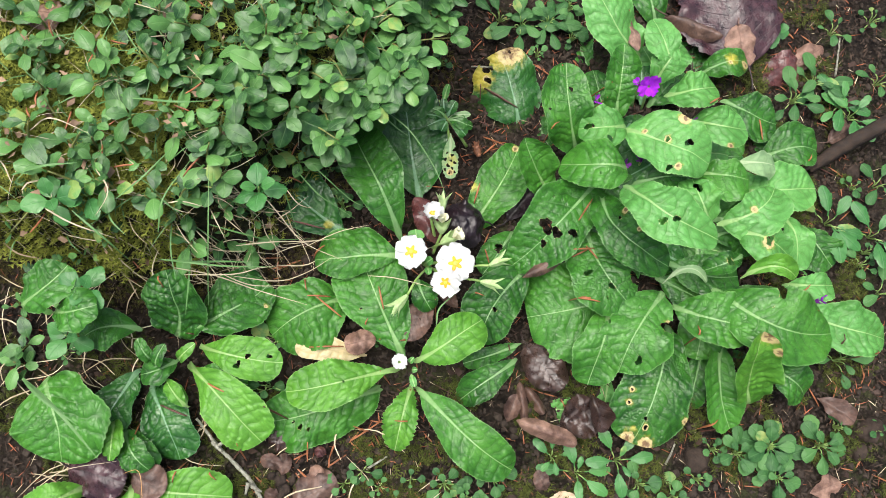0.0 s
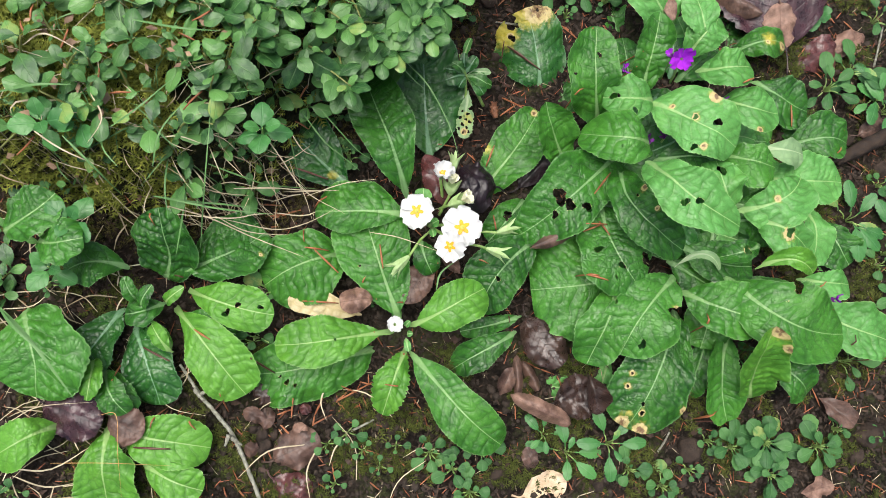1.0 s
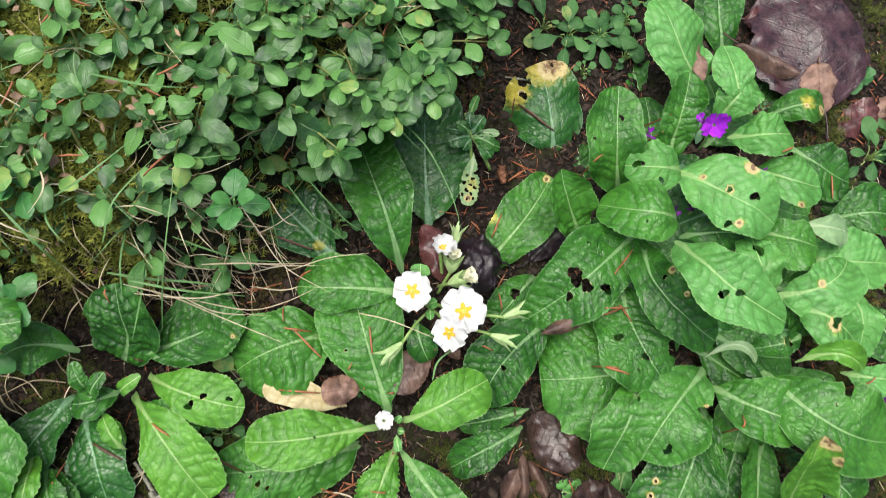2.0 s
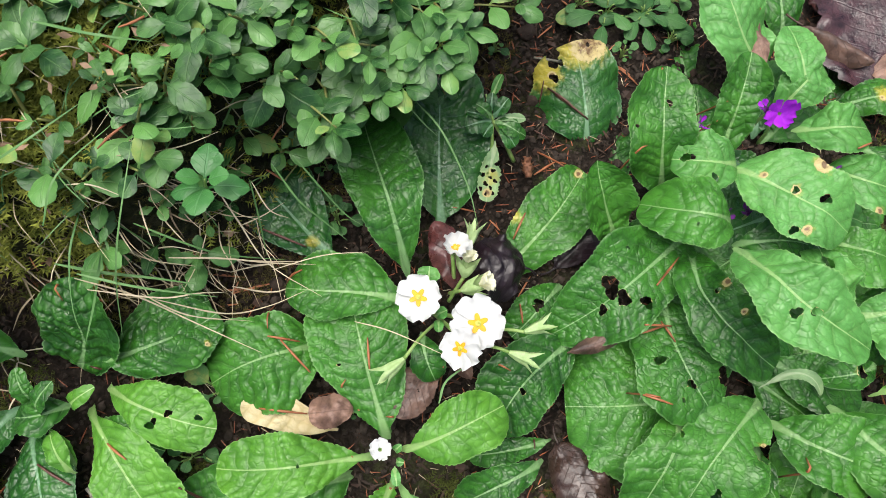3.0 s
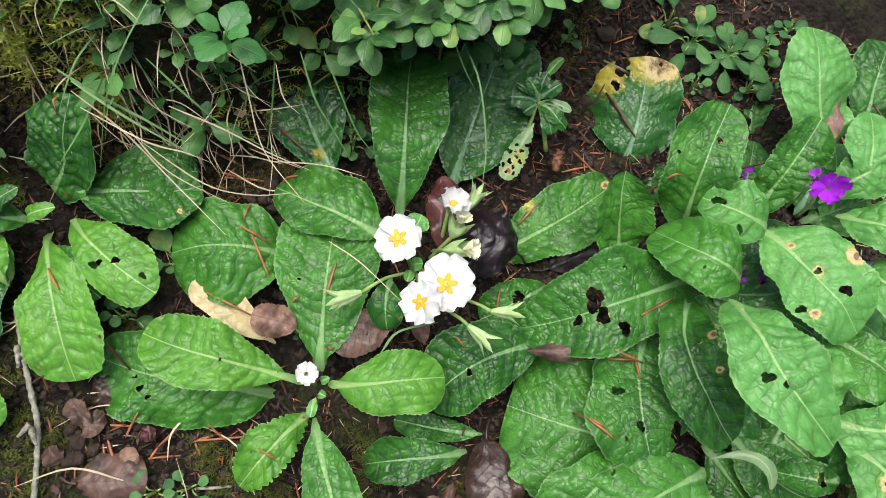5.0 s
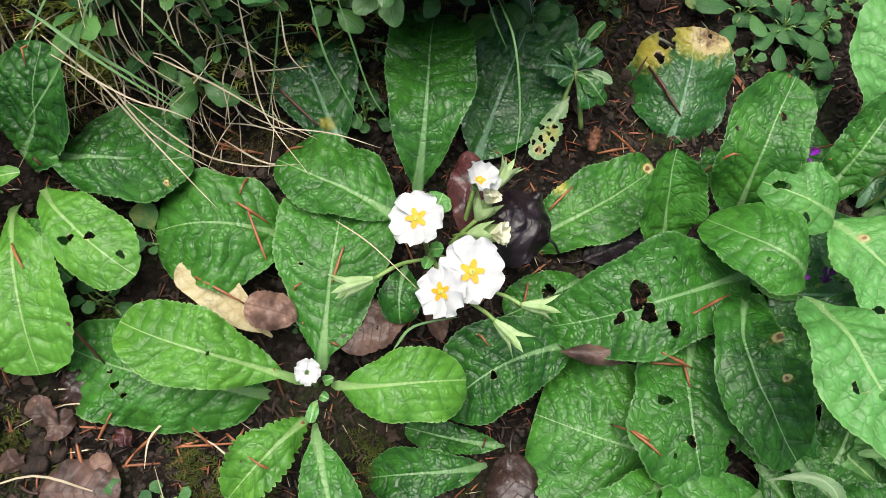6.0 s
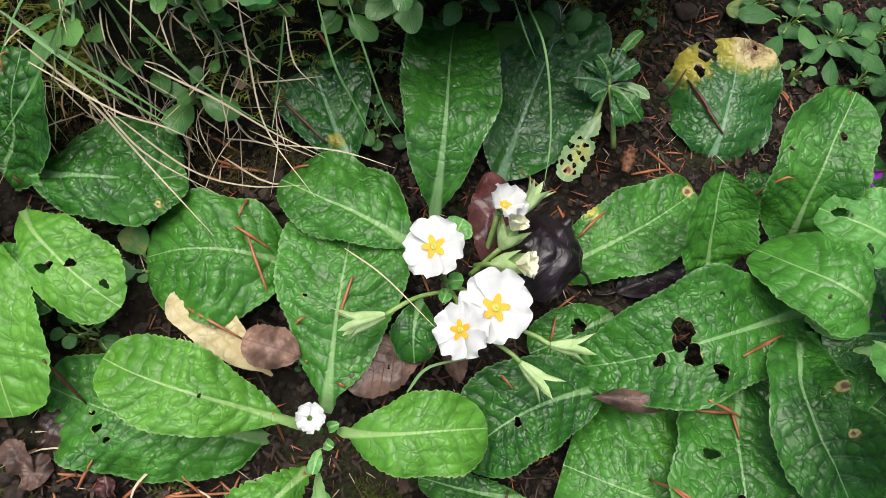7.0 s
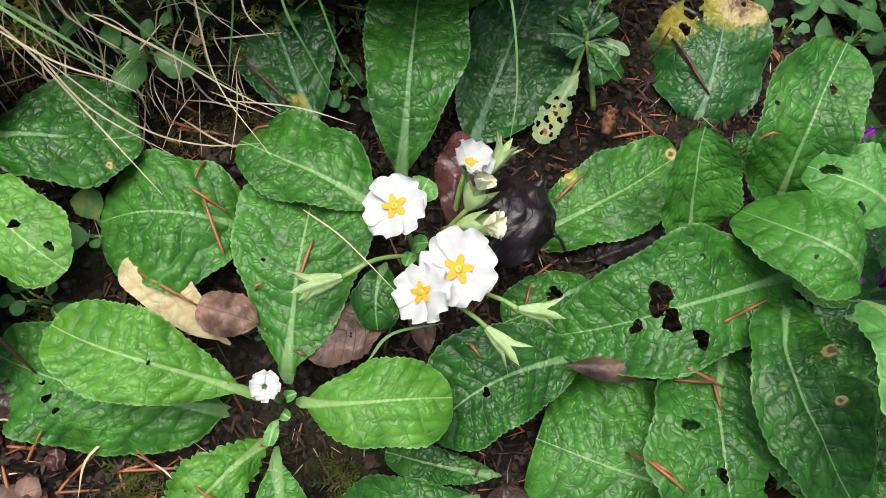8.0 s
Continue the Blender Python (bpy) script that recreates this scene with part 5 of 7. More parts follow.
ROUND, SLIM = "small round-leaved weed growing in bare soil", "leafy green weed rosette growing in bare soil"
for k, (p, n, size, kind) in enumerate((
    ((0.0202, -0.0892, -0.0262), 13, 3, 1), ((0.0005, -0.0773, -0.0264), 9, 3, 1), ((0.0424, -0.0738, -0.0265), 9, 3, 1), ((0.0356, -0.1059, -0.0259), 10, 3, 1),
    ((0.2892, -0.0478, -0.0500), 22, 3, 3), ((0.3378, -0.0482, -0.0550), 10, 3, 3), ((0.2370, -0.0506, -0.0450), 7, 2, 1),
    ((0.1494, -0.0590, -0.0342), 7, 2, 2), ((0.1676, -0.0786, -0.0361), 8, 3, 1), ((0.1980, -0.0905, -0.0397), 9, 3, 1), ((0.1132, -0.0683, -0.0295), 6, 2, 2), ((0.0931, -0.0559, -0.0273), 5, 1, 2),
    ((0.3474, 0.2826, -0.0658), 9, 3, 0), ((0.3709, 0.3031, -0.0692), 8, 3, 0), ((0.3974, 0.2810, -0.0721), 8, 2, 2), ((0.3993, 0.1944, -0.0706), 6, 2, 1), ((0.3702, 0.1583, -0.0662), 6, 3, 2), ((0.4043, 0.1299, -0.0699), 6, 1, 1), ((0.3640, 0.0275, -0.0628), 7, 3, 0),
    ((0.1019, 0.3510, -0.0350), 14, 3, 0), ((0.0755, 0.3492, -0.0350), 10, 3, 0), ((0.1227, 0.3678, -0.0350), 11, 2, 1), ((0.1250, 0.3366, -0.0350), 8, 2, 1), ((0.0551, 0.3552, -0.0350), 8, 2, 0), ((0.1327, 0.3901, -0.0350), 9, 2, 1),
    ((0.0902, 0.3172, -0.0344), 7, 1, 1), ((-0.0018, 0.3082, -0.0200), 8, 1, 1), ((-0.0942, 0.1683, -0.0164), 7, 1, 1), ((-0.0896, 0.1626, 0.0000), 9, 2, 1), ((-0.1592, 0.1436, 0.0300), 10, 2, 1), ((-0.1014, 0.1948, -0.0100), 8, 1, 1),
    ((-0.0825, -0.0763, 0.0000), 5, 2, 1), ((-0.0679, -0.0664, 0.0000), 5, 2, 1), ((-0.0276, -0.0742, -0.0200), 4, 1, 1), ((-0.1499, -0.0000, 0.0100), 5, 2, 1), ((-0.1394, 0.0418, 0.0000), 5, 4, 1), ((-0.1455, 0.0040, 0.0000), 4, 4, 1), ((-0.0582, 0.0412, -0.0100), 5, 1, 1),
    ((0.2579, -0.0540, -0.0479), 10, 2, 3), ((0.2937, -0.0750, -0.0500), 14, 2, 3), ((0.3579, -0.0325, -0.0600), 8, 2, 1), ((0.2201, -0.0753, -0.0428), 7, 2, 1),
    ((-0.0540, -0.0796, -0.0100), 5, 1, 1), ((-0.0392, -0.0916, -0.0100), 4, 1, 1), ((-0.0738, -0.1076, -0.0100), 5, 1, 1), ((0.3939, -0.0350, -0.0653), 5, 1, 1),
    ((-0.3030, 0.0300, 0.0500), 7, 2, 1), ((-0.3025, -0.1232, 0.0311), 6, 1, 1),
)):
    weed(on_soil(p), (SLIM, ROUND, "toothed grey-green weed in bare soil", "flat weed rosette with broad dark leaves on soil")[kind], (WEED, WEED_ROUND, WEED_TOOTHED, WEED_BROAD)[kind], n, size, 0.012, 300 + k, spread=0.004 + 0.0018 * size if kind in (0, 2) else 0.003 + 0.0009 * size)

rng = random.Random(61)
for k, (x, y) in enumerate(((0.3990, 0.3607, -0.0738)[:2], (0.4450, 0.3766, -0.0799)[:2], (0.4419, 0.3068, -0.0781)[:2], (0.4061, 0.2683, -0.0729)[:2], (0.4272, 0.1981, -0.0741)[:2], (0.3989, 0.1180, -0.0690)[:2], (0.4157, 0.0909, -0.0705)[:2], (0.4143, 0.1462, -0.0715)[:2])):
    kind = (0, 1, 0, 2)[k % 4]
    weed(on_soil((x, y)), (SLIM, ROUND, "toothed grey-green weed in bare soil")[kind], (WEED, WEED_ROUND, WEED_TOOTHED)[kind], rng.choice((5, 6, 8)), rng.choice((1, 2, 2)), 0.012, 700 + k, spread=0.009)

# the seedling with an eaten leaf
seedling = thing("weed", on_soil((0.0206, 0.2242, -0.0250)), "upright weed with narrow stems and one slug-eaten leaf", "weed", "small weeds")
for pts, r in ((((0.0219, 0.2228, -0.0260), (0.0121, 0.2321, -0.0100), (0.0035, 0.2399, 0.0000)), 0.0016), (((0.0058, 0.2083, -0.0220), (0.0056, 0.2237, -0.0120), (0.0034, 0.2373, -0.0020)), 0.0016), (((0.0035, 0.2399, 0.0000), (-0.0011, 0.2482, 0.0060), (-0.0035, 0.2534, 0.0100)), 0.001)):
    ob = tube("stem", pts, (r, r * 0.7), STALK, None, 7, 5)
    ob.parent = seedling
    ob.matrix_parent_inverse = seedling.matrix_world.inverted()
for b, t, w, mat in (((0.0040, 0.2402, 0.0000), (-0.0106, 0.2335, 0.0040), 0.012, OLD), ((0.0035, 0.2399, 0.0000), (0.0189, 0.2351, 0.0000), 0.010, MATURE), ((0.0033, 0.2404, 0.0020), (0.0100, 0.2506, 0.0080), 0.009, OLD), ((0.0028, 0.2401, 0.0020), (-0.0066, 0.2442, 0.0100), 0.007, MATURE), ((0.0035, 0.2399, 0.0000), (0.0211, 0.2437, 0.0000), 0.005, PALE), ((-0.0009, 0.2484, 0.0060), (0.0042, 0.2637, 0.0120), 0.005, FRESH), ((0.0067, 0.2381, 0.0000), (0.0183, 0.2282, -0.0040), 0.010, OLD), ((0.0007, 0.2432, 0.0040), (0.0008, 0.2524, 0.0100), 0.006, OLD), ((0.0037, 0.2382, 0.0000), (-0.0006, 0.2300, 0.0000), 0.007, OLD), ((0.0100, 0.2368, -0.0040), (0.0240, 0.2362, -0.0080), 0.008, MATURE), ((0.0002, 0.2392, 0.0040), (-0.0111, 0.2403, 0.0080), 0.005, OLD)):
    b, t = Vector(b), Vector(t)
    leaf(seedling, b, b + (t - b) * 1.22, w * 1.2, 0.003, mat, nu=14, nv=8, wave=0.5, crenate=1.3)
leaf(seedling, (0.0065, 0.2290, -0.0080), (0.0070, 0.1905, -0.0220), 0.0145, 0.002, PALE, nu=64, nv=26, crenate=1.8, holes=((0.36, 0.8, 0.0018), (0.48, 0.3, 0.0014), (0.42, -0.4, 0.0011), (0.56, -0.75, 0.0018), (0.6, 0.05, 0.0012), (0.64, 0.6, 0.0014), (0.7, -0.3, 0.0016), (0.76, 0.25, 0.0012), (0.8, -0.7, 0.0013), (0.85, 0.55, 0.0011), (0.88, -0.15, 0.001), (0.53, -0.2, 0.0008)), spots=((0.6, 0.2, 0.006, "yellow"), (0.85, 0.0, 0.004, "dry")), label="pale slug-eaten leaf")

# ---- dead leaves ----


def dead_leaf(base, tip, width, material, label, arch=0.003, cup=-0.3, roll=0.0, shape=(0.75, 0.6), seed=1, crumple=0.8, **more):
    b, t = Vector(base), Vector(tip)
    me = leaf_mesh("dead_leaf", (t - b).length, width, material, arch=arch, cup=cup, puck=0.5, wave=1.3, petiole=0.03, crenate=0.9, seed=500 + seed, nu=32, nv=24, shape=shape, crumple=0.5 * crumple, **more)
    ob = new("dead_leaf", me)
    ob.matrix_world = leaf_frame(base, tip, roll)
    if width > 0.02:
        size = (t - b).length
        stem = tube("stalk", ((size * 0.04, 0, 0.0006), (-size * 0.08, 0.001, 0.0), (-size * 0.2, 0.004, -0.002)), (0.0008, 0.0007, 0.0009), material, ob, 6, 4)
        stem["label"] = "thin dry leaf stalk"
    return tagged(ob, label, "dead leaf", "dead leaves")


dead_leaf((0.0366, 0.1439, 0.0040), (0.0019, 0.1377, 0.0140), 0.042, DEAD_BLACK, "black rotten wet leaf lying beside white flowers", 0.006, -0.35, seed=1, shape=(0.5, 0.42), crumple=2.0)
dead_leaf((-0.0010, 0.1218, 0.0040), (-0.0245, 0.1650, 0.0080), 0.022, DEAD_RED, "dark red-brown fallen leaf under the flowers", 0.003, -0.2, seed=2)
dead_leaf((-0.0104, 0.0826, -0.0080), (-0.0306, 0.0414, -0.0040), 0.026, DEAD_BROWN, "brown papery dead leaf with a small hole", 0.002, 0.2, seed=3, holes=((0.55, 0.2, 0.001),))
dead_leaf((-0.0562, 0.0431, 0.0050), (-0.0820, 0.0372, 0.0090), 0.020, DEAD_PINK, "crumpled brown end of a withered leaf", 0.002, -0.3, seed=4, shape=(0.4, 0.3), crumple=1.5)
dead_leaf((0.0128, 0.0710, -0.0150), (-0.0020, 0.0879, -0.0100), 0.012, DEAD_BROWN, "curled brown leaf scrap under the flowers", 0.002, 0.6, seed=5)
dead_leaf((0.0714, 0.0408, -0.0220), (0.1020, 0.0010, -0.0180), 0.034, DEAD_DARK, "wet dark brown fallen leaf between primroses", 0.001, -0.12, seed=6, shape=(0.5, 0.4), crumple=0.7)
dead_leaf((0.0987, -0.0295, -0.0200), (0.1352, -0.0146, -0.0150), 0.036, DEAD_DARK, "wet dark brown curled leaf on soil", 0.002, 0.3, seed=7, crumple=1.3)
dead_leaf((0.1265, -0.0036, -0.0100), (0.1352, -0.0348, -0.0100), 0.02, DEAD_DARK, "glossy dark brown curled leaf on soil", 0.003, 0.9, seed=8, crumple=0.6)
dead_leaf((-0.2879, -0.0567, 0.0400), (-0.2414, -0.0689, 0.0420), 0.038, DEAD_PURPLE, "mottled purple-brown dead leaf across green leaves", 0.004, -0.2, seed=9, shape=(0.45, 0.4), crumple=0.7)
dead_leaf((-0.2404, -0.0625, 0.0350), (-0.2140, -0.0768, 0.0350), 0.03, DEAD_BROWN, "torn brown dead leaf across green leaves", 0.003, -0.3, seed=10)
dead_leaf(on_soil((-0.1232, -0.0921, 0.0040), 0.004), on_soil((-0.0885, -0.0698, 0.0040), 0.006), 0.032, DEAD_BROWN, "round brown dead leaf flat on soil", 0.002, -0.2, seed=11, shape=(0.5, 0.45))
dead_leaf(on_soil((-0.1217, -0.1048, 0.0040), 0.004), on_soil((-0.0905, -0.1193, 0.0040), 0.004), 0.028, DEAD_RED, "dark red dead leaf flat on soil", 0.002, -0.2, seed=12)
dead_leaf(on_soil((0.0799, -0.1068, -0.0258), 0.004), on_soil((0.1155, -0.0909, -0.0294), 0.005), 0.028, DEAD_TAN, "pale tan dead leaf scrap on soil", 0.001, -0.1, seed=13)
dead_leaf(on_soil((0.3259, -0.0889, -0.0500), 0.004), on_soil((0.3552, -0.0804, -0.0500), 0.005), 0.02, DEAD_PINK, "small pinkish dead leaf scrap on soil", 0.001, -0.1, seed=14)
dead_leaf(on_soil((0.3432, -0.0066, -0.0595), 0.006), on_soil((0.3720, -0.0277, -0.0627), 0.006), 0.02, DEAD_BROWN, "brown dead leaf scrap on soil", 0.002, 0.4, seed=15)
dead_leaf((0.2990, 0.3103, -0.0450), (0.2640, 0.4260, -0.0400), 0.102, DEAD_PURPLE, "large purple-brown fallen leaf behind the clump", 0.006, -0.1, seed=16, shape=(0.5, 0.5), crumple=0.5)
dead_leaf((0.288, 0.352, -0.036), (0.293, 0.309, -0.040), 0.030, DEAD_PINK, "pale torn leaf lying on the large purple leaf", 0.003, -0.2, seed=46, shape=(0.45, 0.4), crumple=0.6)
dead_leaf((0.2174, 0.3604, -0.0350), (0.2718, 0.3377, -0.0350), 0.022, DEAD_BROWN, "rolled brown edge of a fallen leaf", 0.003, -1.4, seed=17)
dead_leaf((0.2285, 0.3879, -0.0450), (0.2687, 0.3927, -0.0450), 0.03, DEAD_RED, "dark red-brown leaf behind the clump", 0.003, -0.3, seed=18)
dead_leaf((0.3509, 0.3175, -0.0670), (0.3891, 0.3466, -0.0723), 0.024, DEAD_PINK, "torn pinkish brown leaf on soil", 0.004, -0.3, seed=19, crumple=1.2)
dead_leaf((0.3194, 0.3002, -0.0627), (0.3603, 0.3317, -0.0684), 0.034, DEAD_RED, "brown dead leaf scrap behind the clump", 0.003, -0.4, seed=20)
dead_leaf((0.1609, 0.3450, -0.0020), (0.1788, 0.3049, 0.0040), 0.0135, DEAD_PINK, "pale brown leaf lying on a primrose leaf", 0.002, -0.3, seed=21)
dead_leaf((0.0584, 0.1522, -0.0300), (0.0852, 0.1876, -0.0250), 0.022, DEAD_BLACK, "dark rotten leaf in the gap under primrose leaves", 0.004, 0.3, seed=22)
dead_leaf((0.0680, 0.0955, 0.0050), (0.1020, 0.1105, 0.0030), 0.011, DEAD_BROWN, "curled brown leaf edge under primrose leaves", 0.002, -1.0, seed=23)
dead_leaf((0.3823, 0.2422, -0.0694), (0.4149, 0.2606, -0.0738), 0.024, DEAD_BROWN, "brown leaf scrap by a branch", 0.003, -0.4, seed=24)
dead_leaf(on_soil((0.0555, -0.0266, -0.0275), 0.004), on_soil((0.0633, -0.0025, -0.0279), 0.006), 0.014, DEAD_BROWN, "brown dead leaf scrap on soil", 0.002, 0.5, seed=25)
dead_leaf(on_soil((-0.1299, -0.0594, 0.0000), 0.005), on_soil((-0.1497, -0.0542, 0.0000), 0.006), 0.012, DEAD_BROWN, "brown dead leaf scrap on soil", 0.002, 0.4, seed=26)
dead_leaf(on_soil((-0.1343, -0.0844, 0.0040), 0.004), on_soil((-0.1458, -0.0811, 0.0040), 0.004), 0.012, DEAD_BROWN, "brown dead leaf scrap on soil", 0.002, 0.4, seed=27)
dead_leaf(on_soil((0.0877, -0.0837, -0.0263), 0.003), on_soil((0.0795, -0.0662, -0.0267), 0.005), 0.014, DEAD_BROWN, "brown dead leaf scrap on soil", 0.002, 0.4, seed=28)
dead_leaf((-0.3050, 0.2681, 0.1300), (-0.2735, 0.2676, 0.1350), 0.028, DEAD_PINK, "pinkish dead leaf lying in the turf", 0.002, -0.3, seed=29)


dead_leaf((0.0616, -0.0236, 0.0000), (0.1120, -0.0436, -0.0020), 0.015, DEAD_PINK, "long brown rolled dead leaf on soil", 0.004, -1.0, seed=31, shape=(0.35, 0.3), crumple=1.0)
dead_leaf(on_soil((0.0673, 0.0082, -0.0282), 0.006), on_soil((0.0702, -0.0263, -0.0275), 0.006), 0.009, DEAD_BROWN, "narrow brown rolled leaf strip on soil", 0.003, -1.5, seed=32, shape=(0.35, 0.3))
dead_leaf(on_soil((0.0724, 0.0039, -0.0281), 0.006), on_soil((0.0869, -0.0202, -0.0276), 0.006), 0.010, DEAD_BROWN, "narrow brown rolled leaf strip on soil", 0.003, -1.5, seed=33, shape=(0.35, 0.3))

dead_leaf(on_soil((-0.1450, -0.0374, 0.0000), 0.003), on_soil((-0.1240, -0.0428, 0.0000), 0.003), 0.022, DEAD_DARK, "dark brown dead leaf on soil beside a primrose leaf", 0.003, -0.3, seed=41, shape=(0.45, 0.4))
dead_leaf(on_soil((-0.1384, -0.0589, 0.0000), 0.005), on_soil((-0.1244, -0.0587, 0.0000), 0.006), 0.016, DEAD_BROWN, "round brown leaf scrap on soil", 0.002, -0.2, seed=42, shape=(0.45, 0.4))
dead_leaf(on_soil((-0.1043, -0.0546, 0.0000), 0.004), on_soil((-0.1002, -0.0459, 0.0000), 0.006), 0.010, DEAD_RED, "crumpled red-brown scrap among needles", 0.003, -0.4, seed=43, crumple=1.6)
dead_leaf(on_soil((-0.1091, -0.0721, 0.0000), 0.004), on_soil((-0.1003, -0.0620, 0.0000), 0.006), 0.014, DEAD_PINK, "orange-brown leaf scrap on soil", 0.003, -0.4, seed=44)


def clod(place, size, seed):
    """A rough lump of earth, half sunk."""
    bm = bmesh.new()
    bmesh.ops.create_icosphere(bm, subdivisions=3, radius=1)
    r = random.Random(seed)
    wide, deep, o = r.uniform(0.75, 1.2), r.uniform(0.75, 1.2), r.uniform(0, 9)
    for v in bm.verts:
        k = 1 + 0.3 * noise.noise(v.co * 1.3 + Vector((o, 0, 0))) + 0.16 * noise.noise(v.co * 3.5 + Vector((0, o, 0))) + 0.07 * noise.noise(v.co * 8)
        v.co = Vector((v.co.x * wide, v.co.y * deep, v.co.z * 0.7)) * k * size
    me = bpy.data.meshes.new("soil_clod")
    bm.to_mesh(me)
    bm.free()
    me.polygons.foreach_set("use_smooth", [True] * len(me.polygons))
    me.materials.append(CLOD)
    ob = new("soil_clod", me)
    ob.matrix_world = pose(place[0], place[1], land(place[0], place[1])[0] + size * 0.25, 0, 0, r.uniform(0, 360))
    return tagged(ob, "rough brown lump of earth on the bed", "soil lump", "soil lumps")


for k, (p, size) in enumerate((((-0.1337, -0.0812, 0.0000), 0.008), ((-0.1343, -0.0724, 0.0000), 0.006), ((-0.1249, -0.0721, 0.0000), 0.004), ((-0.1407, -0.0675, 0.0000), 0.005), ((-0.1190, -0.0665, 0.0000), 0.003), ((-0.0323, -0.0634, 0.0000), 0.004), ((-0.1104, -0.0479, 0.0000), 0.005), ((-0.1549, -0.0161, 0.0000), 0.004), ((0.2234, -0.0605, -0.0400), 0.010), ((0.3907, -0.0347, -0.0600), 0.012), ((0.3782, -0.0552, -0.0600), 0.007), ((0.1438, -0.0938, -0.0329), 0.006), ((0.0578, -0.0906, -0.0262), 0.006), ((0.3706, 0.2351, -0.0678), 0.006), ((0.4054, 0.2117, -0.0717), 0.007), ((0.3355, 0.3500, -0.0657), 0.007), ((0.0198, 0.3263, -0.0300), 0.006), ((0.0548, 0.3172, -0.0300), 0.004), ((-0.0475, 0.2435, 0.0000), 0.004), ((0.0305, 0.2740, -0.0300), 0.005), ((-0.0413, 0.0523, -0.0200), 0.004), ((-0.1196, 0.1131, 0.0000), 0.005), ((-0.1489, 0.0688, 0.0000), 0.005))):
    clod(p, size, 60 + k)

# ---- sticks and the cone ----
twig = thing("twig", on_soil((-0.1990, -0.0219, 0.0120)), "thin grey lichened twig lying on soil", "twig")
line = [on_soil((-0.1990, -0.0219, 0.0120), 0.012), on_soil((-0.1827, -0.0445, 0.0120), 0.006), on_soil((-0.1696, -0.0572, 0.0120), 0.006), on_soil((-0.1527, -0.0766, 0.0100), 0.006), on_soil((-0.1297, -0.1202, 0.0050), 0.006), on_soil((-0.1209, -0.1384, 0.0050), 0.004)]
ob = tube("stick", line, (0.001, 0.0014, 0.0016, 0.0015, 0.0014), BARK, None, 10, 18, 0.6)
ob.parent, ob.matrix_parent_inverse = twig, twig.matrix_world.inverted()
for p, q in (((-0.1821, -0.0443, 0.0140), (-0.1723, -0.0380, 0.0200)), ((-0.1533, -0.0743, 0.0120), (-0.1435, -0.0783, 0.0180)), ((-0.1857, -0.0403, 0.0140), (-0.1753, -0.0485, 0.0200)), ((-0.1558, -0.0724, 0.0120), (-0.1577, -0.0811, 0.0120))):
    ob = tube("knot", (p, (Vector(p) + Vector(q)) / 2, q), (0.002, 0.0013, 0.0007), BARK, None, 7, 3, 0.5)
    ob.parent, ob.matrix_parent_inverse = twig, twig.matrix_world.inverted()
branch = tube("branch", ((0.3578, 0.2124, -0.0657), (0.3768, 0.2251, -0.0600), (0.4030, 0.2408, -0.0550), (0.4519, 0.2655, -0.0450)), (0.004, 0.0064, 0.007, 0.0074), DARK_BARK, None, 14, 12, 0.26)
tagged(branch, "dark brown broken branch lying on soil", "branch")
twiglet = tube("twig", (on_soil((0.3276, 0.1858, -0.0614), 0.02), on_soil((0.3389, 0.2034, -0.0632), 0.02), on_soil((0.3589, 0.2142, -0.0659), 0.016)), (0.0016, 0.002), DARK_BARK, None, 7, 4, 0.2)
tagged(twiglet, "short dark twig beside the branch", "twig")
for a, b in (((-0.0646, -0.0650, -0.0100), (-0.0474, -0.0546, -0.0100)), ((0.1944, -0.0629, -0.0398), (0.2034, -0.0458, -0.0400)), ((0.3977, 0.3128, -0.0727), (0.4073, 0.3553, -0.0748)), ((0.0651, 0.3023, -0.0300), (0.0274, 0.3073, -0.0300)), ((-0.2084, 0.2280, 0.1000), (-0.1931, 0.2346, 0.1000))):
    tagged(tube("twig", (on_soil(a, 0.003), on_soil(((a[0] + b[0]) / 2, (a[1] + b[1]) / 2), 0.006), on_soil(b, 0.004)), (0.0011, 0.0008), BARK, None, 6, 4, 0.25), "thin pale twig on soil", "twig", "small twigs")

cone = thing("spruce_cone", on_soil((0.0329, 0.2187, -0.0260)), "small brown spruce cone piece lying on soil", "cone")
axis_a, axis_b = Vector((0.0332, 0.2115, -0.0220)), Vector((0.0301, 0.2247, -0.0200))
ob = tube("core", (axis_a, (axis_a + axis_b) / 2, axis_b), (0.0022, 0.0036, 0.0018), CONE, None, 8, 4, 0.2)
ob.parent, ob.matrix_parent_inverse = cone, cone.matrix_world.inverted()
for k in range(26):
    u = k / 26
    c = axis_a + (axis_b - axis_a) * u
    way = (axis_b - axis_a).normalized()
    rad = way.orthogonal().normalized()
    rad.rotate(Matrix.Rotation(k * 2.4, 3, way))
    r = 0.0034 * math.sin(math.pi * (0.15 + 0.75 * u))
    tip = c + rad * (r + 0.0014) + way * 0.0022
    s2 = way.cross(rad) * 0.0015
    verts = [c + rad * r * 0.5 - s2, c + rad * r * 0.5 + s2, tip + s2 * 0.6, tip - s2 * 0.6, c + rad * (r + 0.001) + way * 0.0006]
    o = link_mesh("scale", verts, [(0, 1, 4), (1, 2, 4), (2, 3, 4), (3, 0, 4)], CONE)
    o.parent, o.matrix_parent_inverse = cone, cone.matrix_world.inverted()

# ---- grass ----


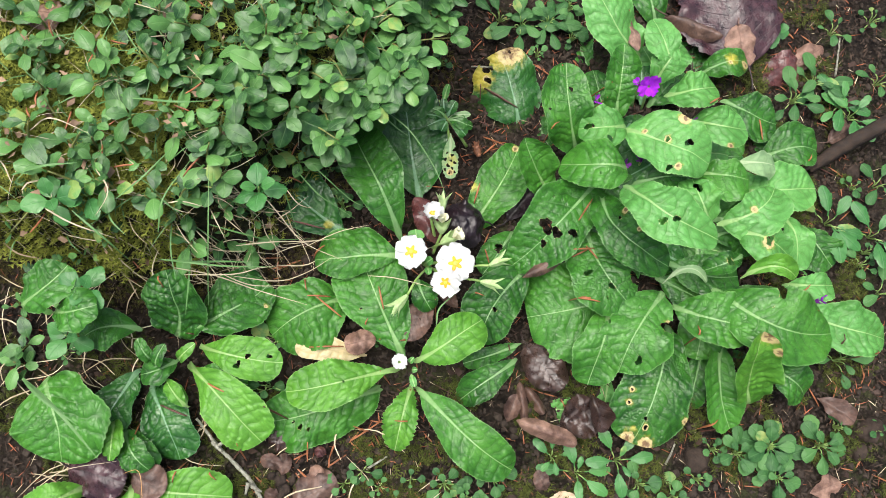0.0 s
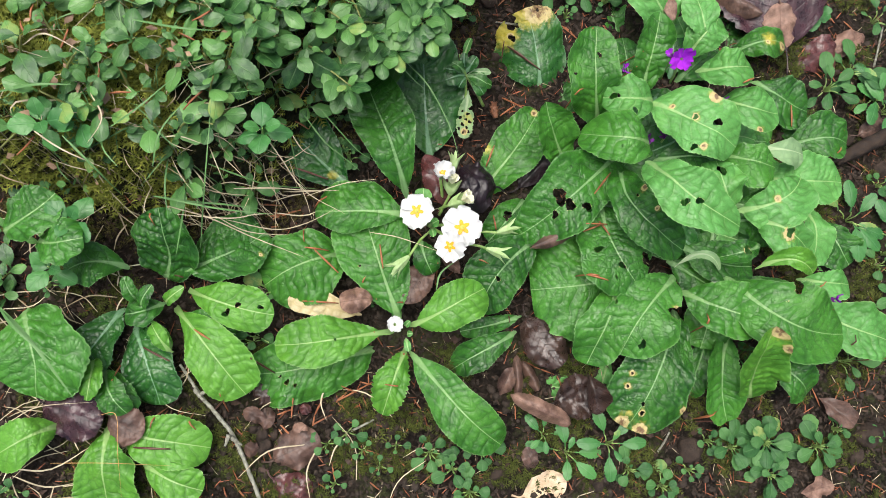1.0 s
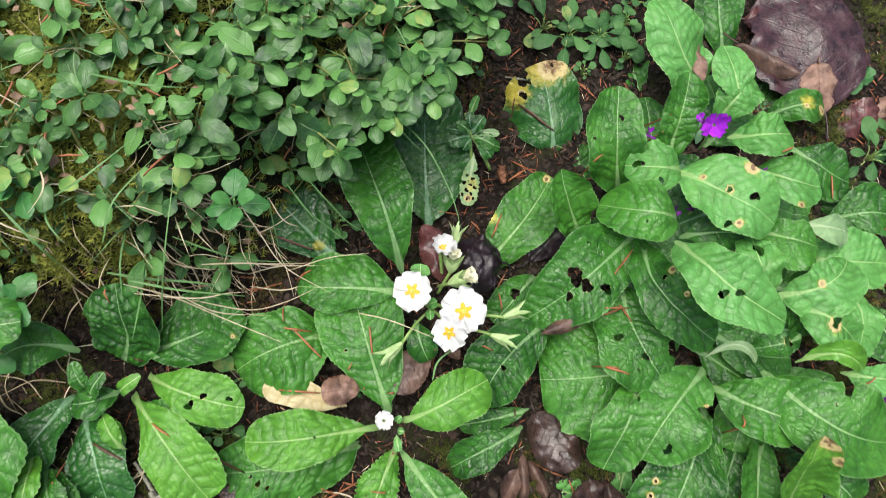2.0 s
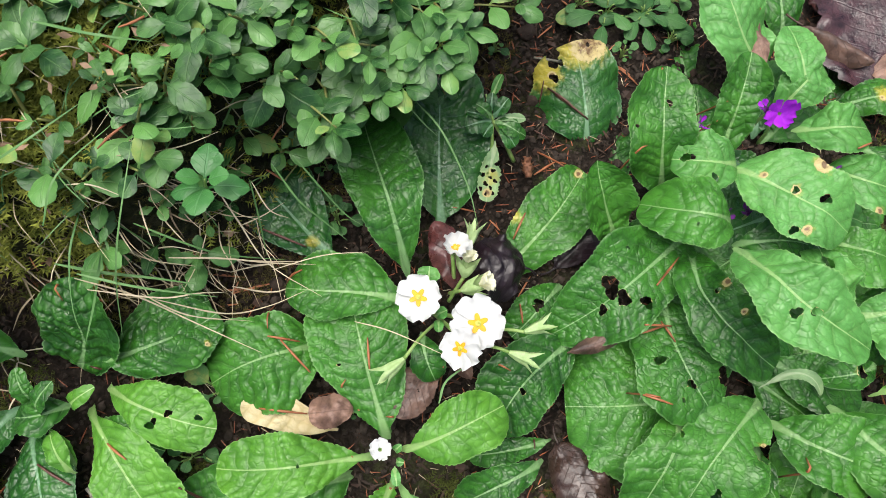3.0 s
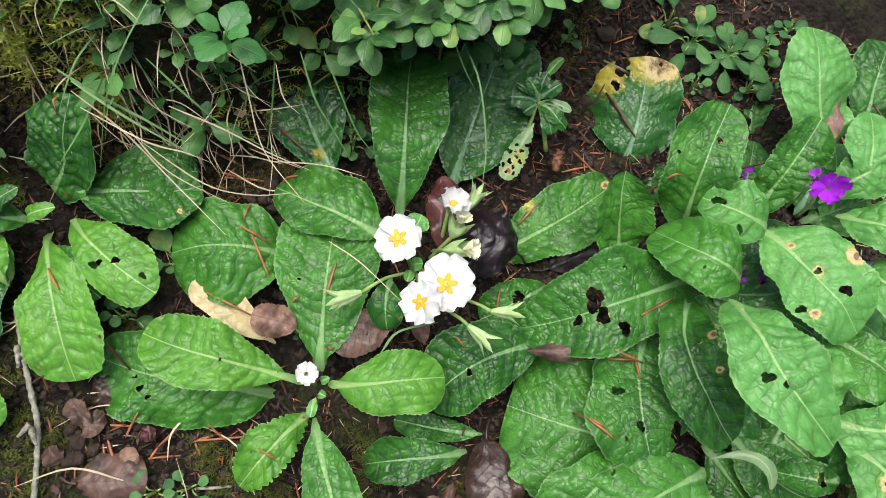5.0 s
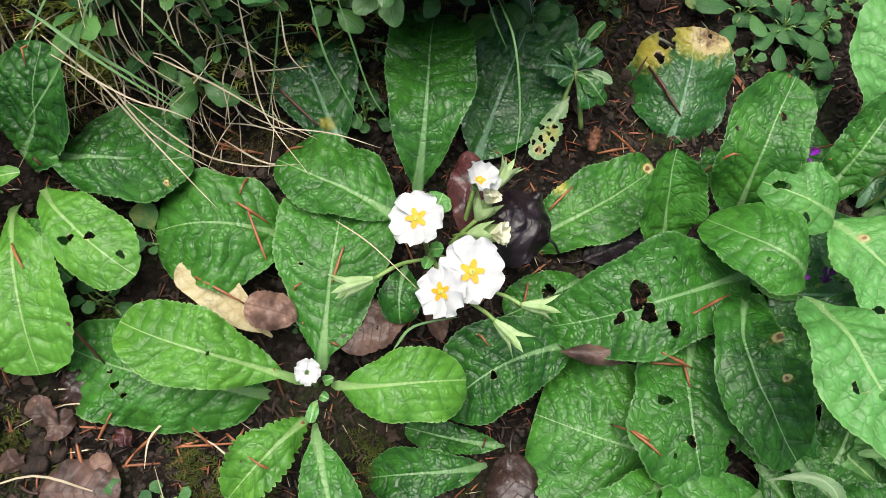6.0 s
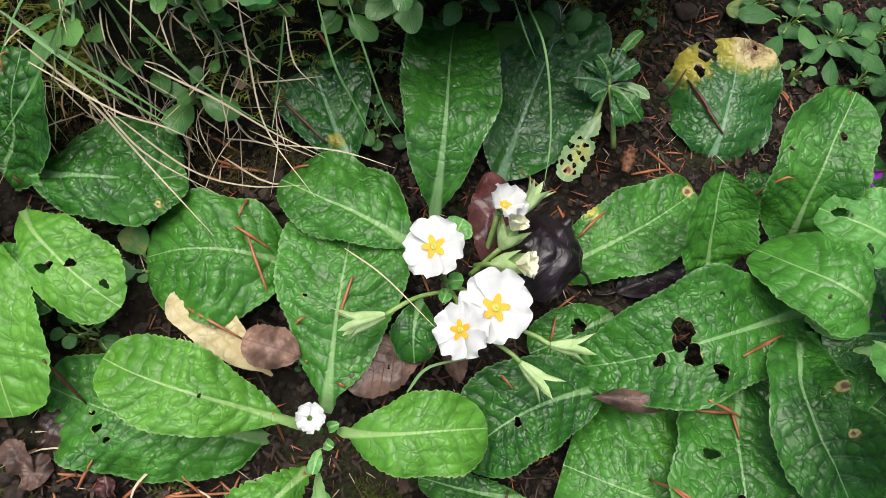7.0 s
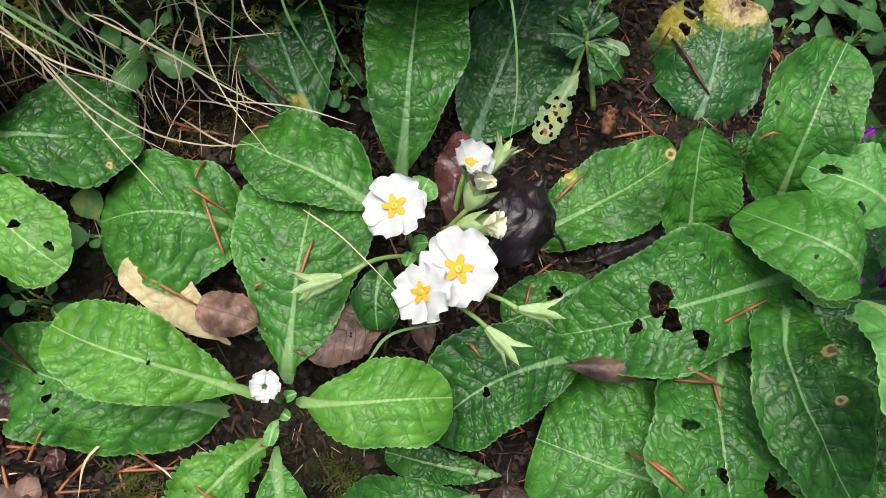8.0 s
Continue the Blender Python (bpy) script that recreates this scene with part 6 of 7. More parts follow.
def blade(points, width, material, label, fold=0.3):
    verts, faces = ribbon_data(points, width, 6, fold)
    return tagged(link_mesh("grass_blade", verts, faces, material), label, "grass", "grass blades")


STRAW_ORANGE = blades("orange_straw", (0.4, 0.22, 0.07), (0.55, 0.33, 0.13))
GREEN_LABEL, STRAW_LABEL = "long green grass blade hanging from the bank", "dry straw-coloured grass blade hanging from the bank"
blade(((-0.2088, 0.0952, 0.0900), (-0.1895, 0.0953, 0.0800), (-0.1662, 0.0973, 0.0700), (-0.1437, 0.0989, 0.0550)), 0.00177, GREEN_GRASS, GREEN_LABEL)
blade(((-0.1741, 0.1217, 0.0900), (-0.1525, 0.1178, 0.0750), (-0.1360, 0.1176, 0.0550), (-0.1067, 0.1234, 0.0300)), 0.00122, GREEN_GRASS, GREEN_LABEL)
blade(((-0.1127, 0.1662, 0.0800), (-0.0984, 0.1521, 0.0650), (-0.0871, 0.1466, 0.0500), (-0.0726, 0.1393, 0.0350)), 0.00109, GREEN_GRASS, GREEN_LABEL)
blade(((-0.1022, 0.1725, 0.0800), (-0.0901, 0.1632, 0.0650), (-0.0756, 0.1531, 0.0450), (-0.0645, 0.1492, 0.0350)), 0.00095, GREEN_GRASS, GREEN_LABEL)
blade(((-0.1257, 0.1584, 0.0700), (-0.1231, 0.1439, 0.0500), (-0.1189, 0.1242, 0.0300)), 0.00109, GREEN_GRASS, GREEN_LABEL)
blade(((-0.0448, 0.2223, 0.0600), (-0.0257, 0.2050, 0.0600), (-0.0071, 0.1787, 0.0500), (0.0028, 0.1553, 0.0450)), 0.00109, GREEN_GRASS, GREEN_LABEL)
blade(((-0.0490, 0.2198, 0.0600), (-0.0378, 0.2108, 0.0550), (-0.0287, 0.2073, 0.0450)), 0.00095, GREEN_GRASS, GREEN_LABEL)
blade(((-0.1866, 0.1029, 0.0900), (-0.1939, 0.0802, 0.0700), (-0.1982, 0.0572, 0.0600)), 0.00150, GREEN_GRASS, GREEN_LABEL)
blade(((-0.1880, 0.1134, 0.0900), (-0.1803, 0.0988, 0.0850), (-0.1811, 0.0903, 0.0800)), 0.00150, GREEN_GRASS, GREEN_LABEL)
blade(((-0.1999, 0.0899, 0.0850), (-0.1753, 0.0870, 0.0650), (-0.1490, 0.0789, 0.0450), (-0.1084, 0.0674, 0.0400)), 0.00099, STRAW, STRAW_LABEL)
blade(((-0.1707, 0.0883, 0.0700), (-0.1502, 0.0817, 0.0500), (-0.1203, 0.0849, 0.0300)), 0.00083, STRAW, STRAW_LABEL)
blade(((-0.1622, 0.0862, 0.0700), (-0.1320, 0.0859, 0.0450), (-0.1121, 0.0950, 0.0300), (-0.0907, 0.1082, 0.0300)), 0.00083, STRAW, STRAW_LABEL)
blade(((-0.1582, 0.1086, 0.0750), (-0.1337, 0.1146, 0.0600), (-0.1103, 0.1182, 0.0450), (-0.0882, 0.1225, 0.0350)), 0.00099, STRAW, STRAW_LABEL)
blade(((-0.1402, 0.1497, 0.0800), (-0.1274, 0.1346, 0.0700), (-0.1117, 0.1166, 0.0500), (-0.0813, 0.1042, 0.0350)), 0.00088, STRAW, STRAW_LABEL)
blade(((-0.1126, 0.1158, 0.0350), (-0.0851, 0.1286, 0.0340), (-0.0592, 0.1345, 0.0340)), 0.00066, STRAW, STRAW_LABEL)
blade(((-0.1246, 0.1575, 0.0700), (-0.1148, 0.1456, 0.0600), (-0.1050, 0.1443, 0.0500)), 0.00077, STRAW, STRAW_LABEL)
blade(((-0.1942, 0.0854, 0.0800), (-0.1602, 0.0874, 0.0700), (-0.1443, 0.0936, 0.0600), (-0.1331, 0.0972, 0.0500)), 0.00088, STRAW, STRAW_LABEL)
blade(((-0.0623, 0.0941, 0.0200), (-0.0384, 0.0904, 0.0300), (-0.0059, 0.0807, 0.0400)), 0.00072, STRAW, "dry straw across a primrose leaf")
blade(((-0.0057, 0.0537, 0.0100), (-0.0026, 0.0682, 0.0120), (0.0147, 0.0832, 0.0150)), 0.00150, GREEN_GRASS, "short green grass blade under the flowers")
blade(((-0.2954, 0.0088, 0.1000), (-0.2638, -0.0131, 0.1100), (-0.2377, -0.0459, 0.1000)), 0.00286, GREEN_GRASS, "broad pale grass blade across primrose leaves")
blade(((-0.2952, 0.0076, 0.1000), (-0.2734, -0.0049, 0.1150), (-0.2494, -0.0228, 0.1100)), 0.00204, GREEN_GRASS, "broad pale grass blade across primrose leaves")
blade(((-0.2892, 0.1421, 0.1500), (-0.2631, 0.1452, 0.1600), (-0.2436, 0.1490, 0.1550)), 0.00204, GREEN_GRASS, "green grass blade in the turf")
blade(((-0.2140, 0.1970, 0.1500), (-0.1790, 0.1900, 0.1600), (-0.1577, 0.1948, 0.1500)), 0.00150, GREEN_GRASS, "green grass blade in the turf")
blade(((-0.2224, 0.1283, 0.1400), (-0.2021, 0.1399, 0.1500), (-0.1841, 0.1640, 0.1450)), 0.00136, GREEN_GRASS, "green grass blade in the turf")
blade(((-0.1961, 0.1073, 0.1300), (-0.1901, 0.1294, 0.1400), (-0.1758, 0.1609, 0.1300)), 0.00122, GREEN_GRASS, "green grass blade in the turf")
blade(((-0.1842, 0.0660, 0.0500), (-0.1644, 0.0993, 0.1200), (-0.1609, 0.1548, 0.1400)), 0.00116, GREEN_GRASS, "green grass blade in the turf")
blade(((-0.2517, 0.1200, 0.1400), (-0.2319, 0.1022, 0.1300), (-0.2265, 0.0924, 0.1000)), 0.00150, GREEN_GRASS, "green grass blade in the turf")
blade(((-0.1859, 0.0899, 0.1100), (-0.1582, 0.0886, 0.1000), (-0.1267, 0.0913, 0.0800)), 0.00136, GREEN_GRASS, GREEN_LABEL)
blade(((-0.2803, 0.1736, 0.1500), (-0.2616, 0.1784, 0.1600), (-0.2407, 0.1717, 0.1500)), 0.00110, STRAW, "dry straw in the turf")
blade(((-0.2738, 0.1236, 0.1400), (-0.2502, 0.1109, 0.1400), (-0.2294, 0.1049, 0.1200)), 0.00110, STRAW, "dry straw in the turf")
blade(((-0.2383, 0.1495, 0.1400), (-0.2237, 0.1305, 0.1500), (-0.2414, 0.1164, 0.1300)), 0.00099, STRAW, "dry straw in the turf")
blade(((-0.2811, -0.0650, 0.0900), (-0.2589, -0.0532, 0.1000), (-0.2333, -0.0494, 0.0800)), 0.00066, STRAW, "dry straw across green leaves")
blade(((-0.2324, -0.0589, 0.0700), (-0.2187, -0.0574, 0.0750), (-0.2159, -0.0825, 0.0700), (-0.2127, -0.1144, 0.0600)), 0.00044, STRAW_ORANGE, "thin orange dry stem across green leaves")
blade(((-0.2651, -0.0957, 0.0600), (-0.2218, -0.0906, 0.0700), (-0.1816, -0.0922, 0.0500)), 0.00044, STRAW_ORANGE, "thin orange dry stem across green leaves")

rng = random.Random(21)


def tuft(name, label, material, count, box, length, width, hang, category, seed):
    """Many loose blades as one tangle."""
    r = random.Random(seed)
    verts, faces = [], []
    while count:
        x, y = r.uniform(box[0], box[1]), r.uniform(box[2], box[3])
        d = bank_distance(x, y)
        if hang and not -0.012 < d < 0.03:
            continue
        if not hang and d < 0:
            continue
        count -= 1
        z = land(x, y)[0] + r.uniform(0.0, 0.014)
        a = r.uniform(0, 6.28) if not hang else r.gauss(-0.6, 0.6)
        L = r.uniform(*length)
        e = Vector((math.cos(a), math.sin(a), 0)) * L
        drop = -L * r.uniform(0.0, 0.3) if hang else r.uniform(-0.1, 0.3) * L
        side = Vector((-e.y, e.x, 0)) * r.uniform(-0.1, 0.1)
        p = Vector((x, y, z))
        low = land(x + e.x, y + e.y)[0] + 0.01
        end = p + e + Vector((0, 0, drop))
        end.z = max(end.z, low)
        v, f = ribbon_data((p, (p + end) / 2 + side + Vector((0, 0, 0.004)), end), width * r.uniform(0.6, 1.3), 4)
        k = len(verts)
        verts += v
        faces += [tuple(q + k for q in fc) for fc in f]
    return tagged(link_mesh(name, verts, faces, material), label, category, kind="stuff")


tuft("dry_grass", "tangle of dry straw hanging from the turf edge", STRAW, 75, (-0.23, -0.12, 0.09, 0.15), (0.012, 0.045), 0.0007, True, "dry grass", 1)
tuft("dry_grass", "tangle of old brown straw under the turf edge", STRAW_DARK, 12, (-0.34, -0.1, 0.08, 0.2), (0.015, 0.04), 0.0009, True, "dry grass", 2)
tuft("dry_grass", "loose dry straw among turf leaves", STRAW, 200, (-0.36, 0.0, 0.1, 0.4), (0.012, 0.04), 0.0006, False, "dry grass", 3)
tuft("grass", "thin green grass blades among turf leaves", GREEN_GRASS, 300, (-0.38, -0.03, 0.1, 0.42), (0.015, 0.05), 0.001, False, "grass", 4)


def moss_patch(label, material, count, inside, size, seed):
    """Tiny feathery fronds, joined."""
    r = random.Random(seed)
    verts, faces = [], []
    while count:
        x, y = r.uniform(-0.42, 0.45), r.uniform(-0.2, 0.44)
        if not inside(x, y, r):
            continue
        count -= 1
        z = land(x, y)[0] - 0.001
        a, L = r.uniform(0, 6.28), r.uniform(*size)
        d = Vector((math.cos(a), math.sin(a), r.uniform(0.4, 1.6))).normalized()
        s = d.cross(Vector((0, 0, 1))).normalized() if abs(d.z) < 0.99 else Vector((1, 0, 0))
        b = Vector((x, y, z))
        k = len(verts)
        w = L * 0.05
        verts += [b - s * w, b + s * w, b + d * L]
        faces.append((k, k + 1, k + 2))
        for m in range(3):
            for g in (-1, 1):
                c = b + d * L * (0.25 + 0.24 * m)
                t = c + (s * g * 0.75 + d * 0.65).normalized() * L * (0.42 - 0.09 * m)
                k = len(verts)
                verts += [c - d * L * 0.05, c + d * L * 0.09, t]
                faces.append((k, k + 1, k + 2))
    return tagged(link_mesh("moss", verts, faces, material, smooth=False), label, "moss", kind="stuff")


moss_patch("yellow-green moss cushions in the turf", MOSS, 19000, lambda x, y, r: bank_distance(x, y) > -0.005 and (x < -0.2 or r.random() < 0.16) and noise.noise((x * 26, y * 26, 7)) > -0.25, (0.008, 0.018), 1)
moss_patch("brown and olive moss on the bank's edge", MOSS_BROWN, 4200, lambda x, y, r: -0.035 < bank_distance(x, y) < 0.03, (0.004, 0.010), 2)
moss_patch("thin green moss on bare soil", MOSS_SOIL, 15000, lambda x, y, r: bank_distance(x, y) < -0.01 and (y < 0.01 or x > 0.26 or x < -0.22) and noise.noise((x * 30, y * 30, 3)) > 0.06 and x < 0.4, (0.004, 0.013), 3)

# ---- litter: needles, crumbs ----
from mathutils.bvhtree import BVHTree  # noqa: E402

bpy.context.view_layer.update()
tree_verts, tree_faces = [], []
for o in LEAVES:
    k = len(tree_verts)
    tree_verts += [o.matrix_world @ v.co for v in o.data.vertices]
    tree_faces += [tuple(q + k for q in p.vertices) for p in o.data.polygons]
cover = BVHTree.FromPolygons(tree_verts, tree_faces)


def top_of(x, y):
    """The height of what lies uppermost at a place: a leaf or the ground."""
    hit = cover.ray_cast(Vector((x, y, 0.3)), Vector((0, 0, -1)))
    z = land(x, y)[0]
    return max(z, hit[0].z) if hit[0] else z


def needle(a, b, material, label, width=0.00075):
    pa = Vector((a[0], a[1], top_of(a[0], a[1]) + 0.0012))
    pb = Vector((b[0], b[1], top_of(b[0], b[1]) + 0.0012))
    mid = (pa + pb) / 2
    mid.z = max(mid.z, top_of(mid.x, mid.y) + 0.001) + 0.0006
    ob = tube("needle", (pa, mid, pb), (width * 0.6, width, width * 0.5), material, None, 5, 3)
    return tagged(ob, label, "needle", "fallen needles")


ON_LEAF, ON_SOIL = "dry orange-brown spruce needle on a leaf", "dry red-brown spruce needle on soil"
for a, b in (((0.0283, 0.1677, 0.0000), (0.0339, 0.1862, 0.0000)), ((0.1154, 0.1422, 0.0000), (0.1293, 0.1629, 0.0000)), ((0.1235, 0.1225, 0.0000), (0.1321, 0.1106, 0.0000)), ((-0.0499, 0.0674, 0.0100), (-0.0541, 0.0863, 0.0100)), ((0.0412, 0.1124, -0.0200), (0.0377, 0.1244, -0.0200)), ((0.1084, 0.0764, 0.0000), (0.1227, 0.0759, 0.0000)), ((-0.1116, 0.0357, 0.0100), (-0.0830, 0.0366, 0.0100)), ((-0.1137, 0.0785, 0.0100), (-0.0956, 0.0784, 0.0100)), ((-0.1061, 0.0776, 0.0100), (-0.0855, 0.0610, 0.0100)), ((-0.1140, 0.1147, 0.0000), (-0.1010, 0.1217, 0.0000)), ((-0.0702, 0.0497, -0.0100), (-0.0529, 0.0427, -0.0100)), ((0.0376, 0.2177, -0.0200), (0.0522, 0.2301, -0.0200)), ((0.0373, 0.2354, -0.0200), (0.0557, 0.2214, -0.0200)), ((-0.1868, 0.0057, 0.0200), (-0.1728, -0.0008, 0.0200)), ((0.3048, 0.2563, -0.0500), (0.3077, 0.2375, -0.0500)), ((0.2340, 0.2475, 0.0000), (0.2436, 0.2535, 0.0000)), ((0.1104, 0.1173, -0.0200), (0.1301, 0.1205, -0.0200)), ((0.1109, 0.1130, -0.0200), (0.1258, 0.1201, -0.0200)), ((0.1127, 0.0759, 0.0000), (0.1306, 0.0728, 0.0000)), ((0.2112, 0.0388, -0.0300), (0.2131, 0.0535, -0.0300))):
    needle(a, b, NEEDLE, ON_LEAF, 0.0009)
for a, b in (((-0.1345, 0.1449, 0.0000), (-0.1021, 0.1374, 0.0000)), ((0.0391, 0.2806, 0.0000), (0.0635, 0.2653, 0.0000)), ((0.0451, 0.2759, 0.0000), (0.0702, 0.2619, 0.0000)), ((-0.2238, -0.0111, 0.0500), (-0.2031, -0.0196, 0.0500)), ((-0.2200, -0.0848, 0.0400), (-0.1928, -0.0837, 0.0400)), ((-0.1420, -0.0120, 0.0000), (-0.1282, -0.0230, 0.0000))):
    needle(a, b, DARK_NEEDLE, "dark dead needle lying on a leaf", 0.001)
for a, b in (((-0.0802, -0.0430, 0.0000), (-0.0521, -0.0249, 0.0000)), ((-0.0809, -0.0446, 0.0000), (-0.0689, -0.0314, 0.0000)), ((-0.0957, -0.0554, 0.0000), (-0.0892, -0.0401, 0.0000)), ((-0.1239, -0.0560, 0.0000), (-0.1121, -0.0504, 0.0000)), ((-0.1129, -0.0578, 0.0000), (-0.1117, -0.0415, 0.0000)), ((-0.0966, -0.0627, 0.0000), (-0.0818, -0.0530, 0.0000)), ((-0.0956, -0.0632, 0.0000), (-0.0956, -0.0547, 0.0000)), ((-0.1207, -0.0635, 0.0000), (-0.1108, -0.0731, 0.0000)), ((-0.1422, -0.0614, 0.0000), (-0.1345, -0.0639, 0.0000)), ((-0.0781, -0.0538, 0.0000), (-0.0718, -0.0408, 0.0000)), ((-0.1526, 0.1037, 0.0000), (-0.1346, 0.1079, 0.0000)), ((-0.1619, 0.1121, 0.0000), (-0.1407, 0.1144, 0.0000)), ((-0.1468, 0.1028, 0.0000), (-0.1215, 0.1142, 0.0000))):
    needle(a, b, NEEDLE, "long red-brown dead needle on soil", 0.0009)

rng = random.Random(33)
made = 0
while made < 230:
    x, y = rng.uniform(-0.28, 0.42), rng.uniform(-0.15, 0.36)
    if bank_distance(x, y) > -0.004 or top_of(x, y) > land(x, y)[0] + 0.004:
        continue
    a, L = rng.uniform(0, 6.28), rng.uniform(0.008, 0.019)
    needle((x, y), (x + L * math.cos(a), y + L * math.sin(a)), NEEDLE if rng.random() < 0.7 else DARK_NEEDLE, ON_SOIL, 0.0007)
    made += 1
made = 0
while made < 36:
    x, y = rng.uniform(-0.34, 0.0), rng.uniform(0.1, 0.38)
    if bank_distance(x, y) < 0.0:
        continue
    a, L = rng.uniform(0, 6.28), rng.uniform(0.01, 0.018)
    z = land(x, y)[0] + rng.uniform(0.012, 0.03)
    v, f = tube_data(((x, y, z), (x + L / 2 * math.cos(a), y + L / 2 * math.sin(a), z + 0.001), (x + L * math.cos(a), y + L * math.sin(a), z + rng.uniform(-0.004, 0.004))), (0.0006, 0.0008, 0.0004), 5, 3)
    tagged(link_mesh("needle", v, f, NEEDLE), "dry orange-brown spruce needle caught in turf", "needle", "fallen needles")
    made += 1


def crumbs(label, material, count, size, seed):
    r = random.Random(seed)
    verts, faces = [], []
    corner = [Vector(c) for c in ((1, 0, 0), (-1, 0, 0), (0, 1, 0), (0, -1, 0), (0, 0, 1), (0, 0, -1))]
    face = [(0, 2, 4), (2, 1, 4), (1, 3, 4), (3, 0, 4), (2, 0, 5), (1, 2, 5), (3, 1, 5), (0, 3, 5)]
    while count:
        x, y = r.uniform(-0.42, 0.46), r.uniform(-0.2, 0.42)
        if bank_distance(x, y) > 0.0:
            continue
        count -= 1
        s = r.uniform(*size) * (1 if r.random() < 0.9 else 1.8)
        z = land(x, y)[0] + s * 0.2
        turn = Euler((r.uniform(0, 6), r.uniform(0, 6), r.uniform(0, 6))).to_matrix()
        k = len(verts)
        mid = [(0, 2), (2, 1), (1, 3), (3, 0), (0, 4), (2, 4), (1, 4), (3, 4)]
        pts = [c * r.uniform(0.7, 1.2) for c in corner]
        pts += [(pts[a] + pts[b]) * r.uniform(0.6, 0.78) for a, b in mid]
        verts += [Vector((x, y, z)) + turn @ p * s for p in pts]
        fs = [(0, 6, 10), (6, 2, 11), (10, 11, 4), (6, 11, 10), (2, 7, 11), (7, 1, 12), (11, 12, 4), (7, 12, 11), (1, 8, 12), (8, 3, 13), (12, 13, 4), (8, 13, 12), (3, 9, 13), (9, 0, 10), (13, 10, 4), (9, 10, 13), (2, 6, 5), (6, 0, 5), (1, 7, 5), (7, 2, 5), (3, 8, 5), (8, 1, 5), (0, 9, 5), (9, 3, 5)]
        faces += [tuple(q + k for q in fc) for fc in fs]
    return tagged(link_mesh("soil_crumbs", verts, faces, material, smooth=False), label, "soil", kind="stuff")


crumbs("loose dark crumbs of damp soil", CRUMB, 20000, (0.0005, 0.0024), 1)


def litter(label, material, count, length, width, seed):
    """Fine bits of rotted leaf, stalk and needle on the soil."""
    r = random.Random(seed)
    verts, faces = [], []
    while count:
        x, y = r.uniform(-0.42, 0.46), r.uniform(-0.2, 0.42)
        if bank_distance(x, y) > 0.004 or noise.noise((x * 22, y * 22, seed)) < -0.15:
            continue
        count -= 1
        a, L, w = r.uniform(0, 6.28), r.uniform(*length), r.uniform(*width)
        d = Vector((math.cos(a), math.sin(a), r.uniform(-0.15, 0.25)))
        s = Vector((-d.y, d.x, r.uniform(-0.8, 0.8))).normalized()
        b = Vector((x, y, land(x, y)[0] + 0.0012))
        k = len(verts)
        verts += [b - s * w * 0.4, b + s * w * 0.4, b + d * L * 0.5 + s * w * 0.6 + Vector((0, 0, w * 0.4)), b + d * L * 0.5 - s * w * 0.5 + Vector((0, 0, w * 0.4)), b + d * L]
        faces += [(k, k + 1, k + 2, k + 3), (k + 3, k + 2, k + 4)]
    return tagged(link_mesh("litter", verts, faces, material, smooth=False), label, "plant litter", kind="stuff")


litter("fine dark rotted plant bits on soil", LITTER, 8000, (0.003, 0.010), (0.0006, 0.0016), 1)
litter("reddish broken needles on soil", NEEDLE_BITS, 3200, (0.004, 0.012), (0.0005, 0.0009), 2)
litter("fine pale straw bits on soil", STRAW, 900, (0.004, 0.014), (0.0003, 0.0007), 4)
litter("flakes of brown dead leaf on soil", FLAKE, 600, (0.003, 0.009), (0.002, 0.006), 3)


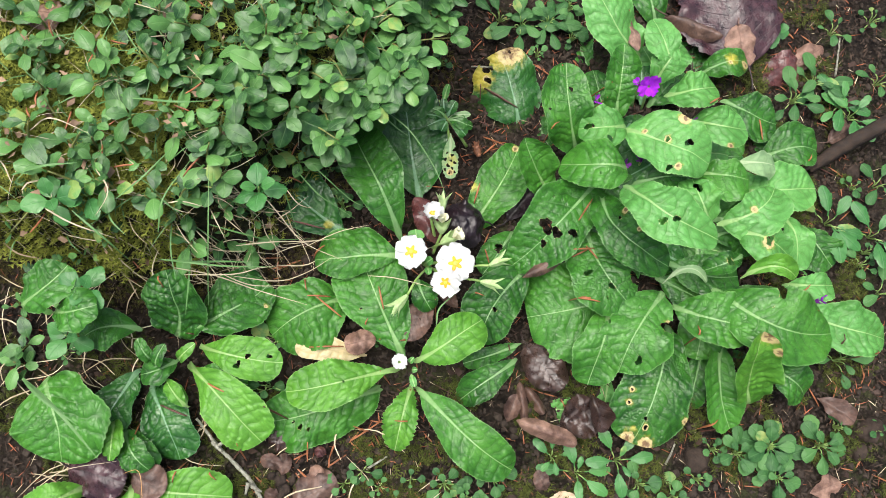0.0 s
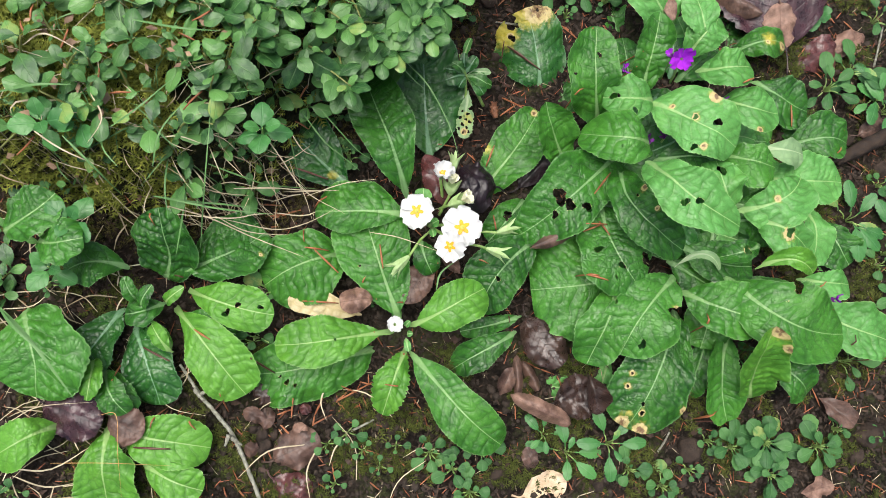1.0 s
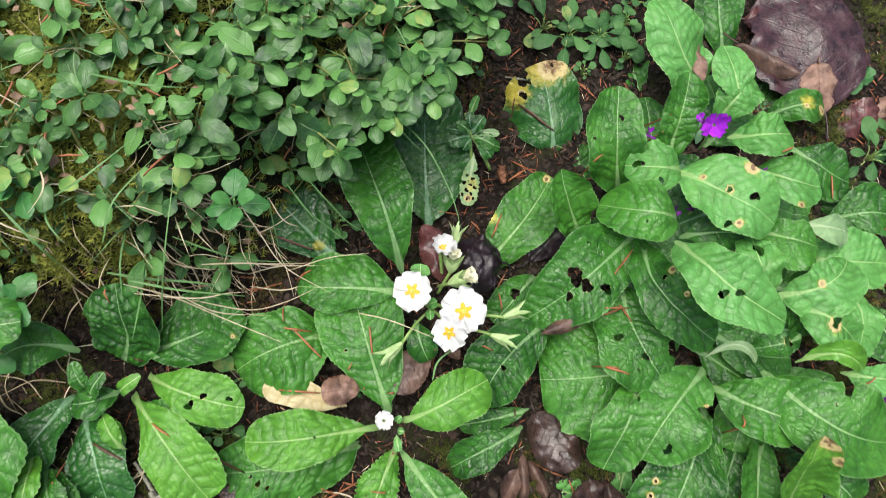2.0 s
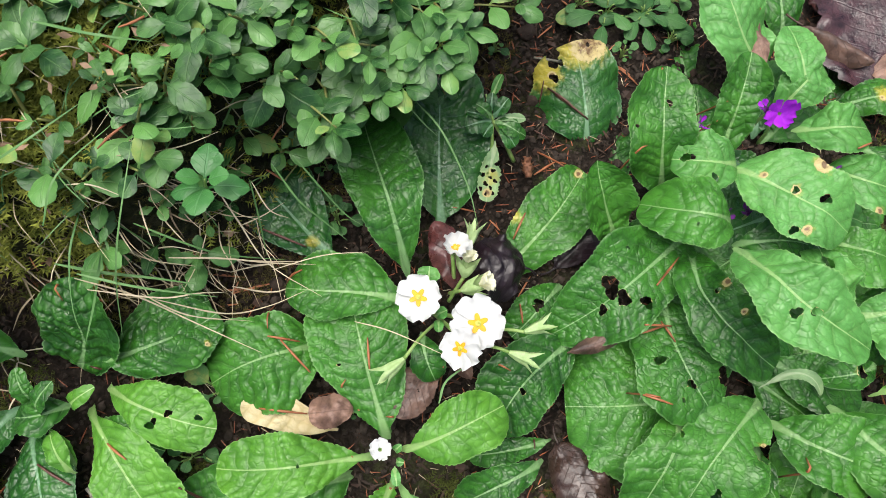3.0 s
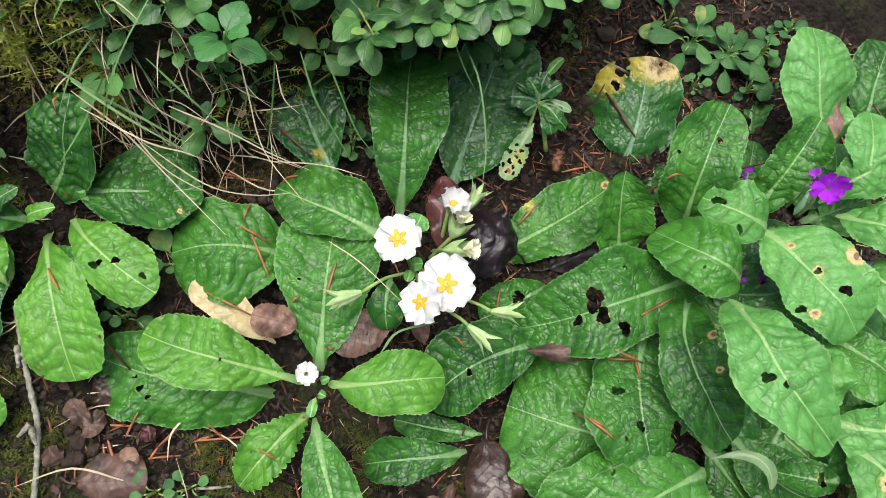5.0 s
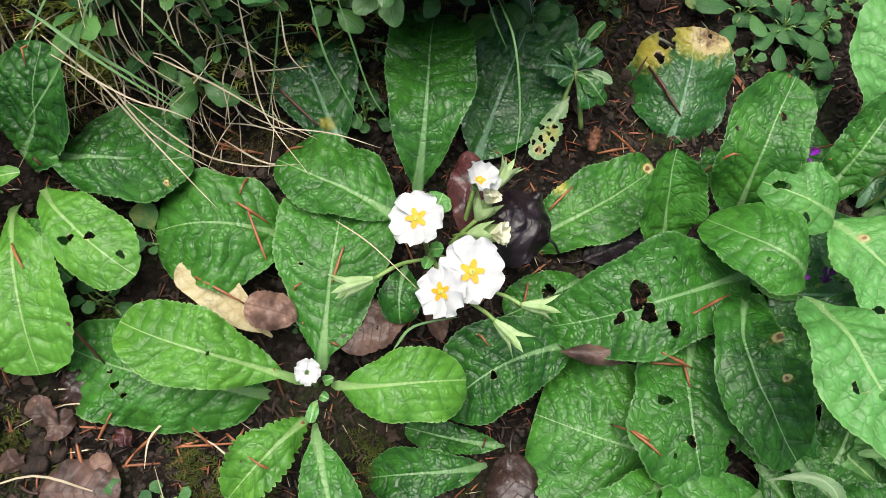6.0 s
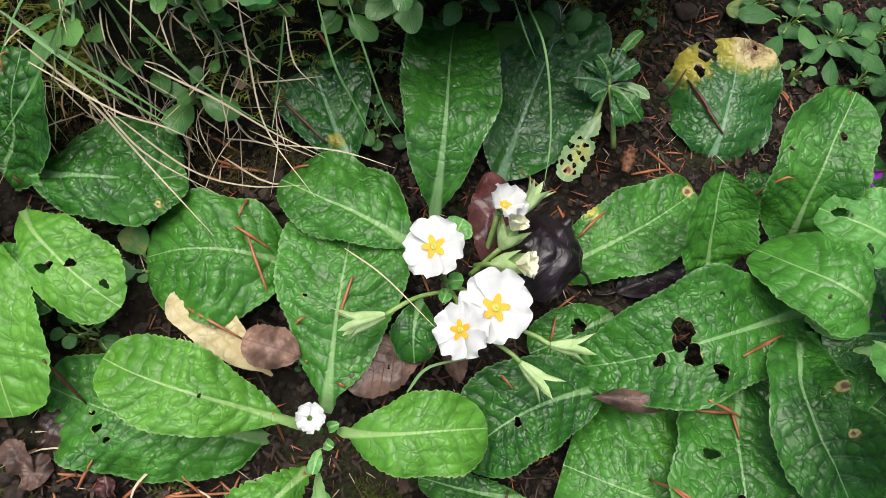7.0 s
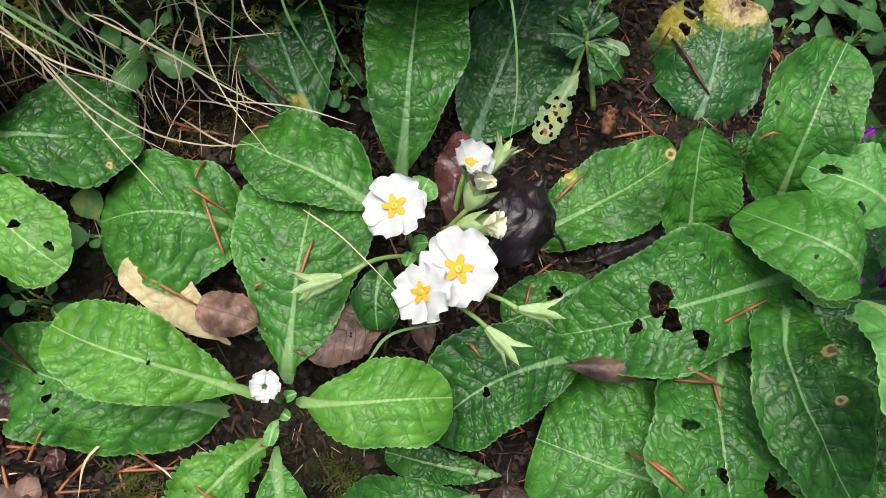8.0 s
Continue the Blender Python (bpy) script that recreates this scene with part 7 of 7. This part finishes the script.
def turf_scraps(label, material, count, size, seed):
    """Bits of dead leaf caught among the turf's leaves."""
    r = random.Random(seed)
    verts, faces = [], []
    while count:
        x, y = r.uniform(-0.36, 0.01), r.uniform(0.1, 0.42)
        if bank_distance(x, y) < 0.0:
            continue
        count -= 1
        L, a = r.uniform(*size), r.uniform(0, 6.28)
        d = Vector((math.cos(a), math.sin(a), r.uniform(-0.4, 0.4)))
        s = Vector((-d.y, d.x, r.uniform(-0.5, 0.5))) * r.uniform(0.3, 0.6)
        b = Vector((x, y, land(x, y)[0] + r.uniform(0.006, 0.026)))
        k = len(verts)
        verts += [b, b + d * L * 0.4 + s * L * 0.6, b + d * L, b + d * L * 0.6 - s * L * 0.6, b + d * L * 0.5 + Vector((0, 0, 0.15 * L))]
        faces += [(k, k + 4, k + 1), (k + 1, k + 4, k + 2), (k + 2, k + 4, k + 3), (k + 3, k + 4, k)]
    return tagged(link_mesh("litter", verts, faces, material), label, "plant litter", kind="stuff")


SCRAPS = blades("turf_scraps", (0.05, 0.025, 0.02), (0.4, 0.27, 0.17), 0.6)
turf_scraps("brown bits of dead leaf caught in turf", SCRAPS, 260, (0.003, 0.01), 5)


def loose_straw(label, count, box, seed):
    """Dry blades lying on the bed, one tangle."""
    r = random.Random(seed)
    verts, faces = [], []
    for _ in range(count):
        x, y = r.uniform(box[0], box[1]), r.uniform(box[2], box[3])
        a, L = r.uniform(0, 6.28), r.uniform(0.02, 0.06)
        pts = [Vector((x + L * u * math.cos(a + 0.6 * u), y + L * u * math.sin(a + 0.6 * u), 0)) for u in (0, 0.5, 1)]
        for p in pts:
            p.z = land(p.x, p.y)[0] + r.uniform(0.003, 0.014)
        v, f = ribbon_data(pts, r.uniform(0.0007, 0.0013), 4)
        k = len(verts)
        verts += v
        faces += [tuple(q + k for q in fc) for fc in f]
    return tagged(link_mesh("dry_grass", verts, faces, STRAW), label, "dry grass", kind="stuff")


loose_straw("loose dry straw round the small primrose", 70, (-0.31, -0.2, -0.14, -0.03), 1)
loose_straw("a few dry straws on bare soil", 12, (-0.2, 0.02, -0.13, -0.03), 2)
loose_straw("pale dry straw over the mossy edge", 45, (-0.32, -0.14, 0.08, 0.15), 5)
loose_straw("loose dry straw at the foot of the bank", 40, (-0.36, -0.24, -0.02, 0.1), 3)
